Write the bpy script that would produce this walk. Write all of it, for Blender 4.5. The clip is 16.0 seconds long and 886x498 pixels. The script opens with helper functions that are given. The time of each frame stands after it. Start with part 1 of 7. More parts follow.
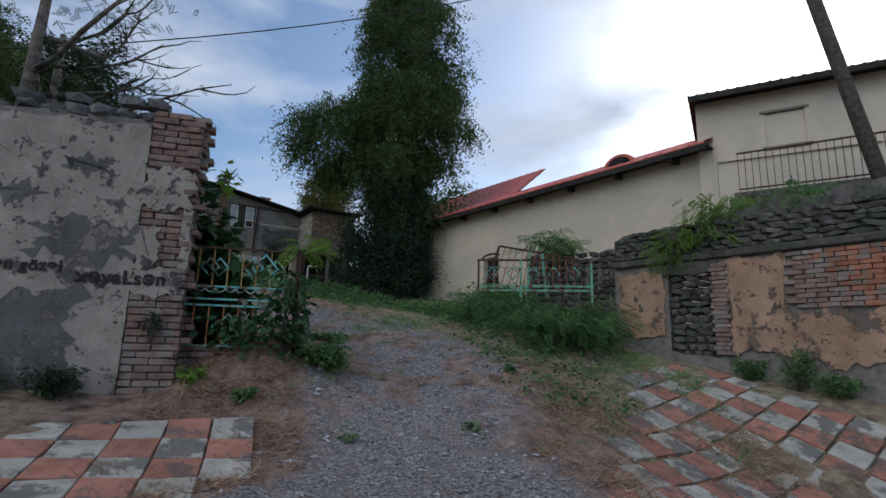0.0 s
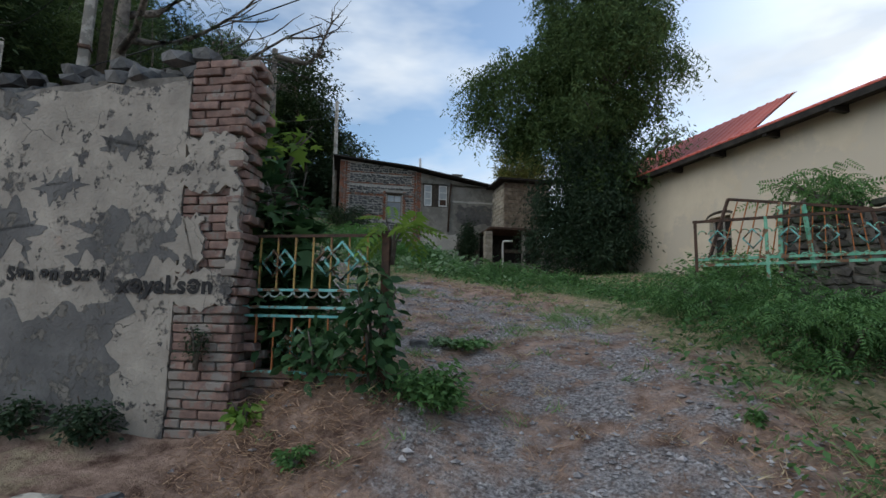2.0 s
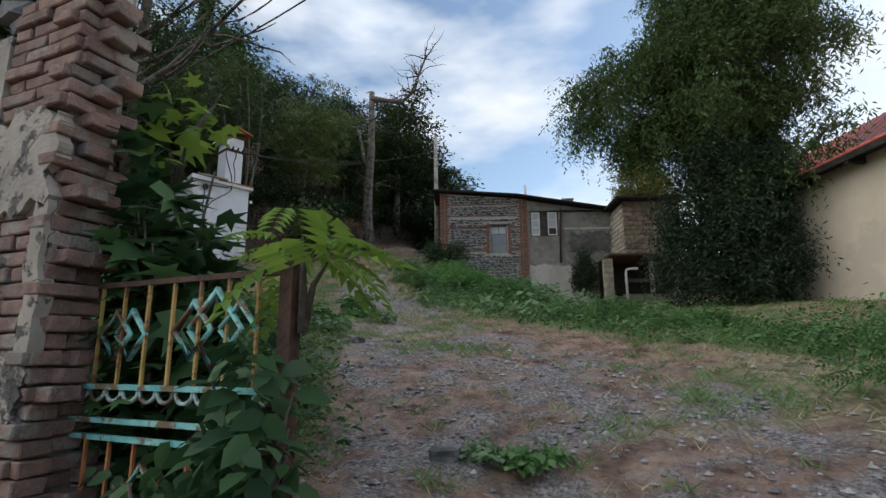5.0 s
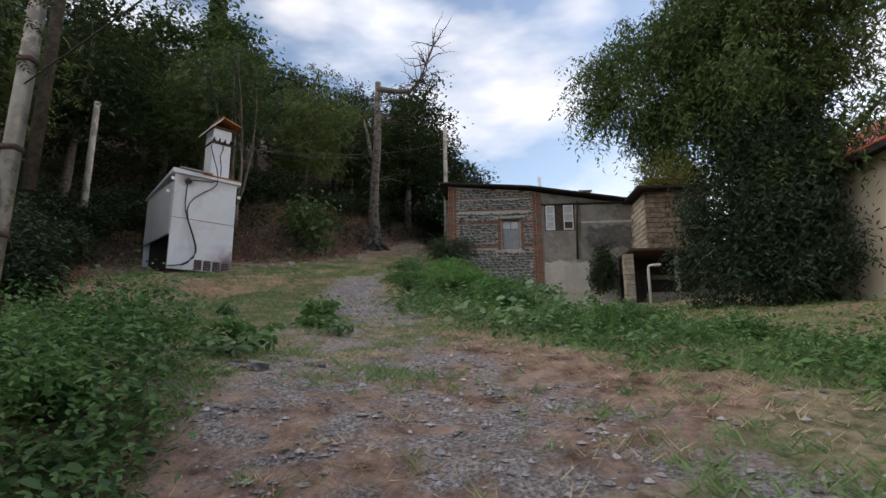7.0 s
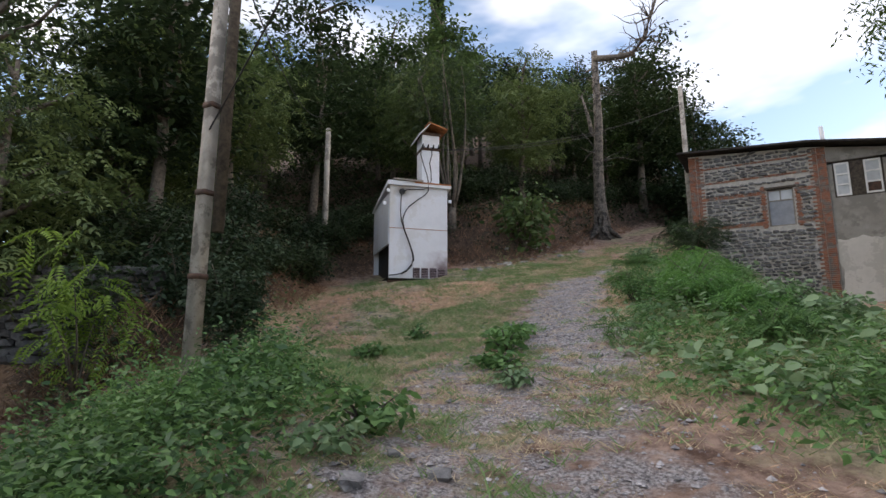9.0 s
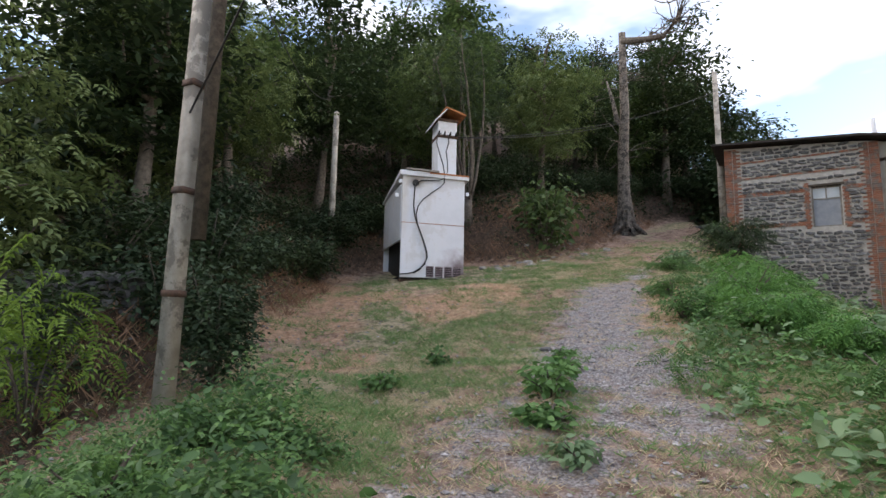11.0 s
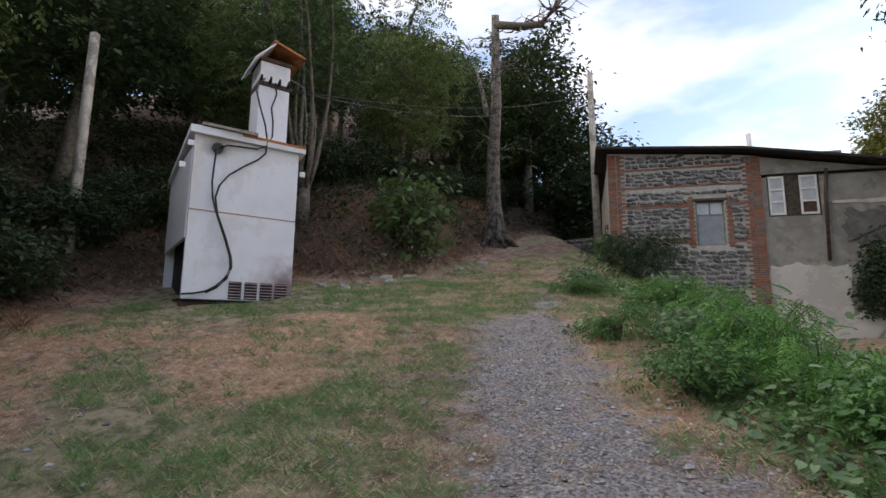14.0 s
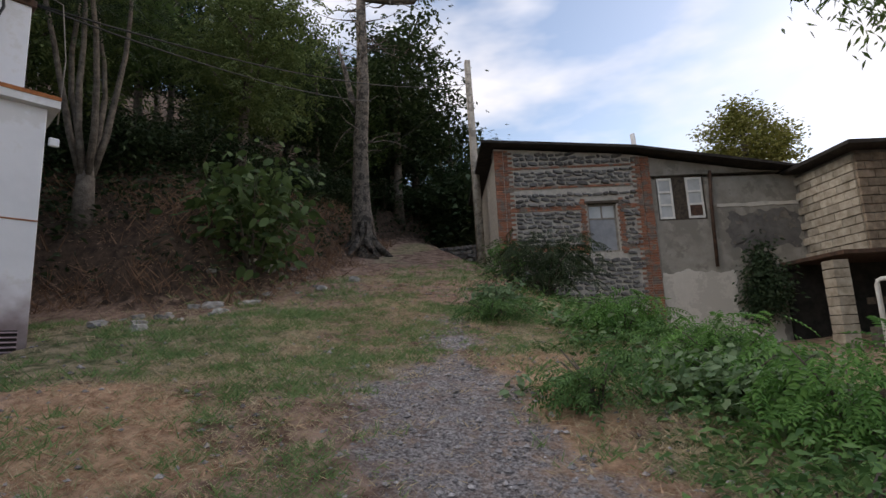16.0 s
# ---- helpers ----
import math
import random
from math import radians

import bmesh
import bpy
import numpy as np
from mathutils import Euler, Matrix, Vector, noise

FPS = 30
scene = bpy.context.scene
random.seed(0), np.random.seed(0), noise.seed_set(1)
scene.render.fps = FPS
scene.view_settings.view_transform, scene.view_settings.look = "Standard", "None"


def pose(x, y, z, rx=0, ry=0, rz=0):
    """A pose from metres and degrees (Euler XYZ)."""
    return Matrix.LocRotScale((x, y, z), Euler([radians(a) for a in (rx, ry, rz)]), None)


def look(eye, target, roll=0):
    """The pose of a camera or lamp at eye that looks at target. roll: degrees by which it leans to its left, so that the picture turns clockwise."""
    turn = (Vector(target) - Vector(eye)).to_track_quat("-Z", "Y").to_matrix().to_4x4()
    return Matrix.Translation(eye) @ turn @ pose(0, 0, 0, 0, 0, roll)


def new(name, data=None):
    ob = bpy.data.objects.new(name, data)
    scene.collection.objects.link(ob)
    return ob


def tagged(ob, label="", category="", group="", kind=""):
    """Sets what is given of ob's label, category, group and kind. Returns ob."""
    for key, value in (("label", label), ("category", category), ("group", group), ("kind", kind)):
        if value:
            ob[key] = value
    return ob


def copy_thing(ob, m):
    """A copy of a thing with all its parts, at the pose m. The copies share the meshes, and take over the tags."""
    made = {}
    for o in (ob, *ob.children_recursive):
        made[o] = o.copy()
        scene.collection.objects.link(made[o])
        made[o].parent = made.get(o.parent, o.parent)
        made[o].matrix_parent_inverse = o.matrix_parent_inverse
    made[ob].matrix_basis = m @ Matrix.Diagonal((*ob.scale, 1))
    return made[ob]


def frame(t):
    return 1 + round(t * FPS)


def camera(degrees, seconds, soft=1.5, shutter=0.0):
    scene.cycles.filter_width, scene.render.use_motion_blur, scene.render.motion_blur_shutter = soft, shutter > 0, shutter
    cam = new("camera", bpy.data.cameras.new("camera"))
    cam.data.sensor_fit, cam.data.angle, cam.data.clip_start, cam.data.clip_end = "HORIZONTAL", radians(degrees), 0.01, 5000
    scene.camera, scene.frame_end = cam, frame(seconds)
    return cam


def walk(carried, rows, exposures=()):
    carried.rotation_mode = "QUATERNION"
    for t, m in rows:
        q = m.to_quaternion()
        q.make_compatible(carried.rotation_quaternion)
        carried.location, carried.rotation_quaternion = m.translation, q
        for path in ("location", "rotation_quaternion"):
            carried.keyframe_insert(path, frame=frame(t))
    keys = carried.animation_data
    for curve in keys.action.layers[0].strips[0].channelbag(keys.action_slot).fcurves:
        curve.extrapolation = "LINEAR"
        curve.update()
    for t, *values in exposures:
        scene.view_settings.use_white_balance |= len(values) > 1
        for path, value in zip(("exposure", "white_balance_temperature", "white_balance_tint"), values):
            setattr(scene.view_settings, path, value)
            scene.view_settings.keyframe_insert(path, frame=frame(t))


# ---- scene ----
cam = camera(81.5, 16.0)
PATH = [
    (0, (-0.473, 0.221, 1.647), (-0.491, 2.184, 2.030), 1.41),
    (0.5, (-0.394, 0.778, 1.730), (-0.544, 2.737, 2.108), 2.71),
    (1, (-0.270, 1.336, 1.816), (-0.584, 3.278, 2.175), 3.68),
    (1.5, (-0.247, 1.976, 1.947), (-0.789, 3.873, 2.280), 3.33),
    (2, (-0.169, 2.515, 2.073), (-0.978, 4.326, 2.328), 1.07),
    (2.5, (-0.226, 3.034, 2.052), (-1.303, 4.674, 2.442), -1.13),
    (3, (-0.330, 3.300, 2.095), (-1.450, 4.895, 2.537), -1.25),
    (3.5, (-0.470, 3.610, 2.147), (-1.595, 5.210, 2.580), -1.10),
    (4, (-0.600, 3.950, 2.215), (-1.706, 5.567, 2.626), -0.95),
    (4.5, (-0.599, 4.237, 2.290), (-1.701, 5.858, 2.686), -0.50),
    (4.7, (-0.570, 4.440, 2.330), (-1.740, 6.015, 2.724), -0.35),
    (7, (-0.820, 6.250, 2.620), (-2.100, 7.740, 2.998), -0.40),
    (7.5, (-0.800, 6.720, 2.790), (-2.257, 8.032, 3.185), -0.33),
    (8, (-0.860, 7.130, 2.940), (-2.462, 8.266, 3.316), 0.22),
    (8.5, (-1.200, 7.470, 3.110), (-2.914, 8.443, 3.450), 0.17),
    (9, (-1.604, 7.718, 3.298), (-3.427, 8.477, 3.618), -0.08),
    (11.3, (-3.121, 8.036, 3.843), (-4.960, 8.778, 4.100), 1.17),
    (11.5, (-3.386, 8.163, 3.852), (-5.199, 8.960, 4.131), 0.36),
    (12, (-4.024, 8.609, 3.888), (-5.781, 9.530, 4.140), 2.38),
    (12.5, (-4.768, 8.905, 3.949), (-6.481, 9.895, 4.240), 2.04),
    (13, (-5.471, 9.037, 4.080), (-7.135, 10.113, 4.350), 2.21),
    (13.5, (-6.182, 9.477, 4.254), (-7.785, 10.638, 4.542), 1.75),
    (14, (-6.823, 9.927, 4.406), (-8.346, 11.186, 4.718), 0.69),
    (14.5, (-7.391, 10.440, 4.518), (-8.815, 11.801, 4.862), -0.87),
    (15, (-7.895, 10.853, 4.681), (-9.223, 12.307, 5.032), -1.80),
    (15.5, (-8.498, 11.374, 4.808), (-9.722, 12.917, 5.150), -2.04),
    (16, (-9.063, 11.783, 4.915), (-10.183, 13.405, 5.251), -2.64),
]
walk(cam, [(t, look(eye, target, roll)) for t, eye, target, roll in PATH], [
    (0, -0.30, 5800, 7), (1.5, -0.08, 5950, 4), (2.5, 0.26, 6400, 4), (4.7, 0.38, 6550, 5), (7, 0.57, 7150, 12), (9, 1.0, 7050, 13), (11.5, 1.36, 7050, 13), (12.5, 1.27, 7000, 13), (14.5, 0.74, 7000, 14), (16, 0.47, 7200, 14)])

# ---- world, sun ----
world = bpy.data.worlds.new("overcast_evening")
scene.world = world
world.use_nodes = True
wn, wl = world.node_tree.nodes, world.node_tree.links
wn.clear()
w_out = wn.new("ShaderNodeOutputWorld")
w_bg = wn.new("ShaderNodeBackground")
w_sky = wn.new("ShaderNodeTexSky")
w_sky.sky_type, w_sky.sun_disc = "NISHITA", False
w_sky.sun_elevation, w_sky.sun_rotation = radians(32), radians(35)
w_dim = wn.new("ShaderNodeVectorMath")
w_dim.operation = "SCALE"
w_dim.inputs["Scale"].default_value = 0.15
w_tc = wn.new("ShaderNodeTexCoord")
w_map = wn.new("ShaderNodeMapping")
w_map.inputs["Scale"].default_value = (1.0, 1.0, 2.6)
w_map.inputs["Location"].default_value = (0.35, 0.1, 0.2)
w_noise = wn.new("ShaderNodeTexNoise")
w_noise.inputs["Scale"].default_value, w_noise.inputs["Detail"].default_value = 2.1, 5.0
w_noise.inputs["Roughness"].default_value = 0.5
w_ramp = wn.new("ShaderNodeValToRGB")
w_ramp.color_ramp.elements[0].position, w_ramp.color_ramp.elements[1].position = 0.49, 0.65
w_shade = wn.new("ShaderNodeTexNoise")
w_shade.inputs["Scale"].default_value, w_shade.inputs["Detail"].default_value = 4.5, 4.0
w_cloud = wn.new("ShaderNodeValToRGB")
w_cloud.color_ramp.elements[0].position, w_cloud.color_ramp.elements[0].color = 0.3, (0.61, 0.69, 0.85, 1)
w_cloud.color_ramp.elements[1].position, w_cloud.color_ramp.elements[1].color = 0.62, (0.80, 0.815, 0.875, 1)
w_mix = wn.new("ShaderNodeMix")
w_mix.data_type = "RGBA"
wl.new(w_tc.outputs["Generated"], w_map.inputs["Vector"])
wl.new(w_map.outputs["Vector"], w_noise.inputs["Vector"])
wl.new(w_map.outputs["Vector"], w_shade.inputs["Vector"])
wl.new(w_noise.outputs["Fac"], w_ramp.inputs["Fac"])
wl.new(w_shade.outputs["Fac"], w_cloud.inputs["Fac"])
wl.new(w_sky.outputs["Color"], w_dim.inputs[0])
wl.new(w_ramp.outputs["Color"], w_mix.inputs["Factor"])
wl.new(w_dim.outputs["Vector"], w_mix.inputs["A"])
wl.new(w_cloud.outputs["Color"], w_mix.inputs["B"])
wl.new(w_mix.outputs["Result"], w_bg.inputs["Color"])
wl.new(w_bg.outputs["Background"], w_out.inputs["Surface"])
w_bg.inputs["Strength"].default_value = 1.0

sun = new("sun", bpy.data.lights.new("sun", "SUN"))
sun.data.energy, sun.data.angle, sun.data.color = 1.5, radians(60), (1.0, 0.95, 0.90)
sun.matrix_basis = look((-30, -34, 40), (0, 0, 0))


# ---- materials ----
def material(name, c1, c2, scale=6.0, rough=0.85, bump=0.3, fine=60.0, c3=None, patch=1.2, metal=0.0, lo=0.35, hi=0.65, vary=0.0, spec=0.3):
    """Two-scale noise colour (c1 to c2), optional stains c3 of size 1/patch, fine relief."""
    mt = bpy.data.materials.new(name)
    mt.use_nodes = True
    n, l = mt.node_tree.nodes, mt.node_tree.links
    b = n["Principled BSDF"]
    b.inputs["Roughness"].default_value, b.inputs["Metallic"].default_value = rough, metal
    b.inputs["Specular IOR Level"].default_value = spec
    tc = n.new("ShaderNodeTexCoord")
    n1 = n.new("ShaderNodeTexNoise")
    n1.inputs["Scale"].default_value, n1.inputs["Detail"].default_value = scale, 6.0
    n1.inputs["Roughness"].default_value = 0.65
    where = n.new("ShaderNodeNewGeometry").outputs["Position"] if vary else tc.outputs["Object"]
    l.new(where, n1.inputs["Vector"])
    r1 = n.new("ShaderNodeValToRGB")
    r1.color_ramp.elements[0].position, r1.color_ramp.elements[0].color = lo, (*c1, 1)
    r1.color_ramp.elements[1].position, r1.color_ramp.elements[1].color = hi, (*c2, 1)
    l.new(n1.outputs["Fac"], r1.inputs["Fac"])
    out = r1.outputs["Color"]
    if c3:
        n3 = n.new("ShaderNodeTexNoise")
        n3.inputs["Scale"].default_value, n3.inputs["Detail"].default_value = patch, 8.0
        n3.inputs["Roughness"].default_value = 0.7
        l.new(where, n3.inputs["Vector"])
        r3 = n.new("ShaderNodeValToRGB")
        r3.color_ramp.elements[0].position, r3.color_ramp.elements[1].position = 0.505, 0.55
        l.new(n3.outputs["Fac"], r3.inputs["Fac"])
        mx = n.new("ShaderNodeMix")
        mx.data_type = "RGBA"
        mx.inputs["B"].default_value = (*c3, 1)
        l.new(r3.outputs["Color"], mx.inputs["Factor"])
        l.new(out, mx.inputs["A"])
        out = mx.outputs["Result"]
    if vary:
        oi = n.new("ShaderNodeObjectInfo")
        mr = n.new("ShaderNodeMapRange")
        mr.inputs["To Min"].default_value, mr.inputs["To Max"].default_value = 1 - vary, 1 + vary
        l.new(oi.outputs["Random"], mr.inputs["Value"])
        gi = n.new("ShaderNodeNewGeometry")
        mr2 = n.new("ShaderNodeMapRange")
        mr2.inputs["To Min"].default_value, mr2.inputs["To Max"].default_value = 1 - vary, 1 + vary
        l.new(gi.outputs["Random Per Island"], mr2.inputs["Value"])
        mm = n.new("ShaderNodeMath")
        mm.operation = "MULTIPLY"
        l.new(mr.outputs["Result"], mm.inputs[0])
        l.new(mr2.outputs["Result"], mm.inputs[1])
        sc = n.new("ShaderNodeVectorMath")
        sc.operation = "SCALE"
        l.new(out, sc.inputs[0])
        l.new(mm.outputs["Value"], sc.inputs["Scale"])
        out = sc.outputs["Vector"]
    l.new(out, b.inputs["Base Color"])
    if bump:
        nf = n.new("ShaderNodeTexNoise")
        nf.inputs["Scale"].default_value, nf.inputs["Detail"].default_value = fine, 4.0
        l.new(where, nf.inputs["Vector"])
        bp = n.new("ShaderNodeBump")
        bp.inputs["Strength"].default_value, bp.inputs["Distance"].default_value = bump, 0.02
        l.new(nf.outputs["Fac"], bp.inputs["Height"])
        l.new(bp.outputs["Normal"], b.inputs["Normal"])
    return mt


def leaf_material(name, c1, c2, through_share=0.3, rough=0.55):
    """Leaf colour by the leaf, with light passing through the blade."""
    mt = bpy.data.materials.new(name)
    mt.use_nodes = True
    n, l = mt.node_tree.nodes, mt.node_tree.links
    b = n["Principled BSDF"]
    b.inputs["Roughness"].default_value, b.inputs["Specular IOR Level"].default_value = rough, 0.25
    gi = n.new("ShaderNodeNewGeometry")
    oi = n.new("ShaderNodeObjectInfo")
    ad = n.new("ShaderNodeMath")
    ad.operation = "ADD"
    hf = n.new("ShaderNodeMath")
    hf.operation = "MULTIPLY"
    hf.inputs[1].default_value = 0.35
    l.new(oi.outputs["Random"], hf.inputs[0])
    sc = n.new("ShaderNodeMath")
    sc.operation = "MULTIPLY"
    sc.inputs[1].default_value = 0.75
    l.new(gi.outputs["Random Per Island"], sc.inputs[0])
    l.new(sc.outputs["Value"], ad.inputs[0])
    l.new(hf.outputs["Value"], ad.inputs[1])
    r = n.new("ShaderNodeValToRGB")
    r.color_ramp.elements[0].color, r.color_ramp.elements[1].color = (*c1, 1), (*c2, 1)
    l.new(ad.outputs["Value"], r.inputs["Fac"])
    l.new(r.outputs["Color"], b.inputs["Base Color"])
    tr = n.new("ShaderNodeBsdfTranslucent")
    l.new(r.outputs["Color"], tr.inputs["Color"])
    ms = n.new("ShaderNodeMixShader")
    ms.inputs["Fac"].default_value = through_share
    l.new(b.outputs["BSDF"], ms.inputs[1])
    l.new(tr.outputs["BSDF"], ms.inputs[2])
    l.new(ms.outputs["Shader"], n["Material Output"].inputs["Surface"])
    return mt


def plaster_material(name, c1, c2, bare, warm):
    """Old plaster: cloudy tone, flaked patches at two sizes, fine cracks, a few rusty spots."""
    mt = material(name, c1, c2, 2.2, 0.92, 0.0)
    n, l = mt.node_tree.nodes, mt.node_tree.links
    b, tc = n["Principled BSDF"], n["Texture Coordinate"]
    out = b.inputs["Base Color"].links[0].from_socket

    def mask(scale, lo, hi, detail, rough, shift):
        mp = n.new("ShaderNodeMapping")
        mp.inputs["Location"].default_value = (shift, shift * 1.7, shift * 0.6)
        l.new(tc.outputs["Object"], mp.inputs["Vector"])
        t = n.new("ShaderNodeTexNoise")
        t.inputs["Scale"].default_value, t.inputs["Detail"].default_value, t.inputs["Roughness"].default_value = scale, detail, rough
        l.new(mp.outputs["Vector"], t.inputs["Vector"])
        r = n.new("ShaderNodeMapRange")
        r.inputs["From Min"].default_value, r.inputs["From Max"].default_value = lo, hi
        l.new(t.outputs["Fac"], r.inputs["Value"])
        return r.outputs["Result"]

    def lay(fac, colour):
        nonlocal out
        m = n.new("ShaderNodeMix")
        m.data_type = "RGBA"
        m.inputs["B"].default_value = (*colour, 1)
        l.new(fac, m.inputs["Factor"])
        l.new(out, m.inputs["A"])
        out = m.outputs["Result"]
    big = mask(1.6, 0.55, 0.58, 10.0, 0.72, 0.0)
    small = mask(5.5, 0.575, 0.61, 7.0, 0.68, 3.1)
    lay(mask(1.6, 0.66, 0.72, 5.0, 0.55, 7.7), warm)
    lay(mask(3.0, 0.45, 0.75, 8.0, 0.75, 5.0), tuple(0.62 * v for v in c2))
    lay(big, bare)
    lay(small, tuple(0.8 * v for v in bare))
    wob = n.new("ShaderNodeTexNoise")
    wob.inputs["Scale"].default_value, wob.inputs["Detail"].default_value = 3.0, 5.0
    l.new(tc.outputs["Object"], wob.inputs["Vector"])
    add = n.new("ShaderNodeMix")
    add.data_type, add.blend_type = "RGBA", "ADD"
    add.inputs["Factor"].default_value = 0.45
    l.new(tc.outputs["Object"], add.inputs["A"])
    l.new(wob.outputs["Color"], add.inputs["B"])
    vo = n.new("ShaderNodeTexVoronoi")
    vo.feature = "DISTANCE_TO_EDGE"
    vo.inputs["Scale"].default_value = 2.4
    l.new(add.outputs["Result"], vo.inputs["Vector"])
    cr = n.new("ShaderNodeMapRange")
    cr.inputs["From Min"].default_value, cr.inputs["From Max"].default_value = 0.008, 0.003
    l.new(vo.outputs["Distance"], cr.inputs["Value"])
    cut = n.new("ShaderNodeMath")
    cut.operation = "MULTIPLY"
    l.new(cr.outputs["Result"], cut.inputs[0])
    l.new(mask(1.3, 0.54, 0.62, 3.0, 0.5, 11.0), cut.inputs[1])
    lay(cut.outputs["Value"], tuple(0.45 * v for v in bare))
    l.new(out, b.inputs["Base Color"])
    deep = n.new("ShaderNodeMath")
    deep.operation = "ADD"
    l.new(big, deep.inputs[0])
    l.new(small, deep.inputs[1])
    deep2 = n.new("ShaderNodeMath")
    deep2.operation = "ADD"
    l.new(deep.outputs["Value"], deep2.inputs[0])
    l.new(cut.outputs["Value"], deep2.inputs[1])
    grain = n.new("ShaderNodeTexNoise")
    grain.inputs["Scale"].default_value, grain.inputs["Detail"].default_value = 35, 5.0
    l.new(tc.outputs["Object"], grain.inputs["Vector"])
    hgt = n.new("ShaderNodeMath")
    hgt.operation = "MULTIPLY_ADD"
    hgt.inputs[1].default_value = -0.9
    l.new(deep2.outputs["Value"], hgt.inputs[0])
    l.new(grain.outputs["Fac"], hgt.inputs[2])
    bp = n.new("ShaderNodeBump")
    bp.inputs["Strength"].default_value, bp.inputs["Distance"].default_value = 0.8, 0.012
    l.new(hgt.outputs["Value"], bp.inputs["Height"])
    l.new(bp.outputs["Normal"], b.inputs["Normal"])
    return mt


M_PLASTER_OLD = plaster_material("weathered_plaster", (0.245, 0.215, 0.185), (0.40, 0.352, 0.298), (0.105, 0.098, 0.095), (0.36, 0.235, 0.17))
M_BRICK = material("old_brick", (0.15, 0.098, 0.083), (0.29, 0.185, 0.15), 9, 0.9, 0.5, 70, (0.23, 0.20, 0.175), 5.0, vary=0.22)
M_BRICK_RED = material("red_brick", (0.25, 0.10, 0.058), (0.38, 0.17, 0.105), 9, 0.9, 0.5, 70, (0.2, 0.17, 0.15), 5.0, vary=0.2)
M_MORTAR = material("mortar", (0.13, 0.115, 0.10), (0.24, 0.215, 0.19), 8, 0.95, 0.6, 50)
M_MORTAR_PALE = material("pale_mortar", (0.34, 0.315, 0.28), (0.52, 0.485, 0.435), 8, 0.95, 0.5, 50)
M_RUBBLE = material("basalt_rubble", (0.045, 0.045, 0.048), (0.13, 0.125, 0.12), 7, 0.9, 0.5, 40, vary=0.35)
M_RUBBLE_GREY = material("grey_fieldstone", (0.065, 0.064, 0.066), (0.17, 0.165, 0.162), 7, 0.9, 0.5, 40, vary=0.35)
M_MOSSY = material("mossy_rubble", (0.038, 0.035, 0.032), (0.115, 0.105, 0.095), 6, 0.95, 0.6, 35, (0.06, 0.065, 0.046), 2.5, vary=0.3)
M_RENDER_DARK = plaster_material("damp_grey_render", (0.085, 0.081, 0.08), (0.175, 0.165, 0.157), (0.20, 0.18, 0.158), (0.14, 0.118, 0.10))
M_PEACH = plaster_material("peach_plaster", (0.27, 0.165, 0.105), (0.45, 0.295, 0.20), (0.15, 0.115, 0.095), (0.46, 0.27, 0.11))
M_CREAM = material("cream_render", (0.54, 0.455, 0.345), (0.63, 0.54, 0.42), 0.8, 0.85, 0.15, 40, (0.53, 0.46, 0.37), 0.45)
M_ROOF_RED = material("red_sheet_roof", (0.46, 0.085, 0.06), (0.56, 0.13, 0.09), 1.5, 0.5, 0.1, 20)
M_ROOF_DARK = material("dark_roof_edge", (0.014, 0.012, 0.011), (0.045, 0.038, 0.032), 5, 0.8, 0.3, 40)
M_CONCRETE = material("grey_cement_render", (0.22, 0.205, 0.18), (0.33, 0.305, 0.27), 2.0, 0.92, 0.4, 35, (0.21, 0.195, 0.17), 1.1)
M_CONCRETE_PALE = material("pale_cement_render", (0.48, 0.45, 0.40), (0.58, 0.54, 0.49), 2.0, 0.92, 0.3, 35, (0.43, 0.40, 0.355), 1.0)
M_BLOCK = material("sawn_limestone_block", (0.25, 0.215, 0.165), (0.44, 0.395, 0.325), 5, 0.92, 0.5, 40, vary=0.18)
M_BLOCK_TAN = material("tan_block", (0.15, 0.115, 0.085), (0.30, 0.24, 0.18), 5, 0.92, 0.5, 40, vary=0.2)
M_WOOD_DARK = material("dark_weathered_wood", (0.035, 0.028, 0.022), (0.10, 0.08, 0.06), 12, 0.85, 0.4, 60)
M_WOOD_GREY = material("grey_weathered_wood", (0.17, 0.15, 0.13), (0.30, 0.27, 0.24), 10, 0.85, 0.4, 60)
M_POLE = material("cast_concrete_pole", (0.32, 0.29, 0.25), (0.46, 0.42, 0.37), 5, 0.9, 0.3, 50, (0.22, 0.2, 0.175), 2.2)
M_WHITE_METAL = material("white_painted_sheet_steel", (0.60, 0.62, 0.66), (0.72, 0.73, 0.77), 0.9, 0.5, 0.06, 12, (0.60, 0.605, 0.62), 0.9)
M_RUST = material("rusted_steel", (0.22, 0.075, 0.03), (0.48, 0.19, 0.07), 7, 0.85, 0.4, 50)
M_RUST_DARK = material("dark_rusted_iron", (0.035, 0.025, 0.02), (0.11, 0.06, 0.04), 10, 0.8, 0.4, 60)
M_TEAL = material("worn_turquoise_paint", (0.10, 0.36, 0.35), (0.24, 0.50, 0.46), 10, 0.6, 0.2, 50, (0.16, 0.10, 0.06), 9)
M_GREEN_PAINT = material("worn_green_paint", (0.11, 0.33, 0.22), (0.22, 0.46, 0.32), 10, 0.6, 0.2, 50, (0.17, 0.09, 0.05), 8)
M_PALE_TEAL = material("faded_turquoise_paint", (0.28, 0.40, 0.38), (0.46, 0.56, 0.52), 14, 0.6, 0.2, 50, (0.16, 0.11, 0.08), 9)
M_GOLD_PAINT = material("ochre_paint", (0.30, 0.19, 0.06), (0.46, 0.31, 0.10), 12, 0.6, 0.2, 50, (0.18, 0.09, 0.045), 8)
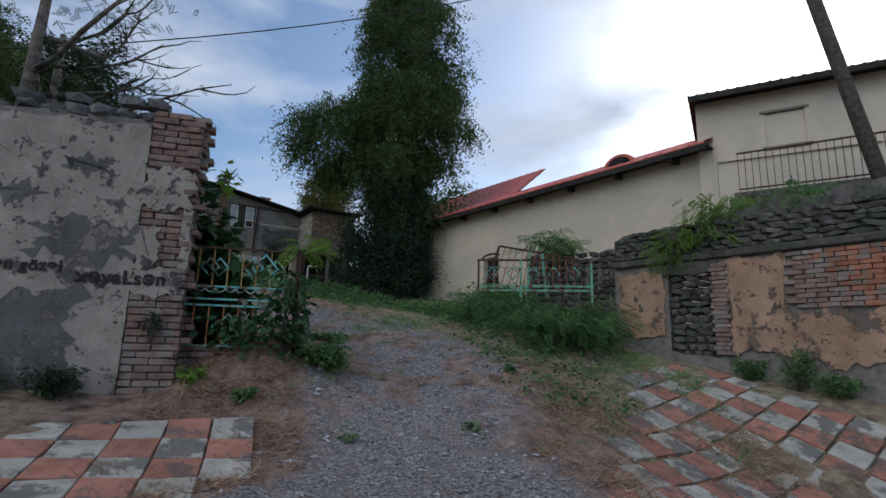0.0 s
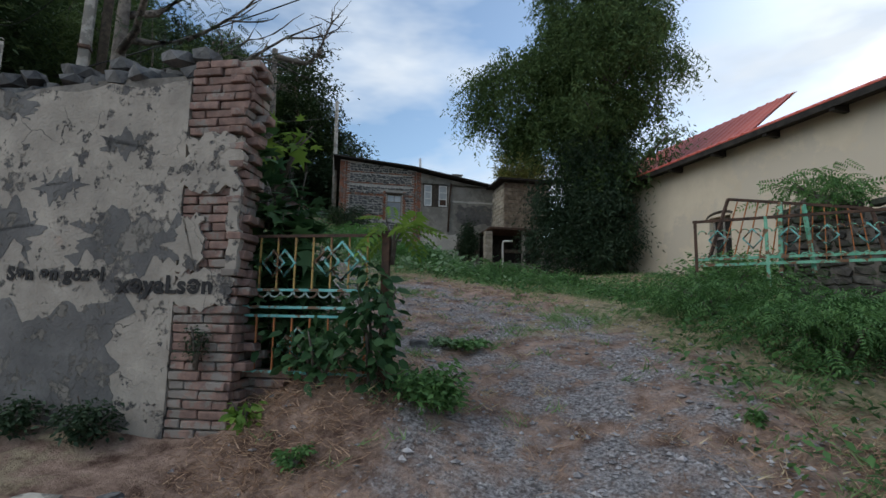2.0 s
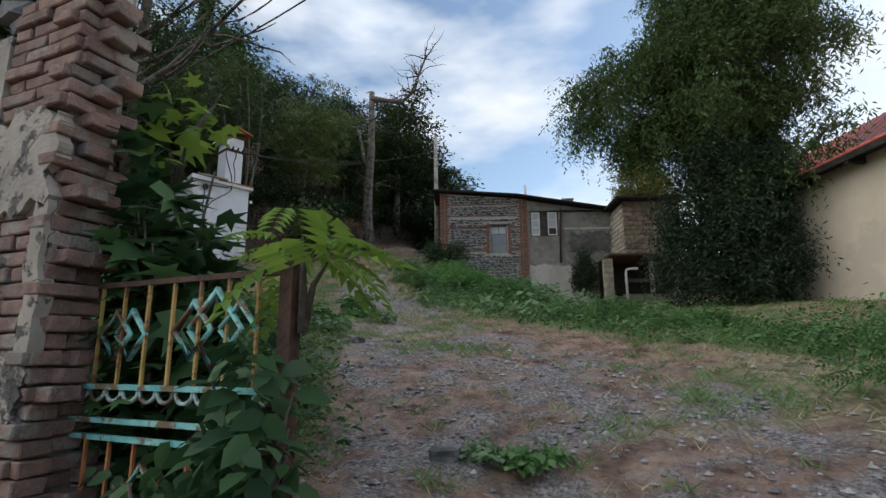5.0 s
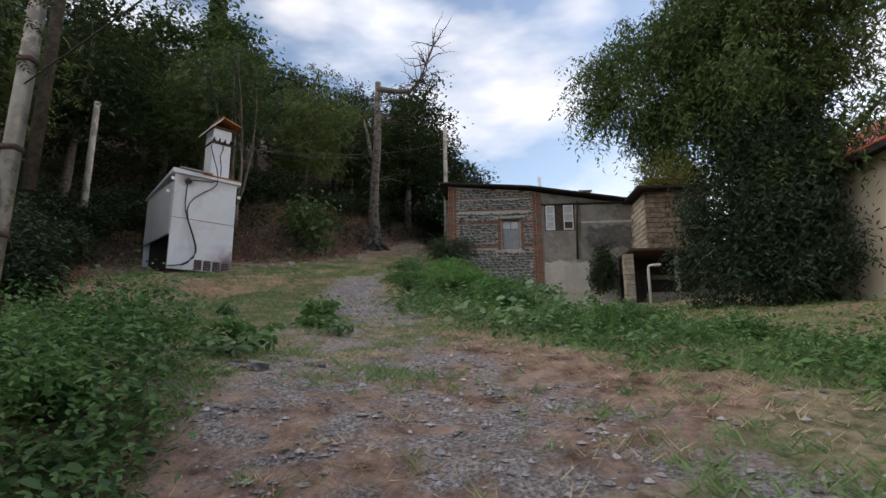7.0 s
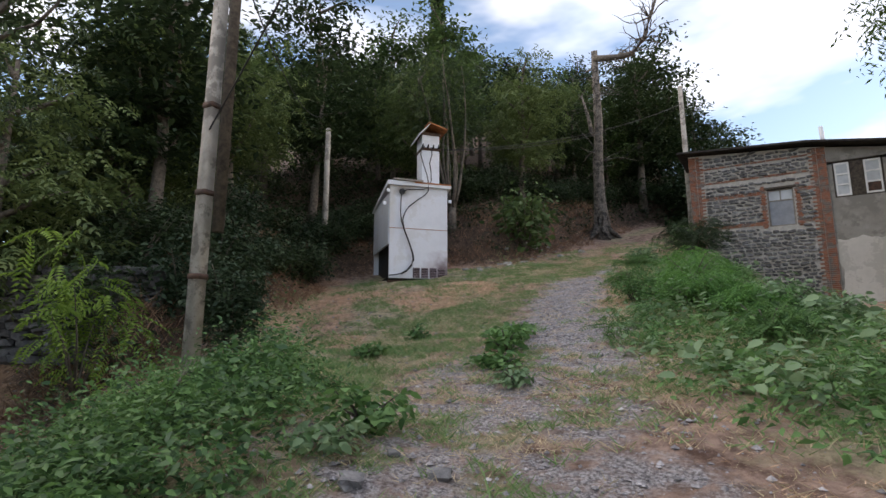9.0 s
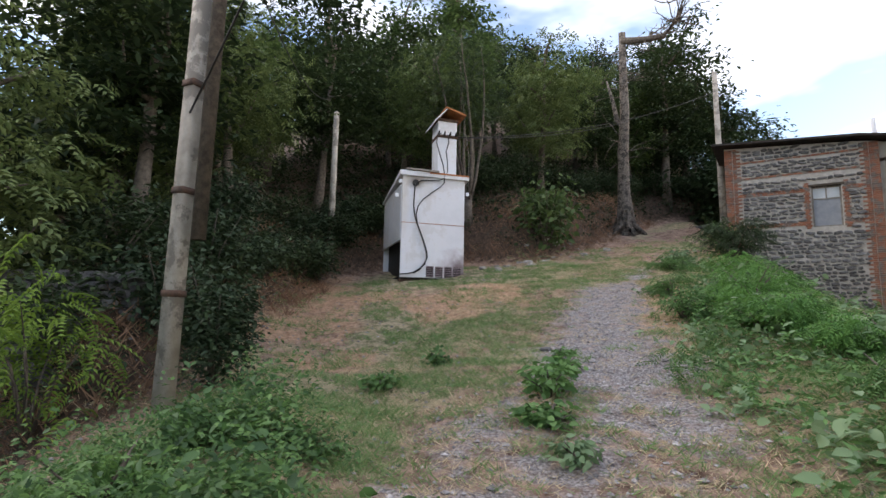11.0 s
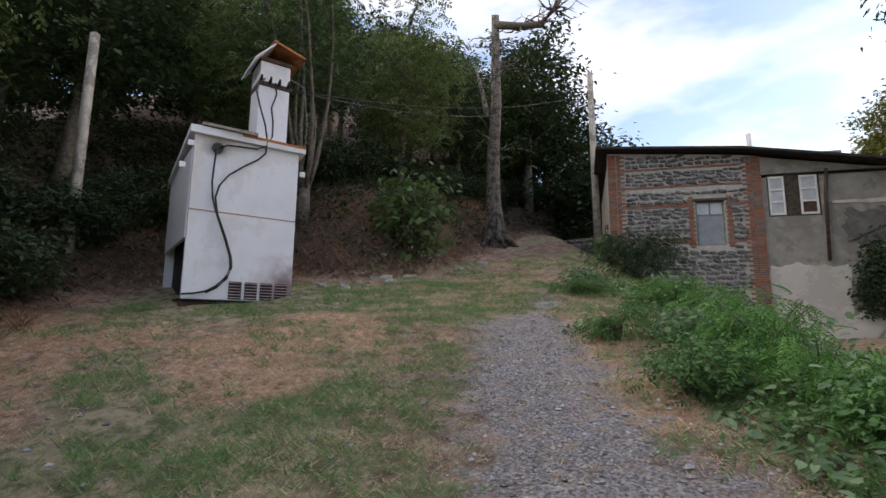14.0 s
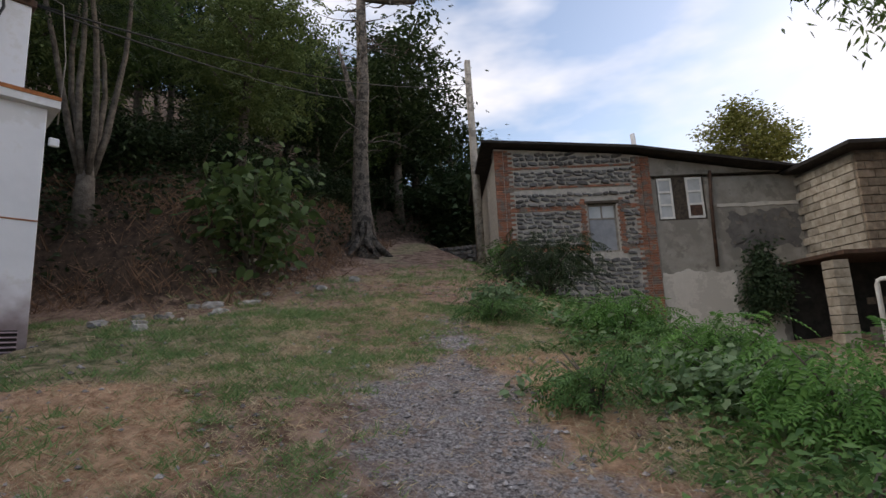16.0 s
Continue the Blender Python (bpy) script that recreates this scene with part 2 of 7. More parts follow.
M_STONE_PALE = material("pale_weathered_stone", (0.17, 0.165, 0.155), (0.40, 0.385, 0.36), 7, 0.9, 0.5, 40, vary=0.3)
M_BLACK = material("black_rubber", (0.012, 0.012, 0.013), (0.03, 0.03, 0.03), 8, 0.6, 0.1)
# near-black colour standing in for shade behind panes, in openings and louvres
M_INTERIOR_SHADE = material("painted_interior_shade", (0.012, 0.011, 0.010), (0.03, 0.027, 0.024), 4, 0.95, 0.2)
M_SPRAY = material("black_spray_paint", (0.012, 0.011, 0.012), (0.035, 0.033, 0.033), 12, 0.8, 0.1)
M_WHITE_PAINT = material("white_window_paint", (0.62, 0.61, 0.58), (0.76, 0.75, 0.72), 5, 0.6, 0.15, 60)
M_GLASS = material("dusty_glass", (0.42, 0.44, 0.45), (0.55, 0.57, 0.58), 2.5, 0.15, 0.03, spec=0.5)
M_GREY_BOARD = material("grey_board", (0.22, 0.235, 0.26), (0.30, 0.315, 0.34), 4, 0.7, 0.2)
M_BARK = material("bark", (0.06, 0.05, 0.042), (0.17, 0.145, 0.12), 9, 0.95, 1.0, 35)
M_BARK_GREY = material("dead_grey_bark", (0.08, 0.067, 0.058), (0.23, 0.198, 0.168), 14, 0.95, 1.0, 40, (0.05, 0.045, 0.04), 5)
M_TILE_RED = material("red_concrete_tile", (0.29, 0.125, 0.085), (0.42, 0.195, 0.14), 6, 0.9, 0.3, 70, (0.17, 0.115, 0.095), 2.5, vary=0.12)
M_TILE_PALE = material("pale_concrete_tile", (0.32, 0.295, 0.25), (0.47, 0.435, 0.375), 6, 0.9, 0.3, 70, (0.17, 0.155, 0.135), 2.2, vary=0.12)
M_GRAVEL = material("grey_gravel", (0.20, 0.185, 0.188), (0.55, 0.52, 0.52), 14, 0.9, 0.3, 60, vary=0.4)
M_STRAW = leaf_material("dry_straw", (0.31, 0.19, 0.118), (0.72, 0.50, 0.33), 0.2, 0.8)
M_LITTER = leaf_material("straw_litter", (0.13, 0.068, 0.045), (0.50, 0.33, 0.22), 0.1, 0.85)
M_LEAF_TREE = leaf_material("robinia_leaf", (0.034, 0.066, 0.022), (0.115, 0.175, 0.060), 0.3)
M_LEAF_WEEPING = leaf_material("weeping_leaf", (0.026, 0.052, 0.018), (0.105, 0.16, 0.05), 0.3, 0.7)
M_LEAF_FOREST = leaf_material("forest_leaf", (0.014, 0.029, 0.013), (0.060, 0.092, 0.038), 0.22)
M_LEAF_ROBINIA = leaf_material("feathery_leaf", (0.050, 0.085, 0.028), (0.17, 0.22, 0.08), 0.35)
M_LEAF_YELLOW = leaf_material("yellowing_leaf", (0.11, 0.12, 0.03), (0.22, 0.22, 0.06), 0.35)
M_LEAF_WEED = leaf_material("weed_leaf", (0.034, 0.090, 0.030), (0.165, 0.30, 0.095), 0.35)
M_LEAF_NETTLE = leaf_material("pale_weed_leaf", (0.115, 0.195, 0.095), (0.235, 0.330, 0.175), 0.35)
M_LEAF_BRIGHT = leaf_material("young_leaf", (0.10, 0.19, 0.03), (0.22, 0.33, 0.06), 0.4)
M_LEAF_FRESH = leaf_material("fresh_leaf", (0.055, 0.15, 0.035), (0.17, 0.34, 0.085), 0.4)
M_LEAF_DARK = leaf_material("dark_shrub_leaf", (0.018, 0.036, 0.018), (0.045, 0.075, 0.035), 0.2)
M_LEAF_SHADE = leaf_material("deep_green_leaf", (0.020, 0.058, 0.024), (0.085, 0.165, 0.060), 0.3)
M_GRASS = leaf_material("grass_blade", (0.08, 0.165, 0.058), (0.26, 0.37, 0.15), 0.3, 0.7)
M_GRASS_DRY = leaf_material("dry_grass_blade", (0.33, 0.28, 0.165), (0.66, 0.53, 0.355), 0.25, 0.8)
M_BRUSH = leaf_material("dead_brush", (0.12, 0.072, 0.048), (0.36, 0.22, 0.14), 0.15, 0.85)
M_SOOT = material("scorched_paint", (0.16, 0.115, 0.12), (0.38, 0.30, 0.33), 3, 0.7, 0.2, 40)


# ---- the lie of the land ----
def ease(a, b, v):
    k = np.clip((v - a) / (b - a), 0, 1)
    return k * k * (3 - 2 * k)


def away(x, y, pts):
    """Distance to a line of points."""
    best = None
    for (ax, ay), (bx, by) in zip(pts, pts[1:]):
        dx, dy = bx - ax, by - ay
        k = np.clip(((x - ax) * dx + (y - ay) * dy) / (dx * dx + dy * dy), 0, 1)
        d = np.hypot(x - ax - k * dx, y - ay - k * dy)
        best = d if best is None else np.minimum(best, d)
    return best


def within(x, y, ring):
    """Whether points lie inside a closed outline."""
    odd = np.zeros(np.shape(x), bool)
    for (ax, ay), (bx, by) in zip(ring, ring[1:] + ring[:1]):
        cut = (ay > y) != (by > y)
        odd ^= cut & (x < (bx - ax) * (y - ay) / ((by - ay) or 1e-9) + ax)
    return odd


def up_hill(x, y):
    """Distance uphill from the foot of the wooded hill, negative below it."""
    d = away(x, y, HILL_FOOT)
    return np.where(within(x, y, HILL_FOOT + [(-900, 900), (-900, -200)]), d, -d)


HILL_FOOT = [(-30, -2), (-8.8, 5.7), (-9.5, 7.2), (-13.5, 8.8), (-18.0, 10.7), (-18.9, 12.6), (-18.0, 14.4), (-16.6, 15.3), (-16.2, 17.0), (-17.3, 19.4), (-19.2, 22.2), (-22.0, 27), (-21, 33), (-20, 46), (-28, 90)]
ROAD_LINE = [(-0.3, -8), (-0.3, 3.5), (-0.9, 6.5), (-2.6, 8.4), (-4.9, 9.7), (-7.0, 11.3), (-8.4, 12.5), (-10.0, 13.9), (-11.7, 15.7), (-13.3, 18.2), (-16, 21.3), (-20, 32)]


def land(x, y):
    """Height of the ground: a road climbing a slope, a lower yard beside it, a wooded hill."""
    x, y = np.asarray(x, float), np.asarray(y, float)
    yy = np.clip(y, -3, 40)
    z = 0.06 + np.interp(yy, [-3, 4, 5, 8, 9, 40], [-0.3, 0.57, 0.76, 1.76, 1.99, 7.6])
    z = z + 0.1 * np.clip(-x - 1, 0, 22) + 0.1 * np.clip(-x - 10, 0, 12)
    z = z - 0.1 * np.clip(x - 0.5, 0, 6)
    w = ease(0, 4.5, (x + 2) * 0.69 + (y - 9.5) * 0.72)
    z = z * (1 - w) + (2.8 + 0.13 * np.clip(y - 15.5, -5, 16)) * w
    z = z - 0.18 * np.clip(x - 0.4, 0, 6) * ease(10.6, 9.3, y)
    z = z + 0.4 * ease(-2.6, -5.5, x) * ease(5.7, 6.6, y) * ease(9.6, 7.6, y)
    z = z + 0.4 * np.exp(-((x + 2.5) ** 2 + (y - 5.95) ** 2) / 0.6)
    d = up_hill(x, y)
    return z + np.where(d > 0, 0.9 * ease(0, 1.5, d) + 0.5 * np.clip(d - 0.5, 0, 45), 0)


def rough_land(x, y):
    x, y = np.asarray(x, float), np.asarray(y, float)
    n = 0.022 * np.sin(2.3 * x + 1.7 * np.sin(1.1 * y)) + 0.02 * np.sin(2.9 * y + 1.3 * x) + 0.012 * np.sin(6.1 * x - 4.7 * y)
    return land(x, y) + n * ease(0.2, 1.6, away(x, y, ROAD_LINE) + 0.25)


def height(x, y):
    return float(rough_land(x, y))


def patchy(x, y, s=1.0, k=0.0):
    """A smooth uneven field between about -1 and 1."""
    return (np.sin(1.9 * s * x + 1.3 * np.sin(1.7 * s * y + k) + k) + np.sin(2.3 * s * y + 1.1 * np.sin(2.9 * s * x) + 2 * k) + 0.6 * np.sin(4.3 * s * x - 3.7 * s * y + k)) / 2.6


def road_share(x, y):
    d = away(x, y, ROAD_LINE) + 0.34 * patchy(x, y, 1.0, 1.0) + 0.2 * patchy(x, y, 3.1, 2.0)
    wide = np.interp(y, [-4, 2, 4.5, 8, 11, 13, 15, 17, 20], [2.4, 1.7, 1.1, 1.9, 0.95, 1.0, 0.8, 0.3, -0.3])
    worn = 0.42 + 0.58 * ease(-0.3, 0.3, 0.6 * patchy(x, y, 1.9, 4.1) + 0.7 * patchy(x, y, 4.9, 0.8))
    return (1 - ease(wide - 0.45, wide + 0.35, d)) * np.where(y > 11.5, 1.0, 1 - (1 - worn) * ease(4.5, 6.5, y))


def straw_share(x, y):
    """Patches of flattened dead grass."""
    s = ease(1.25, 0.5, np.hypot((x + 13.3) * 0.75, y - 13.3)) + ease(1.1, 0.45, np.hypot((x + 12.7) * 0.6, y - 11.9)) + ease(1.0, 0.3, np.hypot(x + 14.6, (y - 11.2) * 0.8)) * 0.8
    s = s + ease(0.75, 0.35, away(x, y, [(-9.2, 14.0), (-10.4, 14.9), (-11.2, 16.6)])) + ease(0.9, 0.4, np.hypot((x + 10.6) * 0.8, y - 9.3)) * 0.7
    s = s + ease(1.5, 0.6, np.abs(up_hill(x, y) + 0.6)) * ease(11.5, 10.0, y) * ease(-11, -12.5, x) * 0.9
    return np.clip(s + 0.45 * patchy(x, y, 2.2, 1.2) * (s > 0.02), 0, 1)


def green_share(x, y):
    """Where grass and weeds grow."""
    d = away(x, y, ROAD_LINE)
    g = ease(1.1, 2.4, d + 0.7 * patchy(x, y, 0.8, 2.0)) * np.interp(y, [3, 6, 8, 40], [0.15, 0.55, 0.9, 1.0])
    g = np.maximum(g, ease(0.1, 0.6, patchy(x, y, 0.9, 4.0)) * ease(6, 9, y) * 0.75)
    bare = (ease(2.0, 0.4, np.hypot(x + 13.2, y - 13.0)) + ease(1.6, 0.2, np.hypot(x + 2.6, y - 5.2)) + ease(2.2, 1.0, np.abs(up_hill(x, y) - 1.0)) * 0.8)
    g = g * (1 - 0.6 * ease(1.5, 4.0, (x + 2) * 0.69 + (y - 9.5) * 0.72))
    return np.clip(g - bare - straw_share(x, y), 0, 1) * ease(-2.0, -1.2, -road_share(x, y) - 0.7)


# ---- building helpers ----
def part(name, bm, mat, parent=None, label=""):
    """Links a bmesh as one mesh object under a thing or part."""
    me = bpy.data.meshes.new(name)
    bm.to_mesh(me)
    bm.free()
    me.materials.append(mat)
    ob = new(name, me)
    if parent is not None:
        ob.parent = parent
    if label:
        tagged(ob, label)
    return ob


def thing(name, m, label, category, group="", kind=""):
    ob = new(name)
    ob.empty_display_size = 0.2
    ob.matrix_basis = m
    return tagged(ob, label, category, group, kind)


def facing(x, y, z, dx, dy):
    """Local x along (dx, dy), local y to its left, z up."""
    return pose(x, y, z, 0, 0, math.degrees(math.atan2(dy, dx)))


def box(bm, x0, x1, y0, y1, z0, z1, bevel=0.0, m=None):
    r = bmesh.ops.create_cube(bm, size=1.0)
    t = Matrix.Translation(((x0 + x1) / 2, (y0 + y1) / 2, (z0 + z1) / 2)) @ Matrix.Diagonal((abs(x1 - x0), abs(y1 - y0), abs(z1 - z0), 1))
    bmesh.ops.transform(bm, matrix=(m @ t) if m else t, verts=r["verts"])
    if bevel:
        es = list({e for v in r["verts"] for e in v.link_edges})
        bmesh.ops.bevel(bm, geom=es, offset=bevel, segments=1, affect="EDGES")
    return bm


def boxed(*a, **k):
    return box(bmesh.new(), *a, **k)


def tube(bm, pts, radii, seg=8, jag=0.0):
    """A tapering tube through points."""
    rings = []
    pts = [Vector(p) for p in pts]
    if not hasattr(radii, "__len__"):
        radii = [radii] * len(pts)
    for i, p in enumerate(pts):
        d = (pts[min(i + 1, len(pts) - 1)] - pts[max(i - 1, 0)]).normalized()
        a = d.orthogonal().normalized() if abs(d.z) < 0.9 else Vector((1, 0, 0)).cross(d).normalized()
        b = d.cross(a)
        rings.append([bm.verts.new(p + (a * math.cos(2 * math.pi * k / seg) + b * math.sin(2 * math.pi * k / seg)) * radii[i] * (1 + random.uniform(-jag, jag))) for k in range(seg)])
    for r0, r1 in zip(rings, rings[1:]):
        for k in range(seg):
            f = bm.faces.new((r0[k], r0[(k + 1) % seg], r1[(k + 1) % seg], r1[k]))
            f.smooth = True
    bm.faces.new(rings[0][::-1])
    bm.faces.new(rings[-1])
    return bm


def rod(p0, p1, r, seg=6):
    return tube(bmesh.new(), [p0, p1], r, seg)


def bar(p0, p1, w, t=None):
    """A square bar between two points."""
    bm = bmesh.new()
    p0, p1 = Vector(p0), Vector(p1)
    d = p1 - p0
    m = Matrix.Translation((p0 + p1) / 2) @ d.to_track_quat("Z", "Y").to_matrix().to_4x4()
    return box(bm, -w / 2, w / 2, -(t or w) / 2, (t or w) / 2, -d.length / 2, d.length / 2, m=m)


def stone_bm(sx, sy, sz, rng, rough=0.16, sub=1):
    bm = bmesh.new()
    bmesh.ops.create_icosphere(bm, subdivisions=sub, radius=0.5)
    for v in bm.verts:
        c = v.co
        q = Vector([math.copysign(min(abs(a) * 1.35, 0.44), a) for a in c])
        v.co = Vector((q.x * sx * 1.12, q.y * sy * 1.12, q.z * sz * 1.12)) * (1 + rng.uniform(-rough, rough))
    return bm


def mesh_of(bm, name, mat):
    me = bpy.data.meshes.new(name)
    bm.to_mesh(me)
    bm.free()
    me.materials.append(mat)
    return me


def piece(name, me, parent, m):
    ob = new(name, me)
    ob.parent = parent
    ob.matrix_basis = m
    return ob


# leaf outlines: along the leaf, across it, and out of its plane
LEAF = (np.array([(0, 0, 0), (0.45, 0.24, 0.07), (1, 0, -0.06), (0.45, -0.24, 0.07)], float), [(0, 1, 2), (0, 2, 3)])
SPEAR = (np.array([(0, -0.045, 0), (0, 0.045, 0), (1, 0, 0)], float), [(0, 1, 2)])
BROAD = (np.array([(0, 0, 0), (0.2, 0.26, 0.05), (0.6, 0.27, 0.05), (1, 0, -0.1), (0.6, -0.27, 0.05), (0.2, -0.26, 0.05), (0.5, 0, 0)], float), [(0, 6, 1), (1, 6, 2), (2, 6, 3), (3, 6, 4), (4, 6, 5), (5, 6, 0)])


def pinnate(pairs, length=0.26, width=0.09, droop=0.25):
    v, f = [], []
    for i in range(pairs * 2 + 1):
        k = (i // 2 + 1) / (pairs + 0.5)
        s = 0 if i == pairs * 2 else (1 if i % 2 else -1)
        x0, z0 = min(k, 1.0) * 0.86, -droop * k * k * 0.5
        size = length * (1 - 0.35 * abs(k - 0.45))
        ax, ay = (0.5, s * 0.86) if s else (1, 0)
        nx, ny = -ay, ax
        b = len(v)
        v += [(x0, 0.0, z0), (x0 + ax * size * 0.45 + nx * width * 0.5, ay * size * 0.45 + ny * width * 0.5, z0 + 0.01), (x0 + ax * size, ay * size, z0 - size * 0.3), (x0 + ax * size * 0.45 - nx * width * 0.5, ay * size * 0.45 - ny * width * 0.5, z0 + 0.01)]
        f += [(b, b + 1, b + 2), (b, b + 2, b + 3)]
    return np.array(v, float), f


def lobed(lobes=5):
    v = [(0.0, 0.0, 0.0), (0.38, 0.0, 0.03)]
    n = lobes * 2 - 1
    for i in range(n):
        a = math.radians(-118 + 236 * i / (n - 1))
        r = (0.62 if i % 2 == 0 else 0.25) * (1 - 0.22 * abs(a) / 2)
        v.append((0.38 + r * math.cos(a), r * math.sin(a), -0.16 * r + 0.03))
    f = [(1, 2 + i, 3 + i) for i in range(n - 1)] + [(0, 2, 1), (0, 1, 1 + n)]
    return np.array(v, float), f


FIG = lobed()
FEATHER = pinnate(5)
FEATHER_LIGHT = pinnate(3, 0.38, 0.15)
FEATHER_FINE = pinnate(7, 0.2, 0.07, 0.5)
FEATHER_BIG = pinnate(6, 0.34, 0.13, 0.5)


def foliage(name, pos, size, mat, shape, rng, parent=None, up=0.7, droop=0.0, label="", out=None):
    """One mesh of many leaves at pos, turned at random; up: how flat they lie; droop: how far they hang; out: ways they point."""
    tv, tf = shape
    n, k = len(pos), len(tv)
    ang = rng.uniform(0, 2 * np.pi, n)
    d = np.stack([np.cos(ang), np.sin(ang), rng.normal(0, 0.35, n) - droop], 1)
    if out is not None:
        d = d * 0.6 + out
    d /= np.linalg.norm(d, axis=1)[:, None]
    nn = np.stack([rng.normal(0, 1 - up, n), rng.normal(0, 1 - up, n), np.full(n, up)], 1) + rng.normal(0, 0.15, (n, 3))
    s = np.cross(nn, d)
    s /= np.linalg.norm(s, axis=1)[:, None] + 1e-9
    u = np.cross(d, s)
    size = np.asarray(size, float) * np.ones(n)
    v = pos[:, None, :] + size[:, None, None] * (tv[None, :, 0:1] * d[:, None, :] + tv[None, :, 1:2] * s[:, None, :] + tv[None, :, 2:3] * u[:, None, :])
    tfa = np.array(tf)
    faces = (tfa[None] + (np.arange(n) * k)[:, None, None]).reshape(-1, tfa.shape[1])
    me = bpy.data.meshes.new(name)
    me.vertices.add(n * k)
    me.vertices.foreach_set("co", v.reshape(-1))
    me.loops.add(faces.size)
    me.loops.foreach_set("vertex_index", faces.reshape(-1).astype(np.int32))
    me.polygons.add(len(faces))
    me.polygons.foreach_set("loop_start", np.arange(0, faces.size, faces.shape[1], dtype=np.int32))
    me.update(calc_edges=True)
    me.materials.append(mat)
    ob = new(name, me)
    if parent is not None:
        ob.parent = parent
    if label:
        tagged(ob, label)
    return ob


def clustered(rng, centres, spread, per):
    """Points gathered round centres."""
    c = np.repeat(np.asarray(centres, float), per, axis=0)
    return c + rng.normal(0, 1, c.shape) * np.asarray(spread)


def in_ellipsoid(rng, n, c, r, shell=0.45):
    d = rng.normal(0, 1, (n, 3))
    d /= np.linalg.norm(d, axis=1)[:, None]
    return np.asarray(c) + d * (rng.uniform(shell, 1.0, n) ** 0.6)[:, None] * np.asarray(r)


# ---- ground ----
def stretched(a, b, step, far, grow=1.16):
    """Coordinates at an even step from a to b, then wider and wider out to far."""
    mid = list(np.arange(a, b + 1e-6, step))
    out, s, v = [], step, b
    while v < far:
        s *= grow
        v += s
        out.append(v)
    low, s, v = [], step, a
    while v > -far:
        s *= grow
        v -= s
        low.append(v)
    return np.array(low[::-1] + mid + out)


def build_ground():
    gx, gy = stretched(-19, 6, 0.14, 900), stretched(-1.5, 26, 0.14, 900)
    X, Y = np.meshgrid(gx, gy)
    Z = rough_land(X, Y)
    far = np.hypot(X + 6, Y - 12)
    Z = Z - 0.15 * np.clip(far - 70, 0, 300)
    rng = np.random.default_rng(3)
    near = ease(40, 20, far)
    Z = Z + rng.normal(0, 0.006, Z.shape) * near
    nx, ny = len(gx), len(gy)
    idx = np.arange(nx * ny).reshape(ny, nx)
    f = np.stack([idx[:-1, :-1], idx[:-1, 1:], idx[1:, 1:], idx[1:, :-1]], -1).reshape(-1, 4)
    me = bpy.data.meshes.new("ground")
    me.vertices.add(nx * ny)
    me.vertices.foreach_set("co", np.stack([X, Y, Z], -1).reshape(-1))
    me.loops.add(f.size)
    me.loops.foreach_set("vertex_index", f.reshape(-1).astype(np.int32))
    me.polygons.add(len(f))
    me.polygons.foreach_set("loop_start", np.arange(0, f.size, 4, dtype=np.int32))
    me.polygons.foreach_set("use_smooth", np.ones(len(f), bool))
    me.update(calc_edges=True)
    for key, val in (("gravel", road_share(X, Y)), ("green", green_share(X, Y)), ("straw", straw_share(X, Y)), ("bank", ease(-0.3, 0.8, up_hill(X, Y)))):
        at = me.attributes.new(key, "FLOAT", "POINT")
        at.data.foreach_set("value", np.asarray(val, np.float32).reshape(-1))
    me.materials.append(ground_material())
    return tagged(new("ground", me), "grey gravel track, dry reddish earth and grass on a slope", "ground", kind="structure")


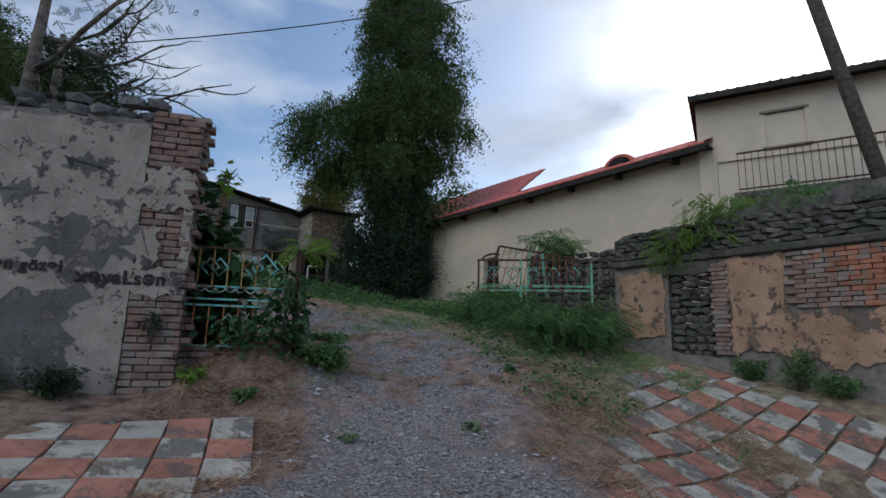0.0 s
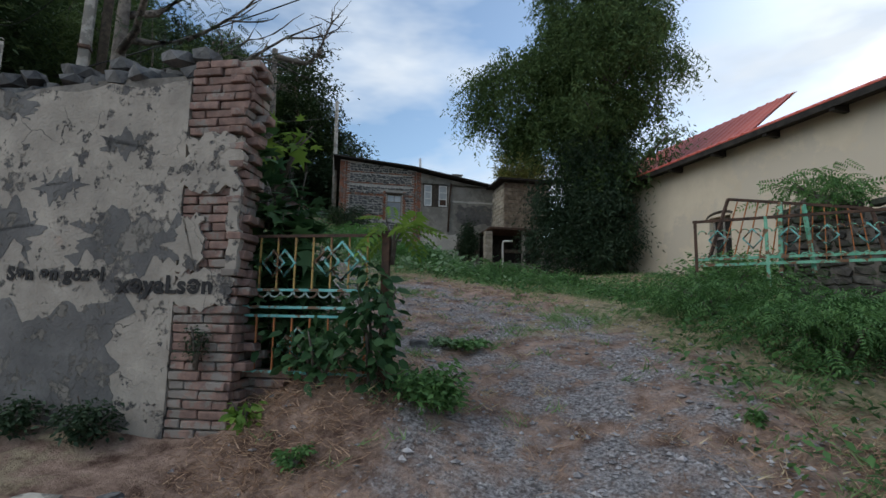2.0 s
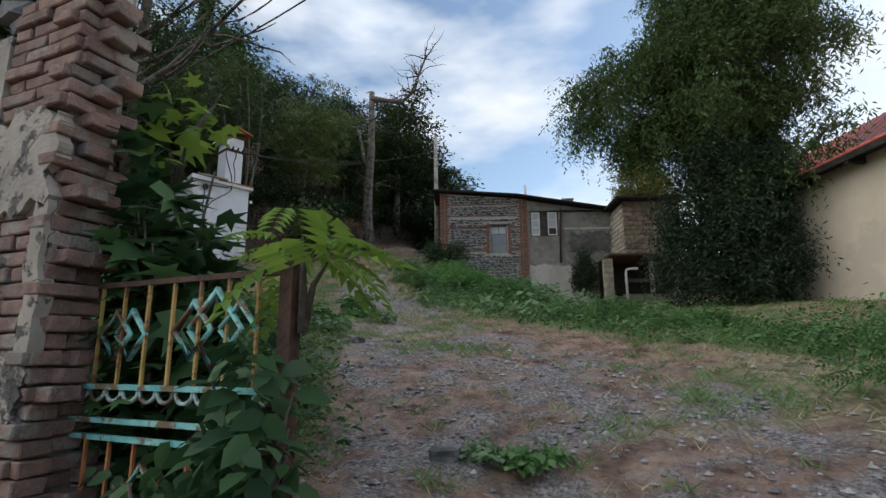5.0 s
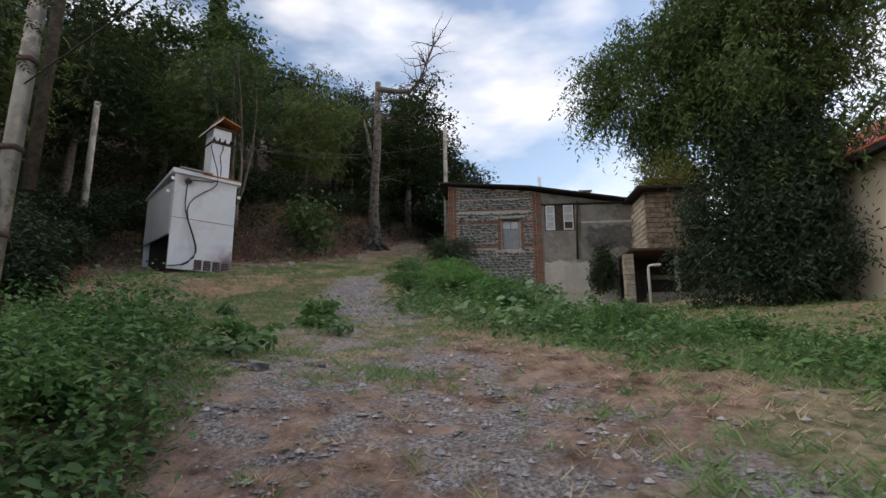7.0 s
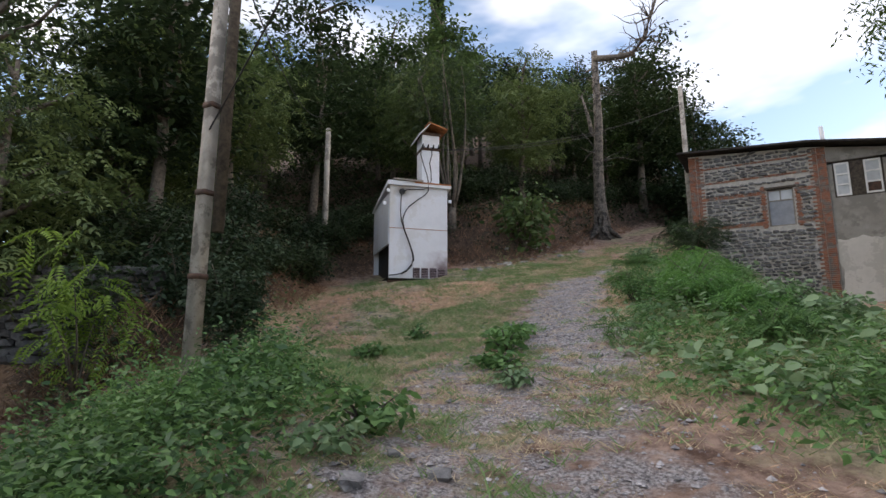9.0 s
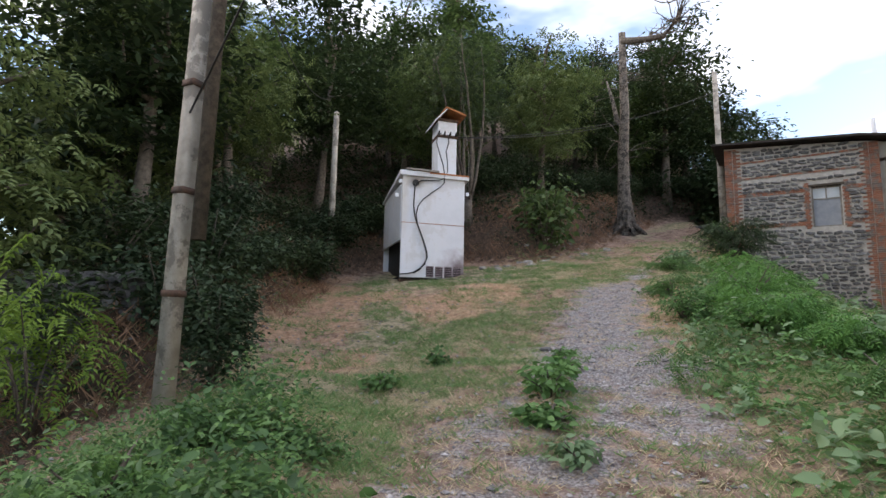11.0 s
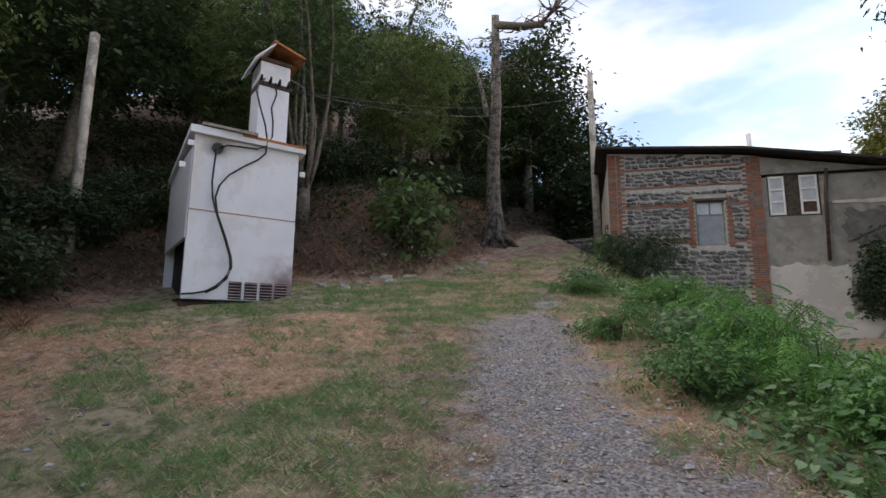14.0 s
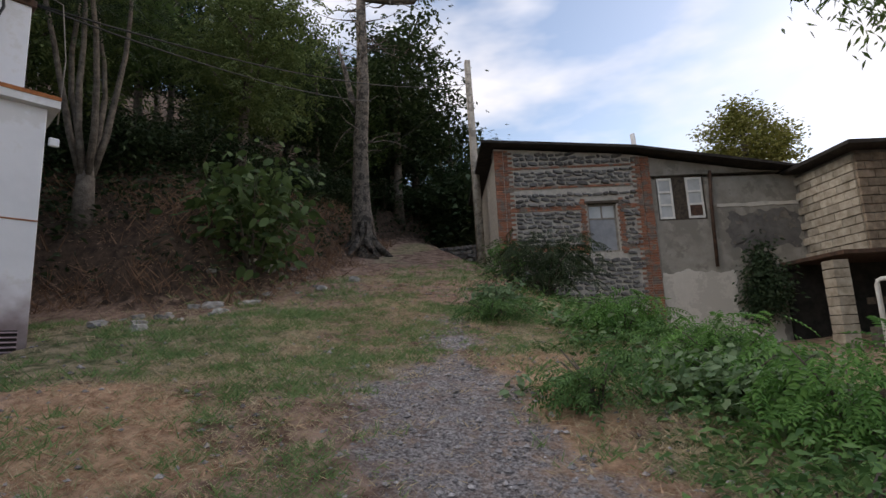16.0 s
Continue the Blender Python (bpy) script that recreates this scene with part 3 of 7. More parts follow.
def ground_material():
    mt = bpy.data.materials.new("earth_gravel_grass")
    mt.use_nodes = True
    n, l = mt.node_tree.nodes, mt.node_tree.links
    b = n["Principled BSDF"]
    b.inputs["Roughness"].default_value, b.inputs["Specular IOR Level"].default_value = 0.95, 0.15
    geo = n.new("ShaderNodeNewGeometry")

    def noise_ramp(scale, lo, hi, c1, c2, detail=6.0):
        a = n.new("ShaderNodeTexNoise")
        a.inputs["Scale"].default_value, a.inputs["Detail"].default_value, a.inputs["Roughness"].default_value = scale, detail, 0.68
        l.new(geo.outputs["Position"], a.inputs["Vector"])
        r = n.new("ShaderNodeValToRGB")
        r.color_ramp.elements[0].position, r.color_ramp.elements[0].color = lo, (*c1, 1)
        r.color_ramp.elements[1].position, r.color_ramp.elements[1].color = hi, (*c2, 1)
        l.new(a.outputs["Fac"], r.inputs["Fac"])
        return a.outputs["Fac"], r.outputs["Color"]

    def mixed(fac, a, c):
        m = n.new("ShaderNodeMix")
        m.data_type = "RGBA"
        l.new(fac, m.inputs["Factor"])
        l.new(a, m.inputs["A"])
        l.new(c, m.inputs["B"])
        return m.outputs["Result"]

    def mask(key, wobble, lo, hi):
        a = n.new("ShaderNodeAttribute")
        a.attribute_name = key
        s = n.new("ShaderNodeMath")
        s.operation = "MULTIPLY_ADD"
        s.inputs[1].default_value = 2.2
        l.new(wobble, s.inputs[0])
        l.new(a.outputs["Fac"], s.inputs[2])
        r = n.new("ShaderNodeMapRange")
        r.inputs["From Min"].default_value, r.inputs["From Max"].default_value = lo, hi
        l.new(s.outputs["Value"], r.inputs["Value"])
        return r.outputs["Result"]

    _, earth = noise_ramp(4.5, 0.36, 0.66, (0.12, 0.072, 0.054), (0.52, 0.365, 0.285), 9.0)
    fine, grit = noise_ramp(38, 0.4, 0.62, (0.16, 0.145, 0.145), (0.62, 0.58, 0.575))
    mid, grass = noise_ramp(5.5, 0.38, 0.62, (0.105, 0.125, 0.058), (0.48, 0.385, 0.26), 9.0)
    _, leafmould = noise_ramp(6.5, 0.35, 0.65, (0.045, 0.032, 0.025), (0.13, 0.09, 0.066))
    vor = n.new("ShaderNodeTexVoronoi")
    vor.inputs["Scale"].default_value = 26
    l.new(geo.outputs["Position"], vor.inputs["Vector"])
    peb = n.new("ShaderNodeMix")
    peb.data_type, peb.blend_type = "RGBA", "MULTIPLY"
    peb.inputs["Factor"].default_value = 0.38
    bw = n.new("ShaderNodeRGBToBW")
    l.new(grit, peb.inputs["A"])
    l.new(vor.outputs["Color"], bw.inputs["Color"])
    l.new(bw.outputs["Val"], peb.inputs["B"])
    col = mixed(mask("green", mid, 1.35, 1.75), earth, grass)
    _, dead = noise_ramp(9.0, 0.36, 0.64, (0.30, 0.175, 0.11), (0.68, 0.46, 0.31), 9.0)
    col = mixed(mask("straw", mid, 1.4, 1.9), col, dead)
    col = mixed(mask("gravel", mid, 1.5, 2.15), col, peb.outputs["Result"])
    col = mixed(mask("bank", mid, 1.3, 1.8), col, leafmould)
    l.new(col, b.inputs["Base Color"])
    bp = n.new("ShaderNodeBump")
    bp.inputs["Strength"].default_value, bp.inputs["Distance"].default_value = 1.0, 0.05
    l.new(fine, bp.inputs["Height"])
    l.new(bp.outputs["Normal"], b.inputs["Normal"])
    return mt


ground = build_ground()


# ---- the plastered wall with the brick pier ----
WX, WY, WDX, WDY = -3.10, 5.36, 0.963, 0.27
W_BASE, W_TOP = 1.0, 4.0
wall_frame = facing(WX, WY, 0, WDX, WDY)
wall_plastered = thing("wall_plastered", wall_frame, "old rubble wall with stained crumbling plaster, brick pier and graffiti", "wall", kind="structure")


def top_of_wall(x):
    return 4.0 + 0.02 * x + 0.05 * math.sin(2.1 * x) - 0.14 * max(0, -x - 1.2)


def slab_with_wavy_top(x0, x1, y0, y1, z0, top, n):
    bm = bmesh.new()
    xs = [x0 + (x1 - x0) * i / n for i in range(n + 1)]
    rows = [[bm.verts.new((x, y, z)) for x, z in [(x, z0) for x in xs]] for y in (y0, y1)]
    tops = [[bm.verts.new((x, y, top(x))) for x in xs] for y in (y0, y1)]
    for i in range(n):
        bm.faces.new((rows[0][i], rows[0][i + 1], tops[0][i + 1], tops[0][i]))
        bm.faces.new((rows[1][i + 1], rows[1][i], tops[1][i], tops[1][i + 1]))
        bm.faces.new((tops[0][i], tops[0][i + 1], tops[1][i + 1], tops[1][i]))
    bm.faces.new((rows[0][0], tops[0][0], tops[1][0], rows[1][0]))
    bm.faces.new((rows[0][n], rows[1][n], tops[1][n], tops[0][n]))
    return bm


part("rubble_core", slab_with_wavy_top(-9.0, -0.06, 0.05, 0.25, W_BASE - 0.6, top_of_wall, 30), M_MORTAR, wall_plastered)
part("plaster_face", slab_with_wavy_top(-9.0, -0.50, 0.0, 0.049, W_BASE - 0.6, lambda x: top_of_wall(x) - 0.05 - 0.05 * abs(math.sin(5.3 * x)), 60), M_PLASTER_OLD, wall_plastered, "pale plaster with dark damp stains and cracks")


def patch_bm(x0, x1, z0, z1, y, thick, rng, n=9, rag=0.05):
    """A flat patch with an uneven outline standing on a wall's face."""
    n *= 3
    ph = [rng.uniform(0, 6.28) for _ in range(4)]

    def off(k):
        a = 2 * math.pi * k / (4 * n)
        return rag * (0.7 * math.sin(5 * a + ph[0]) + 0.5 * math.sin(11 * a + ph[1]) + 0.3 * math.sin(23 * a + ph[2]) + rng.uniform(-0.15, 0.15))
    pts = [(x0 + (x1 - x0) * k / n, z0 + off(k)) for k in range(n)]
    pts += [(x1 + off(n + k), z0 + (z1 - z0) * k / n) for k in range(n)]
    pts += [(x1 + (x0 - x1) * k / n, z1 + off(2 * n + k)) for k in range(n)]
    pts += [(x0 + off(3 * n + k), z1 + (z0 - z1) * k / n) for k in range(n)]
    bm = bmesh.new()
    f = bm.faces.new([bm.verts.new((x, y, z)) for x, z in pts])
    r = bmesh.ops.extrude_face_region(bm, geom=[f])
    bmesh.ops.translate(bm, verts=[v for v in r["geom"] if isinstance(v, bmesh.types.BMVert)], vec=(0, thick, 0))
    bmesh.ops.triangulate(bm, faces=[q for q in bm.faces if len(q.verts) > 4])
    bmesh.ops.recalc_face_normals(bm, faces=bm.faces)
    return bm


rngp = random.Random(5)
for x0, x1, z0, z1, rag in ((-2.35, -0.92, 0.9, 2.08, 0.10), (-4.6, -2.75, 0.8, 1.95, 0.13), (-1.35, -0.52, 2.42, 2.78, 0.09), (-2.5, -1.75, 2.5, 2.85, 0.10), (-1.2, -0.85, 3.3, 3.45, 0.05), (-2.9, -1.9, 3.62, 3.82, 0.06), (-1.75, -1.4, 2.95, 3.12, 0.06), (-4.5, -3.4, 2.9, 3.25, 0.1)):
    part("bare_render", patch_bm(x0, x1, z0, z1, -0.003, 0.02, rngp, 14, rag), M_RENDER_DARK, wall_plastered, "damp dark render where plaster fell")
part("plaster_patch", patch_bm(-0.50, -0.30, 2.36, 2.78, -0.012, 0.06, rngp, 5, 0.03), M_PLASTER_OLD, wall_plastered)
part("plaster_patch", patch_bm(-0.50, -0.04, 2.10, 2.36, -0.004, 0.06, rngp, 6, 0.025), M_PLASTER_OLD, wall_plastered)
part("plaster_patch", patch_bm(-0.10, -0.01, 2.36, 2.98, -0.012, 0.06, rngp, 4, 0.02), M_PLASTER_OLD, wall_plastered)
part("plaster_patch", patch_bm(-0.50, -0.03, 2.98, 3.42, -0.012, 0.06, rngp, 7, 0.035), M_PLASTER_OLD, wall_plastered, "patch of plaster left on the pier")


def spray_text(text, x, z, size, parent, name="graffiti", shear=0.0):
    cu = bpy.data.curves.new(name, "FONT")
    cu.body, cu.size, cu.extrude, cu.shear, cu.space_character, cu.offset = text, size, 0.002, shear, 1.1, 0.006
    ob = new(name, cu)
    dg = bpy.context.evaluated_depsgraph_get()
    me = bpy.data.meshes.new_from_object(ob.evaluated_get(dg))
    bpy.data.objects.remove(ob)
    me.materials.clear()
    me.materials.append(M_SPRAY)
    o = new(name, me)
    o.parent = parent
    o.matrix_basis = pose(x, -0.009, z, 90, 0, 0)
    return o


tagged(spray_text("ürür", -2.58, 2.40, 0.16, wall_plastered), "black sprayed writing")
tagged(spray_text("Sən ən gözəl", -1.95, 2.29, 0.145, wall_plastered), "black sprayed writing")
tagged(spray_text("xəyaLsən", -0.97, 2.20, 0.185, wall_plastered), "black sprayed writing")


def loose_stones(name, parent, spots, mat, rng, group=""):
    """Stones as pieces that share a few shapes."""
    shapes = [mesh_of(stone_bm(1, 1, 1, rng, 0.14), name, mat) for _ in range(7)]
    for x, y, z, sx, sy, sz in spots:
        m = Matrix.Translation((x, y, z)) @ Euler((rng.uniform(-0.25, 0.25), rng.uniform(-0.25, 0.25), rng.uniform(-0.5, 0.5))).to_matrix().to_4x4() @ Matrix.Diagonal((sx, sy, sz, 1))
        piece(name, rng.choice(shapes), parent, m)


rng_w = random.Random(11)
spots = []
for row in range(3):
    x = -6.2
    while x < -0.55:
        w = rng_w.uniform(0.13, 0.27)
        h = rng_w.uniform(0.09, 0.15)
        if row < 2 or rng_w.random() < 0.55:
            spots.append((x + w / 2, 0.12 + 0.13 * rng_w.random() + 0.14 * (row % 2), top_of_wall(x) + 0.03 + 0.085 * row + rng_w.uniform(-0.02, 0.02), w, rng_w.uniform(0.18, 0.3), h))
        x += w * rng_w.uniform(0.9, 1.1)
loose_stones("coping_stone", wall_plastered, spots, M_RUBBLE, rng_w)


# ---- the right-hand old wall with the blocked doorway ----
RX, RY, RDX, RDY = 2.72, 9.93, 0.66, -0.753
right_frame = facing(RX, RY, 0, RDX, RDY)
wall_right = thing("wall_old_brick", right_frame, "old brick and stone wall with peach plaster and blocked-up doorway", "wall", kind="structure")


def right_top(x):
    return 3.75 + 0.10 * x + 0.06 * math.sin(3 * x) + 0.05 * math.sin(7.3 * x)


def holed(x0, x1, z0, z1, y0, y1, holes):
    """A wall slab with rectangular openings right through it."""
    bm = bmesh.new()
    xs = sorted({x0, x1, *[h[0] for h in holes], *[h[1] for h in holes]})
    for a, b in zip(xs, xs[1:]):
        hs = sorted([h for h in holes if h[0] <= a + 1e-6 and h[1] >= b - 1e-6], key=lambda h: h[2])
        z = z0
        for h in hs:
            if h[2] > z:
                box(bm, a, b, y0, y1, z, h[2])
            z = h[3]
        if z < z1:
            box(bm, a, b, y0, y1, z, z1)
    bmesh.ops.remove_doubles(bm, verts=bm.verts, dist=1e-4)
    return bm


part("masonry", holed(-0.02, 8.0, -0.5, 3.32, 0.03, 0.6, [(1.0, 1.76, 1.55, 3.12)]), M_MORTAR, wall_right)
part("upper_masonry", slab_with_wavy_top(-0.02, 8.0, 0.06, 0.6, 3.32, right_top, 40), M_MOSSY, wall_right, "dark mossy upper stonework")
part("cornice", boxed(0.0, 8.0, -0.06, 0.06, 3.22, 3.34, 0.02), M_MOSSY, wall_right, "crumbling string course")
part("plinth", slab_with_wavy_top(0.0, 8.0, -0.07, 0.03, -0.5, lambda x: 1.84 - 0.13 * x + 0.02 * math.sin(9 * x), 40), M_MORTAR, wall_right, "rough stone plinth")
rng_r = random.Random(21)
part("plaster_panel", patch_bm(0.06, 0.93, 1.95, 3.08, -0.004, 0.04, rng_r, 9, 0.03), M_PEACH, wall_right, "peeling peach plaster")
part("plaster_panel", patch_bm(1.98, 2.80, 1.72, 3.18, -0.004, 0.04, rng_r, 9, 0.05), M_PEACH, wall_right, "peeling peach plaster")
part("plaster_panel", patch_bm(2.75, 3.9, 1.58, 2.32, -0.006, 0.04, rng_r, 9, 0.09), M_PEACH, wall_right, "peeling peach plaster")
part("plaster_panel", patch_bm(3.9, 4.6, 2.0, 2.62, -0.004, 0.04, rng_r, 7, 0.10), M_PEACH, wall_right, "peeling peach plaster")
part("doorway_arch", patch_bm(0.93, 1.83, 3.0, 3.2, -0.03, 0.08, rng_r, 6, 0.02), M_MOSSY, wall_right)
spots = []
z = 1.5
while z < 3.1:
    h = rng_r.uniform(0.09, 0.14)
    x = 1.0
    while x < 1.74:
        w = min(rng_r.uniform(0.14, 0.28), 1.78 - x)
        spots.append((x + w / 2, 0.14 + rng_r.uniform(-0.03, 0.03), z + h / 2, w * 0.98, 0.22, h))
        x += w
    z += h * 0.96
loose_stones("blocking_stone", wall_right, spots, M_MOSSY, rng_r)

# ruined stub beside it
stub = thing("ruined_wall", facing(1.5, 11.2, 0, 0.86, -0.5), "crumbling dark stone wall stub overgrown with leaves", "wall", kind="structure")
part("masonry", slab_with_wavy_top(-0.2, 1.75, 0.0, 0.5, 1.2, lambda x: 3.75 + 0.13 * math.sin(5 * x) - 0.1 * x, 14), M_MORTAR, stub)
spots = []
for i in range(14):
    for j in range(9):
        spots.append((-0.15 + j * 0.22 + rng_r.uniform(-0.04, 0.04), 0.0, 2.0 + i * 0.125, 0.22 * rng_r.uniform(0.7, 1.1), 0.12, 0.12))
loose_stones("rubble_stone", stub, spots, M_MOSSY, rng_r)


# ---- white building with the red roof ----
BX, BY, BEX, BEY = 1.02, 19.6, 6.5, 13.0
blen = math.hypot(BEX - BX, BEY - BY)
bdx, bdy = (BEX - BX) / blen, (BEY - BY) / blen
long_house = thing("long_house", facing(BX, BY, 0, bdx, bdy), "long cream rendered house with red sheet roof", "house")
EAVE = 7.05
part("wall", holed(-5.0, blen, 1.0, EAVE, 0, 0.45, [(-0.15, 0.65, 3.1, 5.1)]), M_CREAM, long_house)
part("back_wall", boxed(-7.0, blen, 7.6, 8.0, 1.0, EAVE), M_CREAM, long_house)
part("end_wall", boxed(-7.4, -7.0, 0, 8.0, 1.0, EAVE), M_CREAM, long_house)
win = part("window", holed(-0.15, 0.65, 3.1, 5.1, 0.14, 0.2, [(-0.08, 0.22, 3.17, 4.45), (0.28, 0.58, 3.17, 4.45), (-0.08, 0.22, 4.52, 5.03), (0.28, 0.58, 4.52, 5.03)]), M_WOOD_GREY, long_house, "grey weathered wooden window frame")
for x0 in (-0.08, 0.28):
    for z0, z1 in ((3.17, 4.45), (4.52, 5.03)):
        part("pane", boxed(x0, x0 + 0.3, 0.165, 0.175, z0, z1), M_INTERIOR_SHADE, win)
bm = bmesh.new()
tube(bm, [(0.25 + 0.5 * math.cos(math.pi * k / 8), 0.03, 5.08 + 0.16 * math.sin(math.pi * k / 8)) for k in range(9)], 0.055, 6)
part("lintel", bm, M_WOOD_DARK, win, "dark arched brick head")
part("sill", boxed(-0.22, 0.72, -0.06, 0.12, 3.03, 3.10, 0.01), M_CONCRETE, win)


def roof_bm(x0, x1, y0, y1, z0, z1, ribs):
    """A ribbed sheet roof slope rising from y0 to y1."""
    bm = bmesh.new()
    n = ribs * 4
    up, dn = [], []
    for i in range(n + 1):
        x = x0 + (x1 - x0) * i / n
        k = 0.035 if i % 4 == 0 else 0.0
        up.append([bm.verts.new((x, y0, z0 + k)), bm.verts.new((x, y1, z1 + k))])
        dn.append([bm.verts.new((x, y0, z0 - 0.03)), bm.verts.new((x, y1, z1 - 0.03))])
    for i in range(n):
        bm.faces.new((up[i][0], up[i + 1][0], up[i + 1][1], up[i][1]))
        bm.faces.new((dn[i + 1][0], dn[i][0], dn[i][1], dn[i + 1][1]))
        bm.faces.new((dn[i][0], dn[i + 1][0], up[i + 1][0], up[i][0]))
    return bm


roof = part("roof", roof_bm(-7.6, blen - 0.05, -0.5, 4.2, EAVE + 0.02, EAVE + 2.1, 40), M_ROOF_RED, long_house)
part("roof_back", roof_bm(-7.6, blen - 0.05, 8.4, 4.2, EAVE + 0.02, EAVE + 2.1, 40), M_ROOF_RED, long_house)
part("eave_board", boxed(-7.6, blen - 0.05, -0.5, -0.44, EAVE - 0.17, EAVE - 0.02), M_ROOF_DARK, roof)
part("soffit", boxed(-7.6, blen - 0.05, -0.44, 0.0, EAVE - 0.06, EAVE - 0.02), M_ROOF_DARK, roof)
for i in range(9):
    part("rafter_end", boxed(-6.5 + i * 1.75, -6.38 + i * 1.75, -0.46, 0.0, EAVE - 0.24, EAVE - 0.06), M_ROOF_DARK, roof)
bm = bmesh.new()
for k in range(13):
    a = math.pi * k / 12
    bm.verts.new((5.6 + 0.55 * math.cos(a), 0.25, EAVE + 0.28 + 0.42 * math.sin(a)))
bm.faces.new(list(bm.verts))
r = bmesh.ops.extrude_face_region(bm, geom=list(bm.faces))
bmesh.ops.translate(bm, verts=[v for v in r["geom"] if isinstance(v, bmesh.types.BMVert)], vec=(0, 1.4, 0.05))
dormer = part("dormer", bm, M_ROOF_RED, roof, "small round-topped roof window")
bm = bmesh.new()
for k in range(13):
    a = math.pi * k / 12
    bm.verts.new((5.6 + 0.42 * math.cos(a), 0.235, EAVE + 0.3 + 0.32 * math.sin(a)))
bm.faces.new(list(bm.verts))
# flat near-black face painted as the shade inside the dormer
part("dormer_opening", bm, M_INTERIOR_SHADE, dormer)
# raised cross roof further back
cross = part("cross_gable_wall", boxed(-8.3, -0.9, 2.4, 6.5, EAVE, EAVE + 1.0), M_CREAM, long_house)
part("cross_roof", roof_bm(-8.5, -0.6, 2.0, 4.4, EAVE + 1.0, EAVE + 2.95, 20), M_ROOF_RED, cross)

tall_house = thing("tall_house", facing(6.52, 13.05, 0, 0.88, -0.475), "taller cream rendered house with dark flat roof edge", "house")
TH = 8.35
part("wall", boxed(0, 3.4, 0.1, 0.4, 0.5, TH), M_CREAM, tall_house)
part("wall", boxed(0, 3.4, 0.0, 0.1, 0.5, 6.85), M_CREAM, tall_house)
part("wall", boxed(0, 3.4, 0.0, 0.1, 7.75, TH), M_CREAM, tall_house)
part("wall", boxed(0, 1.15, 0.0, 0.1, 6.85, 7.75), M_CREAM, tall_house)
part("wall", boxed(2.0, 3.4, 0.0, 0.1, 6.85, 7.75), M_CREAM, tall_house)
part("side_wall", boxed(-0.4, 0.0, 0.0, 6.0, 0.5, TH), M_CREAM, tall_house)
part("side_wall", boxed(3.4, 3.8, 0.0, 6.0, 0.5, TH), M_CREAM, tall_house)
part("blocked_window", boxed(1.15, 2.0, 0.05, 0.1, 6.85, 7.75), M_CREAM, tall_house, "walled-up window")
part("sill", boxed(1.05, 2.1, -0.05, 0.05, 6.77, 6.85, 0.01), M_WOOD_GREY, tall_house)
part("lintel", boxed(1.05, 2.1, -0.03, 0.05, 7.75, 7.82, 0.01), M_WOOD_GREY, tall_house)
part("ledge", boxed(0.0, 3.4, -0.06, 0.0, 6.6, 6.66), M_CREAM, tall_house)
part("roof", roof_bm(-0.55, 4.1, -0.45, 6.4, TH + 0.05, TH + 0.4, 20), M_ROOF_DARK, tall_house, "dark sheet roof")
part("roof_edge", boxed(-0.55, 4.1, -0.46, -0.40, TH - 0.1, TH + 0.05), M_ROOF_DARK, tall_house)
terrace = thing("terrace_railing", facing(6.2, 11.6, 5.35, 0.86, -0.51), "rusty iron terrace railing above the old wall", "railing")
part("slab", boxed(-0.1, 3.6, 0.0, 1.2, -0.14, 0.0), M_MOSSY, terrace)
part("rail", bar((0, 0.05, 0.95), (3.5, 0.05, 0.95), 0.035), M_RUST_DARK, terrace)
part("rail", bar((0, 0.05, 0.08), (3.5, 0.05, 0.08), 0.03), M_RUST_DARK, terrace)
for i in range(26):
    part("baluster", bar((0.02 + i * 0.14, 0.05, 0.0), (0.02 + i * 0.14, 0.05, 0.95), 0.014), M_RUST_DARK, terrace)
terrace_wall = tagged(part("terrace_wall", boxed(-0.2, 4.6, 0.02, 2.0, -4.5, -0.14), M_MOSSY), "dark stone retaining wall under the terrace", "wall", kind="structure")
terrace_wall.matrix_basis = facing(6.2, 11.6, 5.35, 0.86, -0.51)


# ---- stone and brick house on the slope ----
house = thing("stone_house", facing(-15.45, 23.66, 0, 0.82, 0.575), "old rubble stone and brick house with patched cement wall", "house")
part("stone_wall", holed(0, 4.2, 3.4, 9.25, 0.0, 0.5, [(2.42, 3.2, 6.92, 8.24)]), M_MORTAR_PALE, house)


def house_top(x):
    return 10.0 - 0.085 * max(0, x) if x < 3.7 else 9.685 - 0.17 * (x - 3.7)


part("gable_strip", slab_with_wavy_top(0, 4.2, 0.0, 0.5, 9.25, lambda x: house_top(x) - 0.1, 6), M_MORTAR_PALE, house)
part("side_wall", boxed(0.0, 0.5, 0.5, 6.0, 3.4, 9.7), M_MORTAR_PALE, house)
part("cement_wall", holed(4.2, 8.3, 3.2, 8.85, 0.03, 0.5, [(4.33, 5.66, 7.7, 8.94)]), M_CONCRETE, house, "grey cement rendered wall")
part("wall_strip", slab_with_wavy_top(4.2, 8.3, 0.03, 0.5, 8.95, lambda x: max(house_top(x) - 0.12, 8.953), 6), M_CONCRETE, house)
part("pale_render", patch_bm(4.25, 6.1, 3.3, 6.3, 0.012, 0.05, random.Random(2), 9, 0.06), M_CONCRETE_PALE, house, "paler cement render")
part("render_band", patch_bm(5.9, 8.1, 8.0, 8.1, 0.014, 0.04, random.Random(3), 9, 0.015), M_CONCRETE_PALE, house)
part("rubble_patch", patch_bm(6.15, 8.05, 6.85, 7.85, 0.022, 0.04, random.Random(7), 9, 0.08), M_RENDER_DARK, house, "rough patch where render fell")
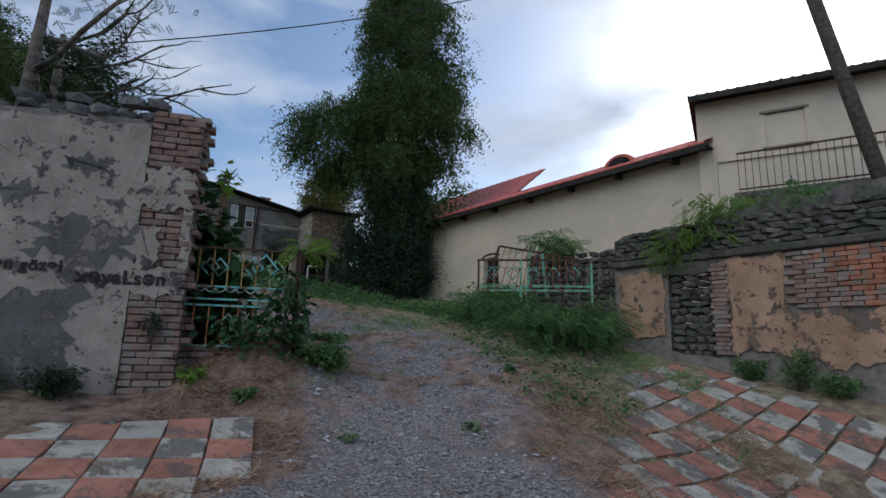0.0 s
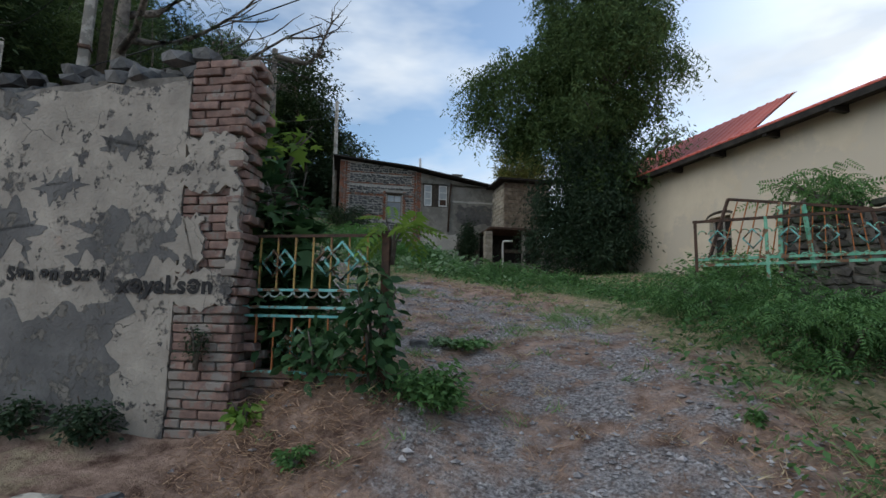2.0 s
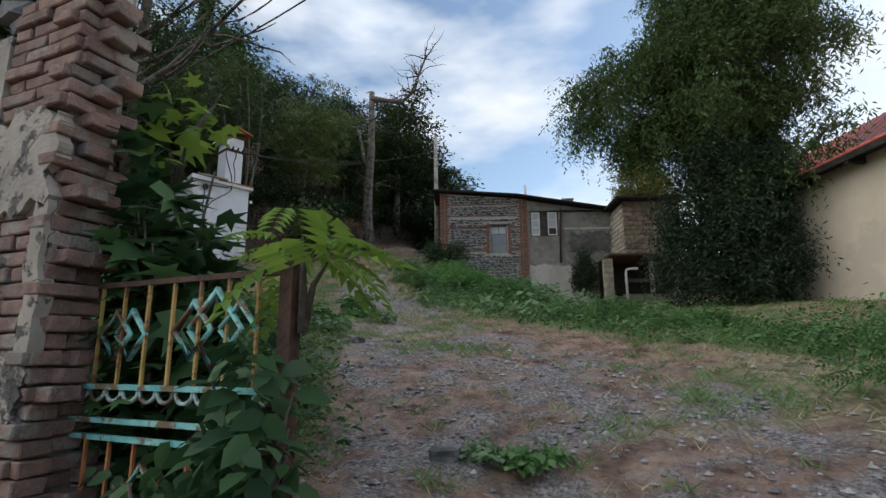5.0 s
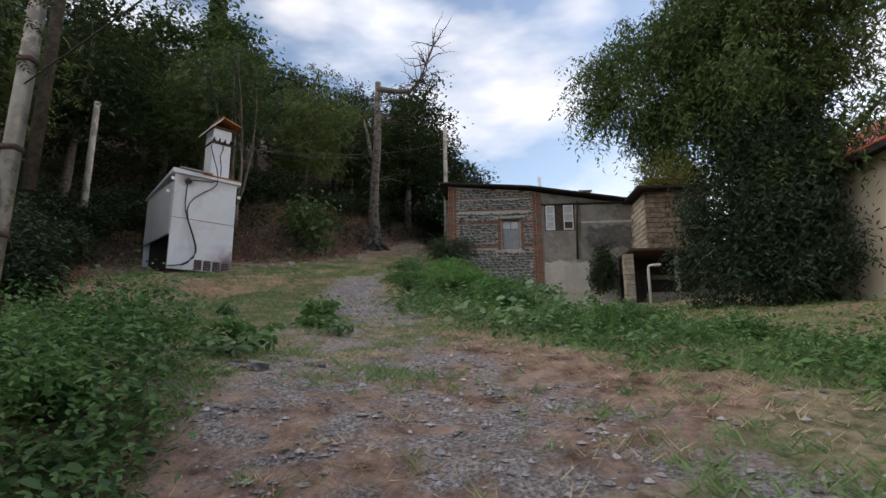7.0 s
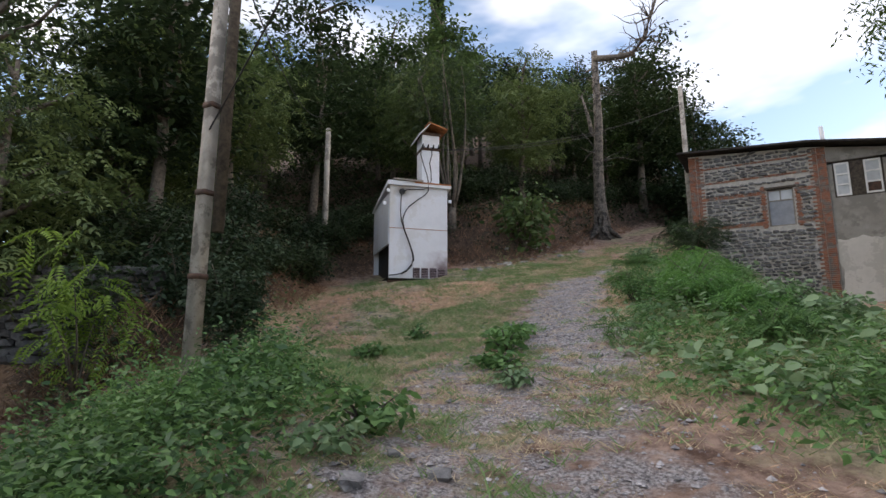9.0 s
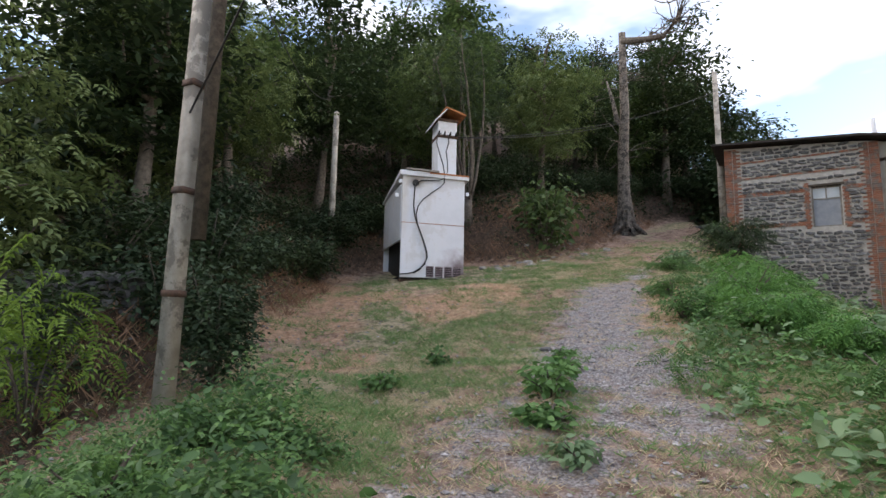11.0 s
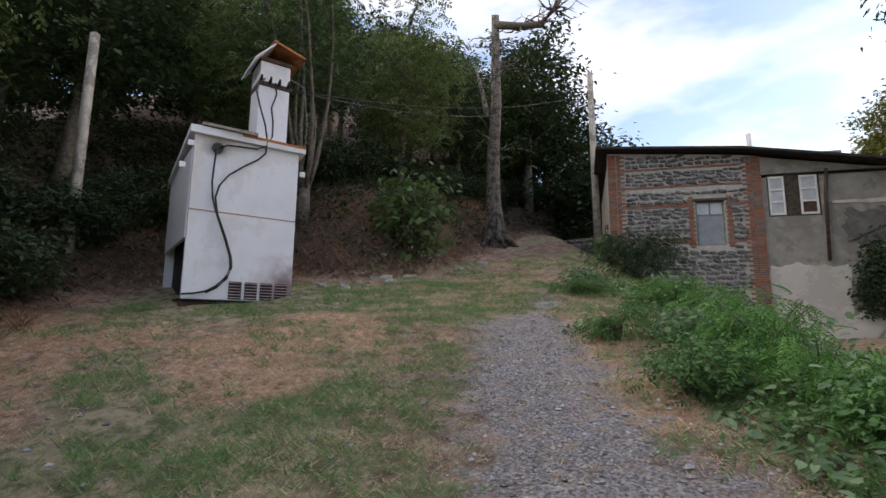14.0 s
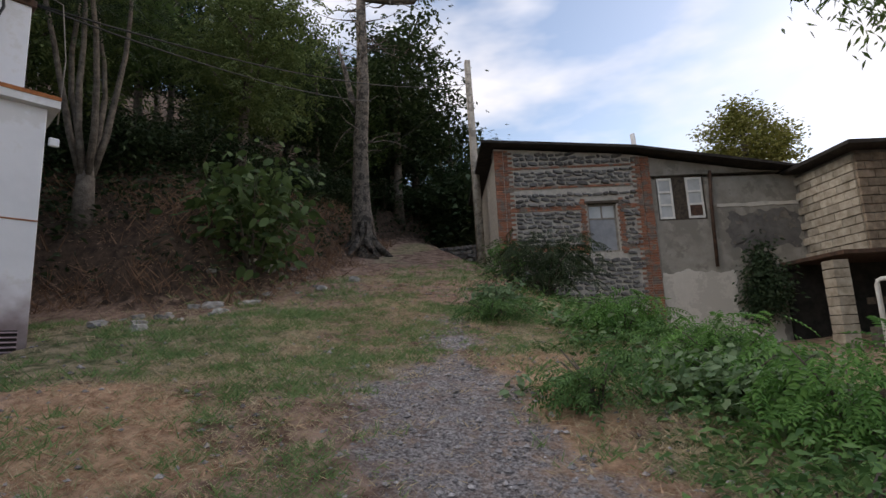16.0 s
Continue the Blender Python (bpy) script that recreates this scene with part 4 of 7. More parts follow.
part("lower_render", patch_bm(5.75, 7.2, 3.3, 5.0, 0.018, 0.04, random.Random(4), 7, 0.12), M_CONCRETE_PALE, house)
part("back_wall", boxed(0.0, 8.3, 6.0, 6.4, 3.4, 8.9), M_CONCRETE, house)
wood = part("window_timber", holed(4.33, 5.66, 7.7, 8.94, 0.10, 0.16, [(4.38, 4.78, 7.75, 8.88), (5.16, 5.6, 7.75, 8.88)]), M_WOOD_DARK, house, "dark boarded timber between two sashes")
for x0, x1 in ((4.38, 4.78), (5.16, 5.6)):
    sash = part("sash", holed(x0, x1, 7.75, 8.88, 0.07, 0.12, [(x0 + 0.05, x1 - 0.05, 7.81 + k * 0.355, 8.11 + k * 0.355) for k in range(3)]), M_WHITE_PAINT, house, "white painted window sash")
    for k in range(3):
        part("pane", boxed(x0 + 0.05, x1 - 0.05, 0.09, 0.10, 7.81 + k * 0.355, 8.11 + k * 0.355), M_RUST_DARK if (x0 > 5 and k == 0) else M_GLASS, sash)
part("drainpipe", tube(bmesh.new(), [(5.80, -0.05, 9.0), (5.72, -0.06, 8.2), (5.66, -0.06, 6.4)], 0.045, 8), M_RUST_DARK, house, "rusty drainpipe")
w1 = part("window", holed(2.42, 3.2, 6.92, 8.24, 0.08, 0.14, [(2.47, 2.79, 7.86, 8.19), (2.83, 3.15, 7.86, 8.19), (2.47, 3.15, 6.97, 7.82)]), M_WOOD_GREY, house, "boarded-up wooden window")
part("pane", boxed(2.47, 2.79, 0.10, 0.11, 7.86, 8.19), M_GLASS, w1)
part("pane", boxed(2.83, 3.15, 0.10, 0.11, 7.86, 8.19), M_GLASS, w1)
part("board", boxed(2.47, 3.15, 0.095, 0.12, 6.97, 7.82), M_GREY_BOARD, w1, "grey board")
part("lintel", boxed(2.34, 3.28, -0.03, 0.12, 8.24, 8.32, 0.01), M_WOOD_DARK, w1)


def house_roof():
    bm = bmesh.new()
    xs = [-0.35, 3.7, 8.4]
    low = [bm.verts.new((x, -0.4, house_top(x) + 0.03)) for x in xs]
    high = [bm.verts.new((x, 6.6, house_top(x) + 0.15)) for x in xs]
    lo2 = [bm.verts.new((x, -0.4, house_top(x) - 0.04)) for x in xs]
    hi2 = [bm.verts.new((x, 6.6, house_top(x) + 0.03)) for x in xs]
    for i in range(2):
        bm.faces.new((low[i], low[i + 1], high[i + 1], high[i]))
        bm.faces.new((lo2[i + 1], lo2[i], hi2[i], hi2[i + 1]))
        bm.faces.new((lo2[i], lo2[i + 1], low[i + 1], low[i]))
    bm.faces.new((lo2[0], low[0], high[0], hi2[0]))
    return bm


part("roof", house_roof(), M_ROOF_DARK, house, "sagging dark sheet roof")
part("stovepipe", rod((4.3, 1.0, 9.5), (4.25, 1.0, 10.55), 0.07, 10), M_WHITE_METAL, house, "thin metal stovepipe")
chim = part("chimney", boxed(6.1, 6.6, 1.0, 1.5, 9.0, 9.75, 0.02), M_CONCRETE_PALE, house)
part("chimney_cap", boxed(6.05, 6.65, 0.95, 1.55, 9.75, 9.82), M_CONCRETE, chim)

# annex of sawn blocks on pillars
annex = thing("block_annex", facing(-15.45, 23.66, 0, 0.82, 0.575), "unfinished block-built annex raised over an open shed", "annex")
AX0, AX1, AY0, AZ0, AZ1 = 8.1, 10.5, -2.0, 6.42, 8.75
part("wall_core", boxed(AX0 + 0.02, AX1, AY0 + 0.02, AY0 + 0.3, AZ0, AZ1), M_MORTAR, annex)
part("wall_core", boxed(AX0 + 0.02, AX0 + 0.3, AY0 + 0.3, 0.0, AZ0, AZ1), M_MORTAR, annex)
part("floor_slab", boxed(AX0 - 0.75, AX1 + 0.2, AY0 - 0.15, 0.0, AZ0 - 0.10, AZ0, 0.01), M_RUST_DARK, annex, "rusty steel-edged floor slab")
part("roof", boxed(AX0 - 0.35, AX1 + 0.3, AY0 - 0.35, 0.3, AZ1 + 0.06, AZ1 + 0.15), M_ROOF_DARK, annex)
# coloured near-black: the open shed's shade is painted onto its back wall
part("back_wall", boxed(AX0 - 0.7, AX1, -0.1, 0.0, 3.2, AZ0 - 0.10), M_INTERIOR_SHADE, annex)
part("post", boxed(9.05, 9.2, AY0, AY0 + 0.15, 3.3, AZ0 - 0.10, 0.01), M_WOOD_GREY, annex)
part("post", boxed(10.0, 10.2, AY0, AY0 + 0.2, 3.3, AZ0 - 0.10, 0.01), M_CONCRETE, annex)
# added filler, no known wall: dark backdrop blocking sky beside the annex
part("backdrop_wall", boxed(10.52, 14.5, -0.3, 0.0, 3.0, 6.3), M_MORTAR, annex, "added dark backdrop closing the gap between annex and tree")
part("low_wall", boxed(8.0, 10.2, AY0 + 0.1, AY0 + 0.3, 3.2, 4.7), M_MORTAR, annex)
part("beam", boxed(8.0, 10.2, AY0 + 0.05, AY0 + 0.25, 5.2, 5.35), M_WOOD_DARK, annex)
pipe = part("downpipe", tube(bmesh.new(), [(8.0, AY0 - 0.1, 3.4), (8.0, AY0 - 0.1, 5.62), (8.03, AY0 - 0.1, 5.7), (8.12, AY0 - 0.1, 5.74), (8.5, AY0 - 0.1, 5.76)], 0.05, 8), M_WHITE_PAINT, annex, "white plastic pipe")


# ---- transformer kiosk ----
def scorched_sheet():
    """White sheet steel, burnt purple-brown above the louvres and sooty round the cable opening."""
    mt = material("scorched_white_sheet", (0.60, 0.62, 0.66), (0.72, 0.73, 0.77), 0.9, 0.5, 0.06, 12, (0.60, 0.605, 0.62), 0.9)
    n, l = mt.node_tree.nodes, mt.node_tree.links
    b, tc = n["Principled BSDF"], n["Texture Coordinate"]
    out = b.inputs["Base Color"].links[0].from_socket
    for centre, stretch, reach, colour, most in (((1.62, 0.0, 0.42), (1.0, 1.0, 1.15), 0.75, (0.30, 0.20, 0.22), 0.75), ((1.72, 0.0, 0.25), (1.0, 1.0, 0.8), 0.5, (0.07, 0.045, 0.04), 0.9), ((0.37, 0.0, 2.78), (1.0, 1.0, 0.75), 0.30, (0.07, 0.05, 0.035), 0.95), ((0.36, 0.0, 2.95), (0.8, 1.0, 1.0), 0.45, (0.34, 0.26, 0.17), 0.6), ((0.05, 0.0, 2.2), (3.0, 1.0, 0.5), 0.6, (0.50, 0.44, 0.33), 0.45)):
        mp = n.new("ShaderNodeMapping")
        mp.inputs["Scale"].default_value = stretch
        mp.inputs["Location"].default_value = tuple(-c * q for c, q in zip(centre, stretch))
        l.new(tc.outputs["Object"], mp.inputs["Vector"])
        ln = n.new("ShaderNodeVectorMath")
        ln.operation = "LENGTH"
        l.new(mp.outputs["Vector"], ln.inputs[0])
        ns = n.new("ShaderNodeTexNoise")
        ns.inputs["Scale"].default_value, ns.inputs["Detail"].default_value = 5.0, 6.0
        l.new(tc.outputs["Object"], ns.inputs["Vector"])
        ad = n.new("ShaderNodeMath")
        ad.operation = "MULTIPLY_ADD"
        ad.inputs[1].default_value = reach * 0.9
        l.new(ns.outputs["Fac"], ad.inputs[0])
        l.new(ln.outputs["Value"], ad.inputs[2])
        r = n.new("ShaderNodeMapRange")
        r.inputs["From Min"].default_value, r.inputs["From Max"].default_value = reach * 1.35, reach * 0.45
        r.inputs["To Max"].default_value = most
        l.new(ad.outputs["Value"], r.inputs["Value"])
        m = n.new("ShaderNodeMix")
        m.data_type = "RGBA"
        m.inputs["B"].default_value = (*colour, 1)
        l.new(r.outputs["Result"], m.inputs["Factor"])
        l.new(out, m.inputs["A"])
        out = m.outputs["Result"]
    l.new(out, b.inputs["Base Color"])
    return mt


def build_kiosk():
    k = thing("transformer_kiosk", facing(-15.9, 11.96, 4.74, 0.085, 0.996), "white painted steel transformer kiosk with rusty roof edge", "transformer kiosk")
    W, D, H = 1.8, 2.5, 3.03
    C = 4.70
    part("body", boxed(0.0, W, 0.0, 0.06, 0.12, H - 0.12, 0.012), scorched_sheet(), k, "white sheet steel with scorch marks")
    part("side_panel", boxed(-0.02, 0.04, 0.06, D, 1.12, H - 0.35, 0.01), M_WHITE_METAL, k)
    part("side_panel", boxed(W - 0.04, W, 0.06, D, 0.12, H - 0.3, 0.01), M_WHITE_METAL, k)
    part("back_panel", boxed(0, W, D - 0.05, D, 0.12, H - 0.4), M_WHITE_METAL, k)
    part("inner_floor", boxed(0, W, 0.06, D, 0.08, 0.14), M_INTERIOR_SHADE, k)
    # added black sheet behind the open side, standing for the shade within
    part("opening_shade_sheet", boxed(0.16, 0.2, 0.06, D, 0.14, 1.4), M_BLACK, k)
    part("seam", boxed(0.0, W, -0.008, 0.0, 1.60, 1.615), M_RUST, k)
    part("skid", boxed(0.0, W, 0.1, 0.25, -0.1, 0.12), M_RUST_DARK, k)
    part("skid", boxed(0.0, W, D - 0.3, D - 0.1, -0.25, 0.12), M_RUST_DARK, k)
    bm = bmesh.new()
    q = [(-0.08, -0.08, H - 0.12), (W + 0.1, -0.08, H - 0.12), (W + 0.1, D + 0.05, H - 0.45), (-0.08, D + 0.05, H - 0.45)]
    lo = [bm.verts.new(p) for p in q]
    hi = [bm.verts.new((p[0], p[1], p[2] + (0.13 if i < 2 else 0.05))) for i, p in enumerate(q)]
    bm.faces.new(hi)
    bm.faces.new(lo[::-1])
    for i in range(4):
        bm.faces.new((lo[i], lo[(i + 1) % 4], hi[(i + 1) % 4], hi[i]))
    roof_k = part("roof", bm, M_WHITE_METAL, k)
    part("rust_edge", boxed(0.75, W + 0.1, -0.09, -0.08, H - 0.03, H + 0.015), M_RUST, roof_k, "rusty roof edge")
    part("loose_board", boxed(0.02, 0.92, -0.10, 0.55, H + 0.03, H + 0.08, m=pose(0, 0, 0, 0, 1.5, -4)), M_WOOD_GREY, k, "loose weathered board on the roof")
    part("stay_wire", tube(bmesh.new(), [(1.62, 0.3, 4.5), (1.9, 0.2, 4.35), (1.95, 0.1, 3.6), (1.9, 0.0, 2.75)], 0.008, 5), M_WOOD_GREY, k)
    t = part("tower", boxed(1.05, 1.62, 0.25, 0.85, H - 0.1, C, 0.01), M_WHITE_METAL, k)
    part("tower_band", boxed(1.03, 1.66, 0.22, 0.88, 4.20, 4.29, 0.01), M_RUST_DARK, t, "dark iron cross-arm")
    def slab(x0, z0, x1, z1, y0, y1, thick):
        bm = bmesh.new()
        a = [bm.verts.new(p) for p in ((x0, y0, z0), (x1, y0, z1), (x1, y1, z1), (x0, y1, z0))]
        c = [bm.verts.new((v.co.x, v.co.y, v.co.z + thick)) for v in a]
        bm.faces.new(a[::-1])
        bm.faces.new(c)
        for q in range(4):
            bm.faces.new((a[q], a[(q + 1) % 4], c[(q + 1) % 4], c[q]))
        return bm
    cap = part("tower_cap", slab(0.89, C - 0.12, 1.27, C + 0.30, 0.02, 1.06, 0.035), M_WHITE_METAL, t, "white sheet hood")
    part("cap_rust", slab(1.21, C + 0.31, 1.82, C + 0.13, 0.0, 1.08, 0.045), M_RUST, cap, "orange rusted cap sheet")
    part("cap_frame", boxed(1.02, 1.65, 0.22, 0.88, C, C + 0.07), M_RUST_DARK, cap)
    for i in range(4):
        part("insulator", tube(bmesh.new(), [(1.06 + i * 0.17, 0.2, 4.26), (1.06 + i * 0.17, 0.13, 4.36)], [0.035, 0.02], 8), M_BLACK, t)
    for i in range(4):
        x0 = 0.72 + i * 0.26
        # dark plate painted as the shade in the slots
        lv = part("louvre", boxed(x0, x0 + 0.21, -0.008, 0.002, 0.14, 0.44), M_INTERIOR_SHADE, k)
        for j in range(6):
            part("slat", boxed(x0, x0 + 0.21, -0.012, 0.012, 0.0, 0.006, m=pose(0, -0.018, 0.165 + j * 0.05, 38, 0, 0)), M_SOOT, lv)
    bm = bmesh.new()
    tube(bm, [(0.37, -0.01, 2.72), (0.37, -0.045, 2.72)], 0.09, 16)
    part("cable_hole", bm, M_BLACK, k, "sooty round cable opening")
    for tag_x, tag_z in ((W + 0.03, H - 0.55), (-0.10, H - 0.35), (-0.2, H - 0.75)):
        part("lifting_lug", boxed(tag_x, tag_x + 0.1, -0.02, 0.02, tag_z, tag_z + 0.1, 0.01), M_WHITE_METAL, k)

    def cable(pts):
        part("cable", tube(bmesh.new(), pts, 0.016, 6), M_BLACK, k, "black cable")
    cable([(0.35, -0.05, 2.70), (0.33, -0.06, 2.40), (0.32, -0.06, 2.09), (0.35, -0.06, 1.82), (0.42, -0.06, 1.59), (0.585, -0.06, 1.17), (0.69, -0.06, 0.86), (0.715, -0.06, 0.68), (0.65, -0.06, 0.50), (0.50, -0.06, 0.34), (0.35, -0.06, 0.25), (0.18, -0.06, 0.21), (0.0, -0.06, 0.19)])
    cable([(1.12, 0.15, 4.30), (1.0, 0.10, 4.16), (0.96, 0.06, 3.98), (1.03, 0.02, 3.68), (1.14, -0.03, 3.30), (1.18, -0.07, 3.0), (1.17, -0.06, 2.78), (1.05, -0.06, 2.64), (0.83, -0.06, 2.48), (0.58, -0.06, 2.27), (0.44, -0.06, 2.06), (0.39, -0.06, 1.84), (0.44, -0.06, 1.57), (0.61, -0.06, 1.15), (0.715, -0.06, 0.84), (0.735, -0.06, 0.67), (0.67, -0.06, 0.48), (0.52, -0.06, 0.32), (0.36, -0.06, 0.23)])
    cable([(0.40, -0.05, 2.72), (0.52, -0.06, 2.79), (0.75, -0.06, 2.81), (1.02, -0.06, 2.83), (1.17, -0.07, 2.92), (1.27, -0.04, 3.12), (1.29, 0.05, 3.45), (1.27, 0.14, 3.75), (1.36, 0.18, 4.05), (1.33, 0.18, 4.28)])
    return k


kiosk = build_kiosk()


# ---- gates ----
def scallops(x0, x1, z, r, n, down, parent, mat):
    s = -1 if down else 1
    for i in range(n):
        bm = bmesh.new()
        cx = x0 + (i + 0.5) * (x1 - x0) / n
        tube(bm, [(cx + r * math.cos(math.pi * k / 7), 0, z + s * r * math.sin(math.pi * k / 7)) for k in range(8)], 0.009, 4)
        part("scallop", bm, mat, parent)


def diamond(cx, cz, r):
    bm = bmesh.new()
    p = [(cx - r, 0, cz), (cx, 0, cz + r * 1.15), (cx + r, 0, cz), (cx, 0, cz - r * 1.15), (cx - r, 0, cz)]
    return tube(bm, p, 0.015, 4)


def build_gate(name, m, width, tall, label, paint, group=""):
    g = thing(name, m, label, "gate", group)
    part("post", bar((width, 0, -0.45), (width, 0, tall + 0.03), 0.055), M_RUST_DARK, g, "dark rusted post")
    part("post", bar((0, 0, -0.3), (0, 0, tall), 0.04), M_RUST_DARK, g)
    part("rail", bar((0, 0, tall), (width, 0, tall), 0.022), M_RUST_DARK, g, "thin dark top rail")
    for z, w in ((0.62, 0.035), (0.50, 0.022), (0.44, 0.022), (0.06, 0.03)):
        part("rail", bar((0, 0, tall * z), (width, 0, tall * z), w, 0.02), paint, g)
    n = int(width / 0.135)
    for i in range(1, n):
        x = width * i / n
        part("bar", bar((x, 0, tall * 0.62), (x, 0, tall), 0.012), M_GOLD_PAINT, g, "ochre painted bar")
        part("bar", bar((x, 0, 0.06 * tall), (x, 0, tall * 0.44), 0.012), M_RUST, g)
    for cx, cz, r in ((0.22, 0.81, 0.085), (0.30, 0.81, 0.085), (0.60, 0.82, 0.095), (0.70, 0.82, 0.13), (0.80, 0.82, 0.085)):
        part("diamond", diamond(width * cx, tall * cz, r), paint, g)
    for cx, cz, r in ((0.34, 0.24, 0.06), (0.42, 0.26, 0.10), (0.50, 0.24, 0.06)):
        part("diamond", diamond(width * cx, tall * cz, r), paint, g)
    scallops(0.03, width - 0.03, tall * 0.61, 0.045, int(width / 0.1), True, g, M_PALE_TEAL)
    return g


gate_left = build_gate("iron_gate", pose(-3.24, 5.55, 1.56, 0, 0, 14), 1.16, 1.10, "overgrown iron gate with turquoise diamonds and rusty bars", M_TEAL)


def build_fallen_gate():
    g = thing("leaning_gate", pose(0.12, 10.3, height(1.0, 10.2) + 0.62, 0, 0, -4), "broken green iron gate leaning among weeds", "gate")
    W = 2.25
    for z in (0.02, 0.1, 0.62):
        part("rail", bar((0, 0, z), (W, 0, z + 0.02), 0.035), M_GREEN_PAINT if z < 0.3 else M_RUST_DARK, g)
    for x in (0.03, W * 0.38, W - 0.03):
        part("stile", bar((x, 0, -0.3), (x, 0, 0.64), 0.04), M_RUST_DARK if x < 0.1 else M_GREEN_PAINT, g)
    scallops(0.05, W - 0.05, 0.10, 0.05, 17, False, g, M_GREEN_PAINT)
    scallops(0.05, W - 0.05, 0.44, 0.05, 17, False, g, M_GREEN_PAINT)
    for i in range(5):
        part("diamond", diamond(0.3 + i * 0.4, 0.36, 0.11), M_TEAL, g)
    # second leaf, tipped backwards
    a, b, c, d = (0.18, 0.1, 0.1), (0.45, 0.35, 0.98), (W * 0.9, 0.35, 0.72), (W * 0.92, 0.1, 0.05)
    for p, q in ((a, b), (b, c), (c, d)):
        part("frame_bar", bar(p, q, 0.035), M_RUST_DARK, g)
    A, B, C, Dv = (Vector(v) for v in (a, b, c, d))
    for i in range(1, 13):
        k = i / 13
        part("bar", bar(A.lerp(Dv, k), B.lerp(C, k), 0.012), M_RUST, g)
    part("brace", bar((1.0, 0.06, -0.1), (1.05, 0.2, 0.85), 0.05), M_GREEN_PAINT, g)
    part("brace", bar((1.35, 0.06, -0.1), (1.3, 0.2, 0.8), 0.04), M_GREEN_PAINT, g)
    return g


gate_right = build_fallen_gate()


# ---- poles and wires ----
def build_pole(name, x, y, tall, r0, r1, mat, label, lean=(0, 0), bands=(), seg=10):
    z = height(x, y) - 0.4
    p = thing(name, pose(x, y, z), label, "utility pole")
    part("shaft", tube(bmesh.new(), [(0, 0, 0), (lean[0] / 2, lean[1] / 2, tall / 2), (lean[0], lean[1], tall)], [r0, (r0 + r1) / 2, r1], seg), mat, p)
    for k in bands:
        part("band", tube(bmesh.new(), [(lean[0] * k / tall, lean[1] * k / tall, k), (lean[0] * (k + 0.07) / tall, lean[1] * (k + 0.07) / tall, k + 0.07)], r0 * 1.12, seg), M_RUST_DARK, p, "dark clamp band")
    return p


pole_house = build_pole("concrete_pole", -17.05, 25.45, 7.6, 0.17, 0.12, M_POLE, "square grey concrete pole beside the stone house", (-0.25, 0.2), seg=4)
pole_left = build_pole("concrete_pole", -8.9, 7.32, 9.0, 0.11, 0.09, M_POLE, "grey concrete pole with dark clamp bands on the bank", (0.15, 0.1), (1.6, 2.7, 3.9), seg=4)
pole_left_top = part("timber_extension", tube(bmesh.new(), [(0.20, 0.22, 2.2), (0.28, 0.28, 9.5)], 0.075, 9), M_WOOD_DARK, pole_left, "dark timber bolted to the pole")
pole_bank = build_pole("concrete_pole", -19.0, 10.6, 4.9, 0.11, 0.09, M_POLE, "pale concrete pole standing among trees", (0.05, 0), seg=4)
pole_wood = build_pole("wooden_pole", 8.5, 9.4, 9.5, 0.15, 0.12, M_WOOD_DARK, "leaning dark wooden utility pole", (-1.9, 0.2))


def wire(p0, p1, sag, r, label, name="overhead_wire"):
    p0, p1 = Vector(p0), Vector(p1)
    pts = [p0.lerp(p1, i / 14) - Vector((0, 0, sag * 4 * (i / 14) * (1 - i / 14))) for i in range(15)]
    return tagged(part(name, tube(bmesh.new(), pts, r, 5), M_BLACK), label, "cable", "overhead wires")


TOWER = Vector((-16.0, 13.45, 8.97))
wire(TOWER, (-17.2, 25.6, 13.2), 0.5, 0.012, "black overhead cable from the kiosk to the pole")
wire(TOWER, (-19.2, 22.9, 12.2), 0.25, 0.012, "black overhead cable from the kiosk towards the trees")
wire((-17.2, 25.6, 13.4), (-20.4, 24, 11.0), 0.3, 0.01, "thin overhead cable near the stone house")
wire((-8.2, 7.4, 8.6), (-18.4, 10.2, 10.5), 0.7, 0.012, "thin overhead cable between poles")
wire((-8.75, 7.35, 5.95), (4.5, 11.2, 11.3), 0.6, 0.011, "black overhead cable across the track")
wire((-8.2, 7.4, 9.3), (-34, 0, 22), 0.6, 0.015, "thin overhead cable running up the hill")


# ---- trees ----
def limb_points(p, d, length, rng, n=6, bend=0.25, rise=0.1):
    pts = [Vector(p)]
    d = Vector(d).normalized()
    for _ in range(n):
        d = (d + Vector((rng.uniform(-bend, bend), rng.uniform(-bend, bend), rng.uniform(-bend, bend) + rise))).normalized()
        pts.append(pts[-1] + d * length / n)
    return pts


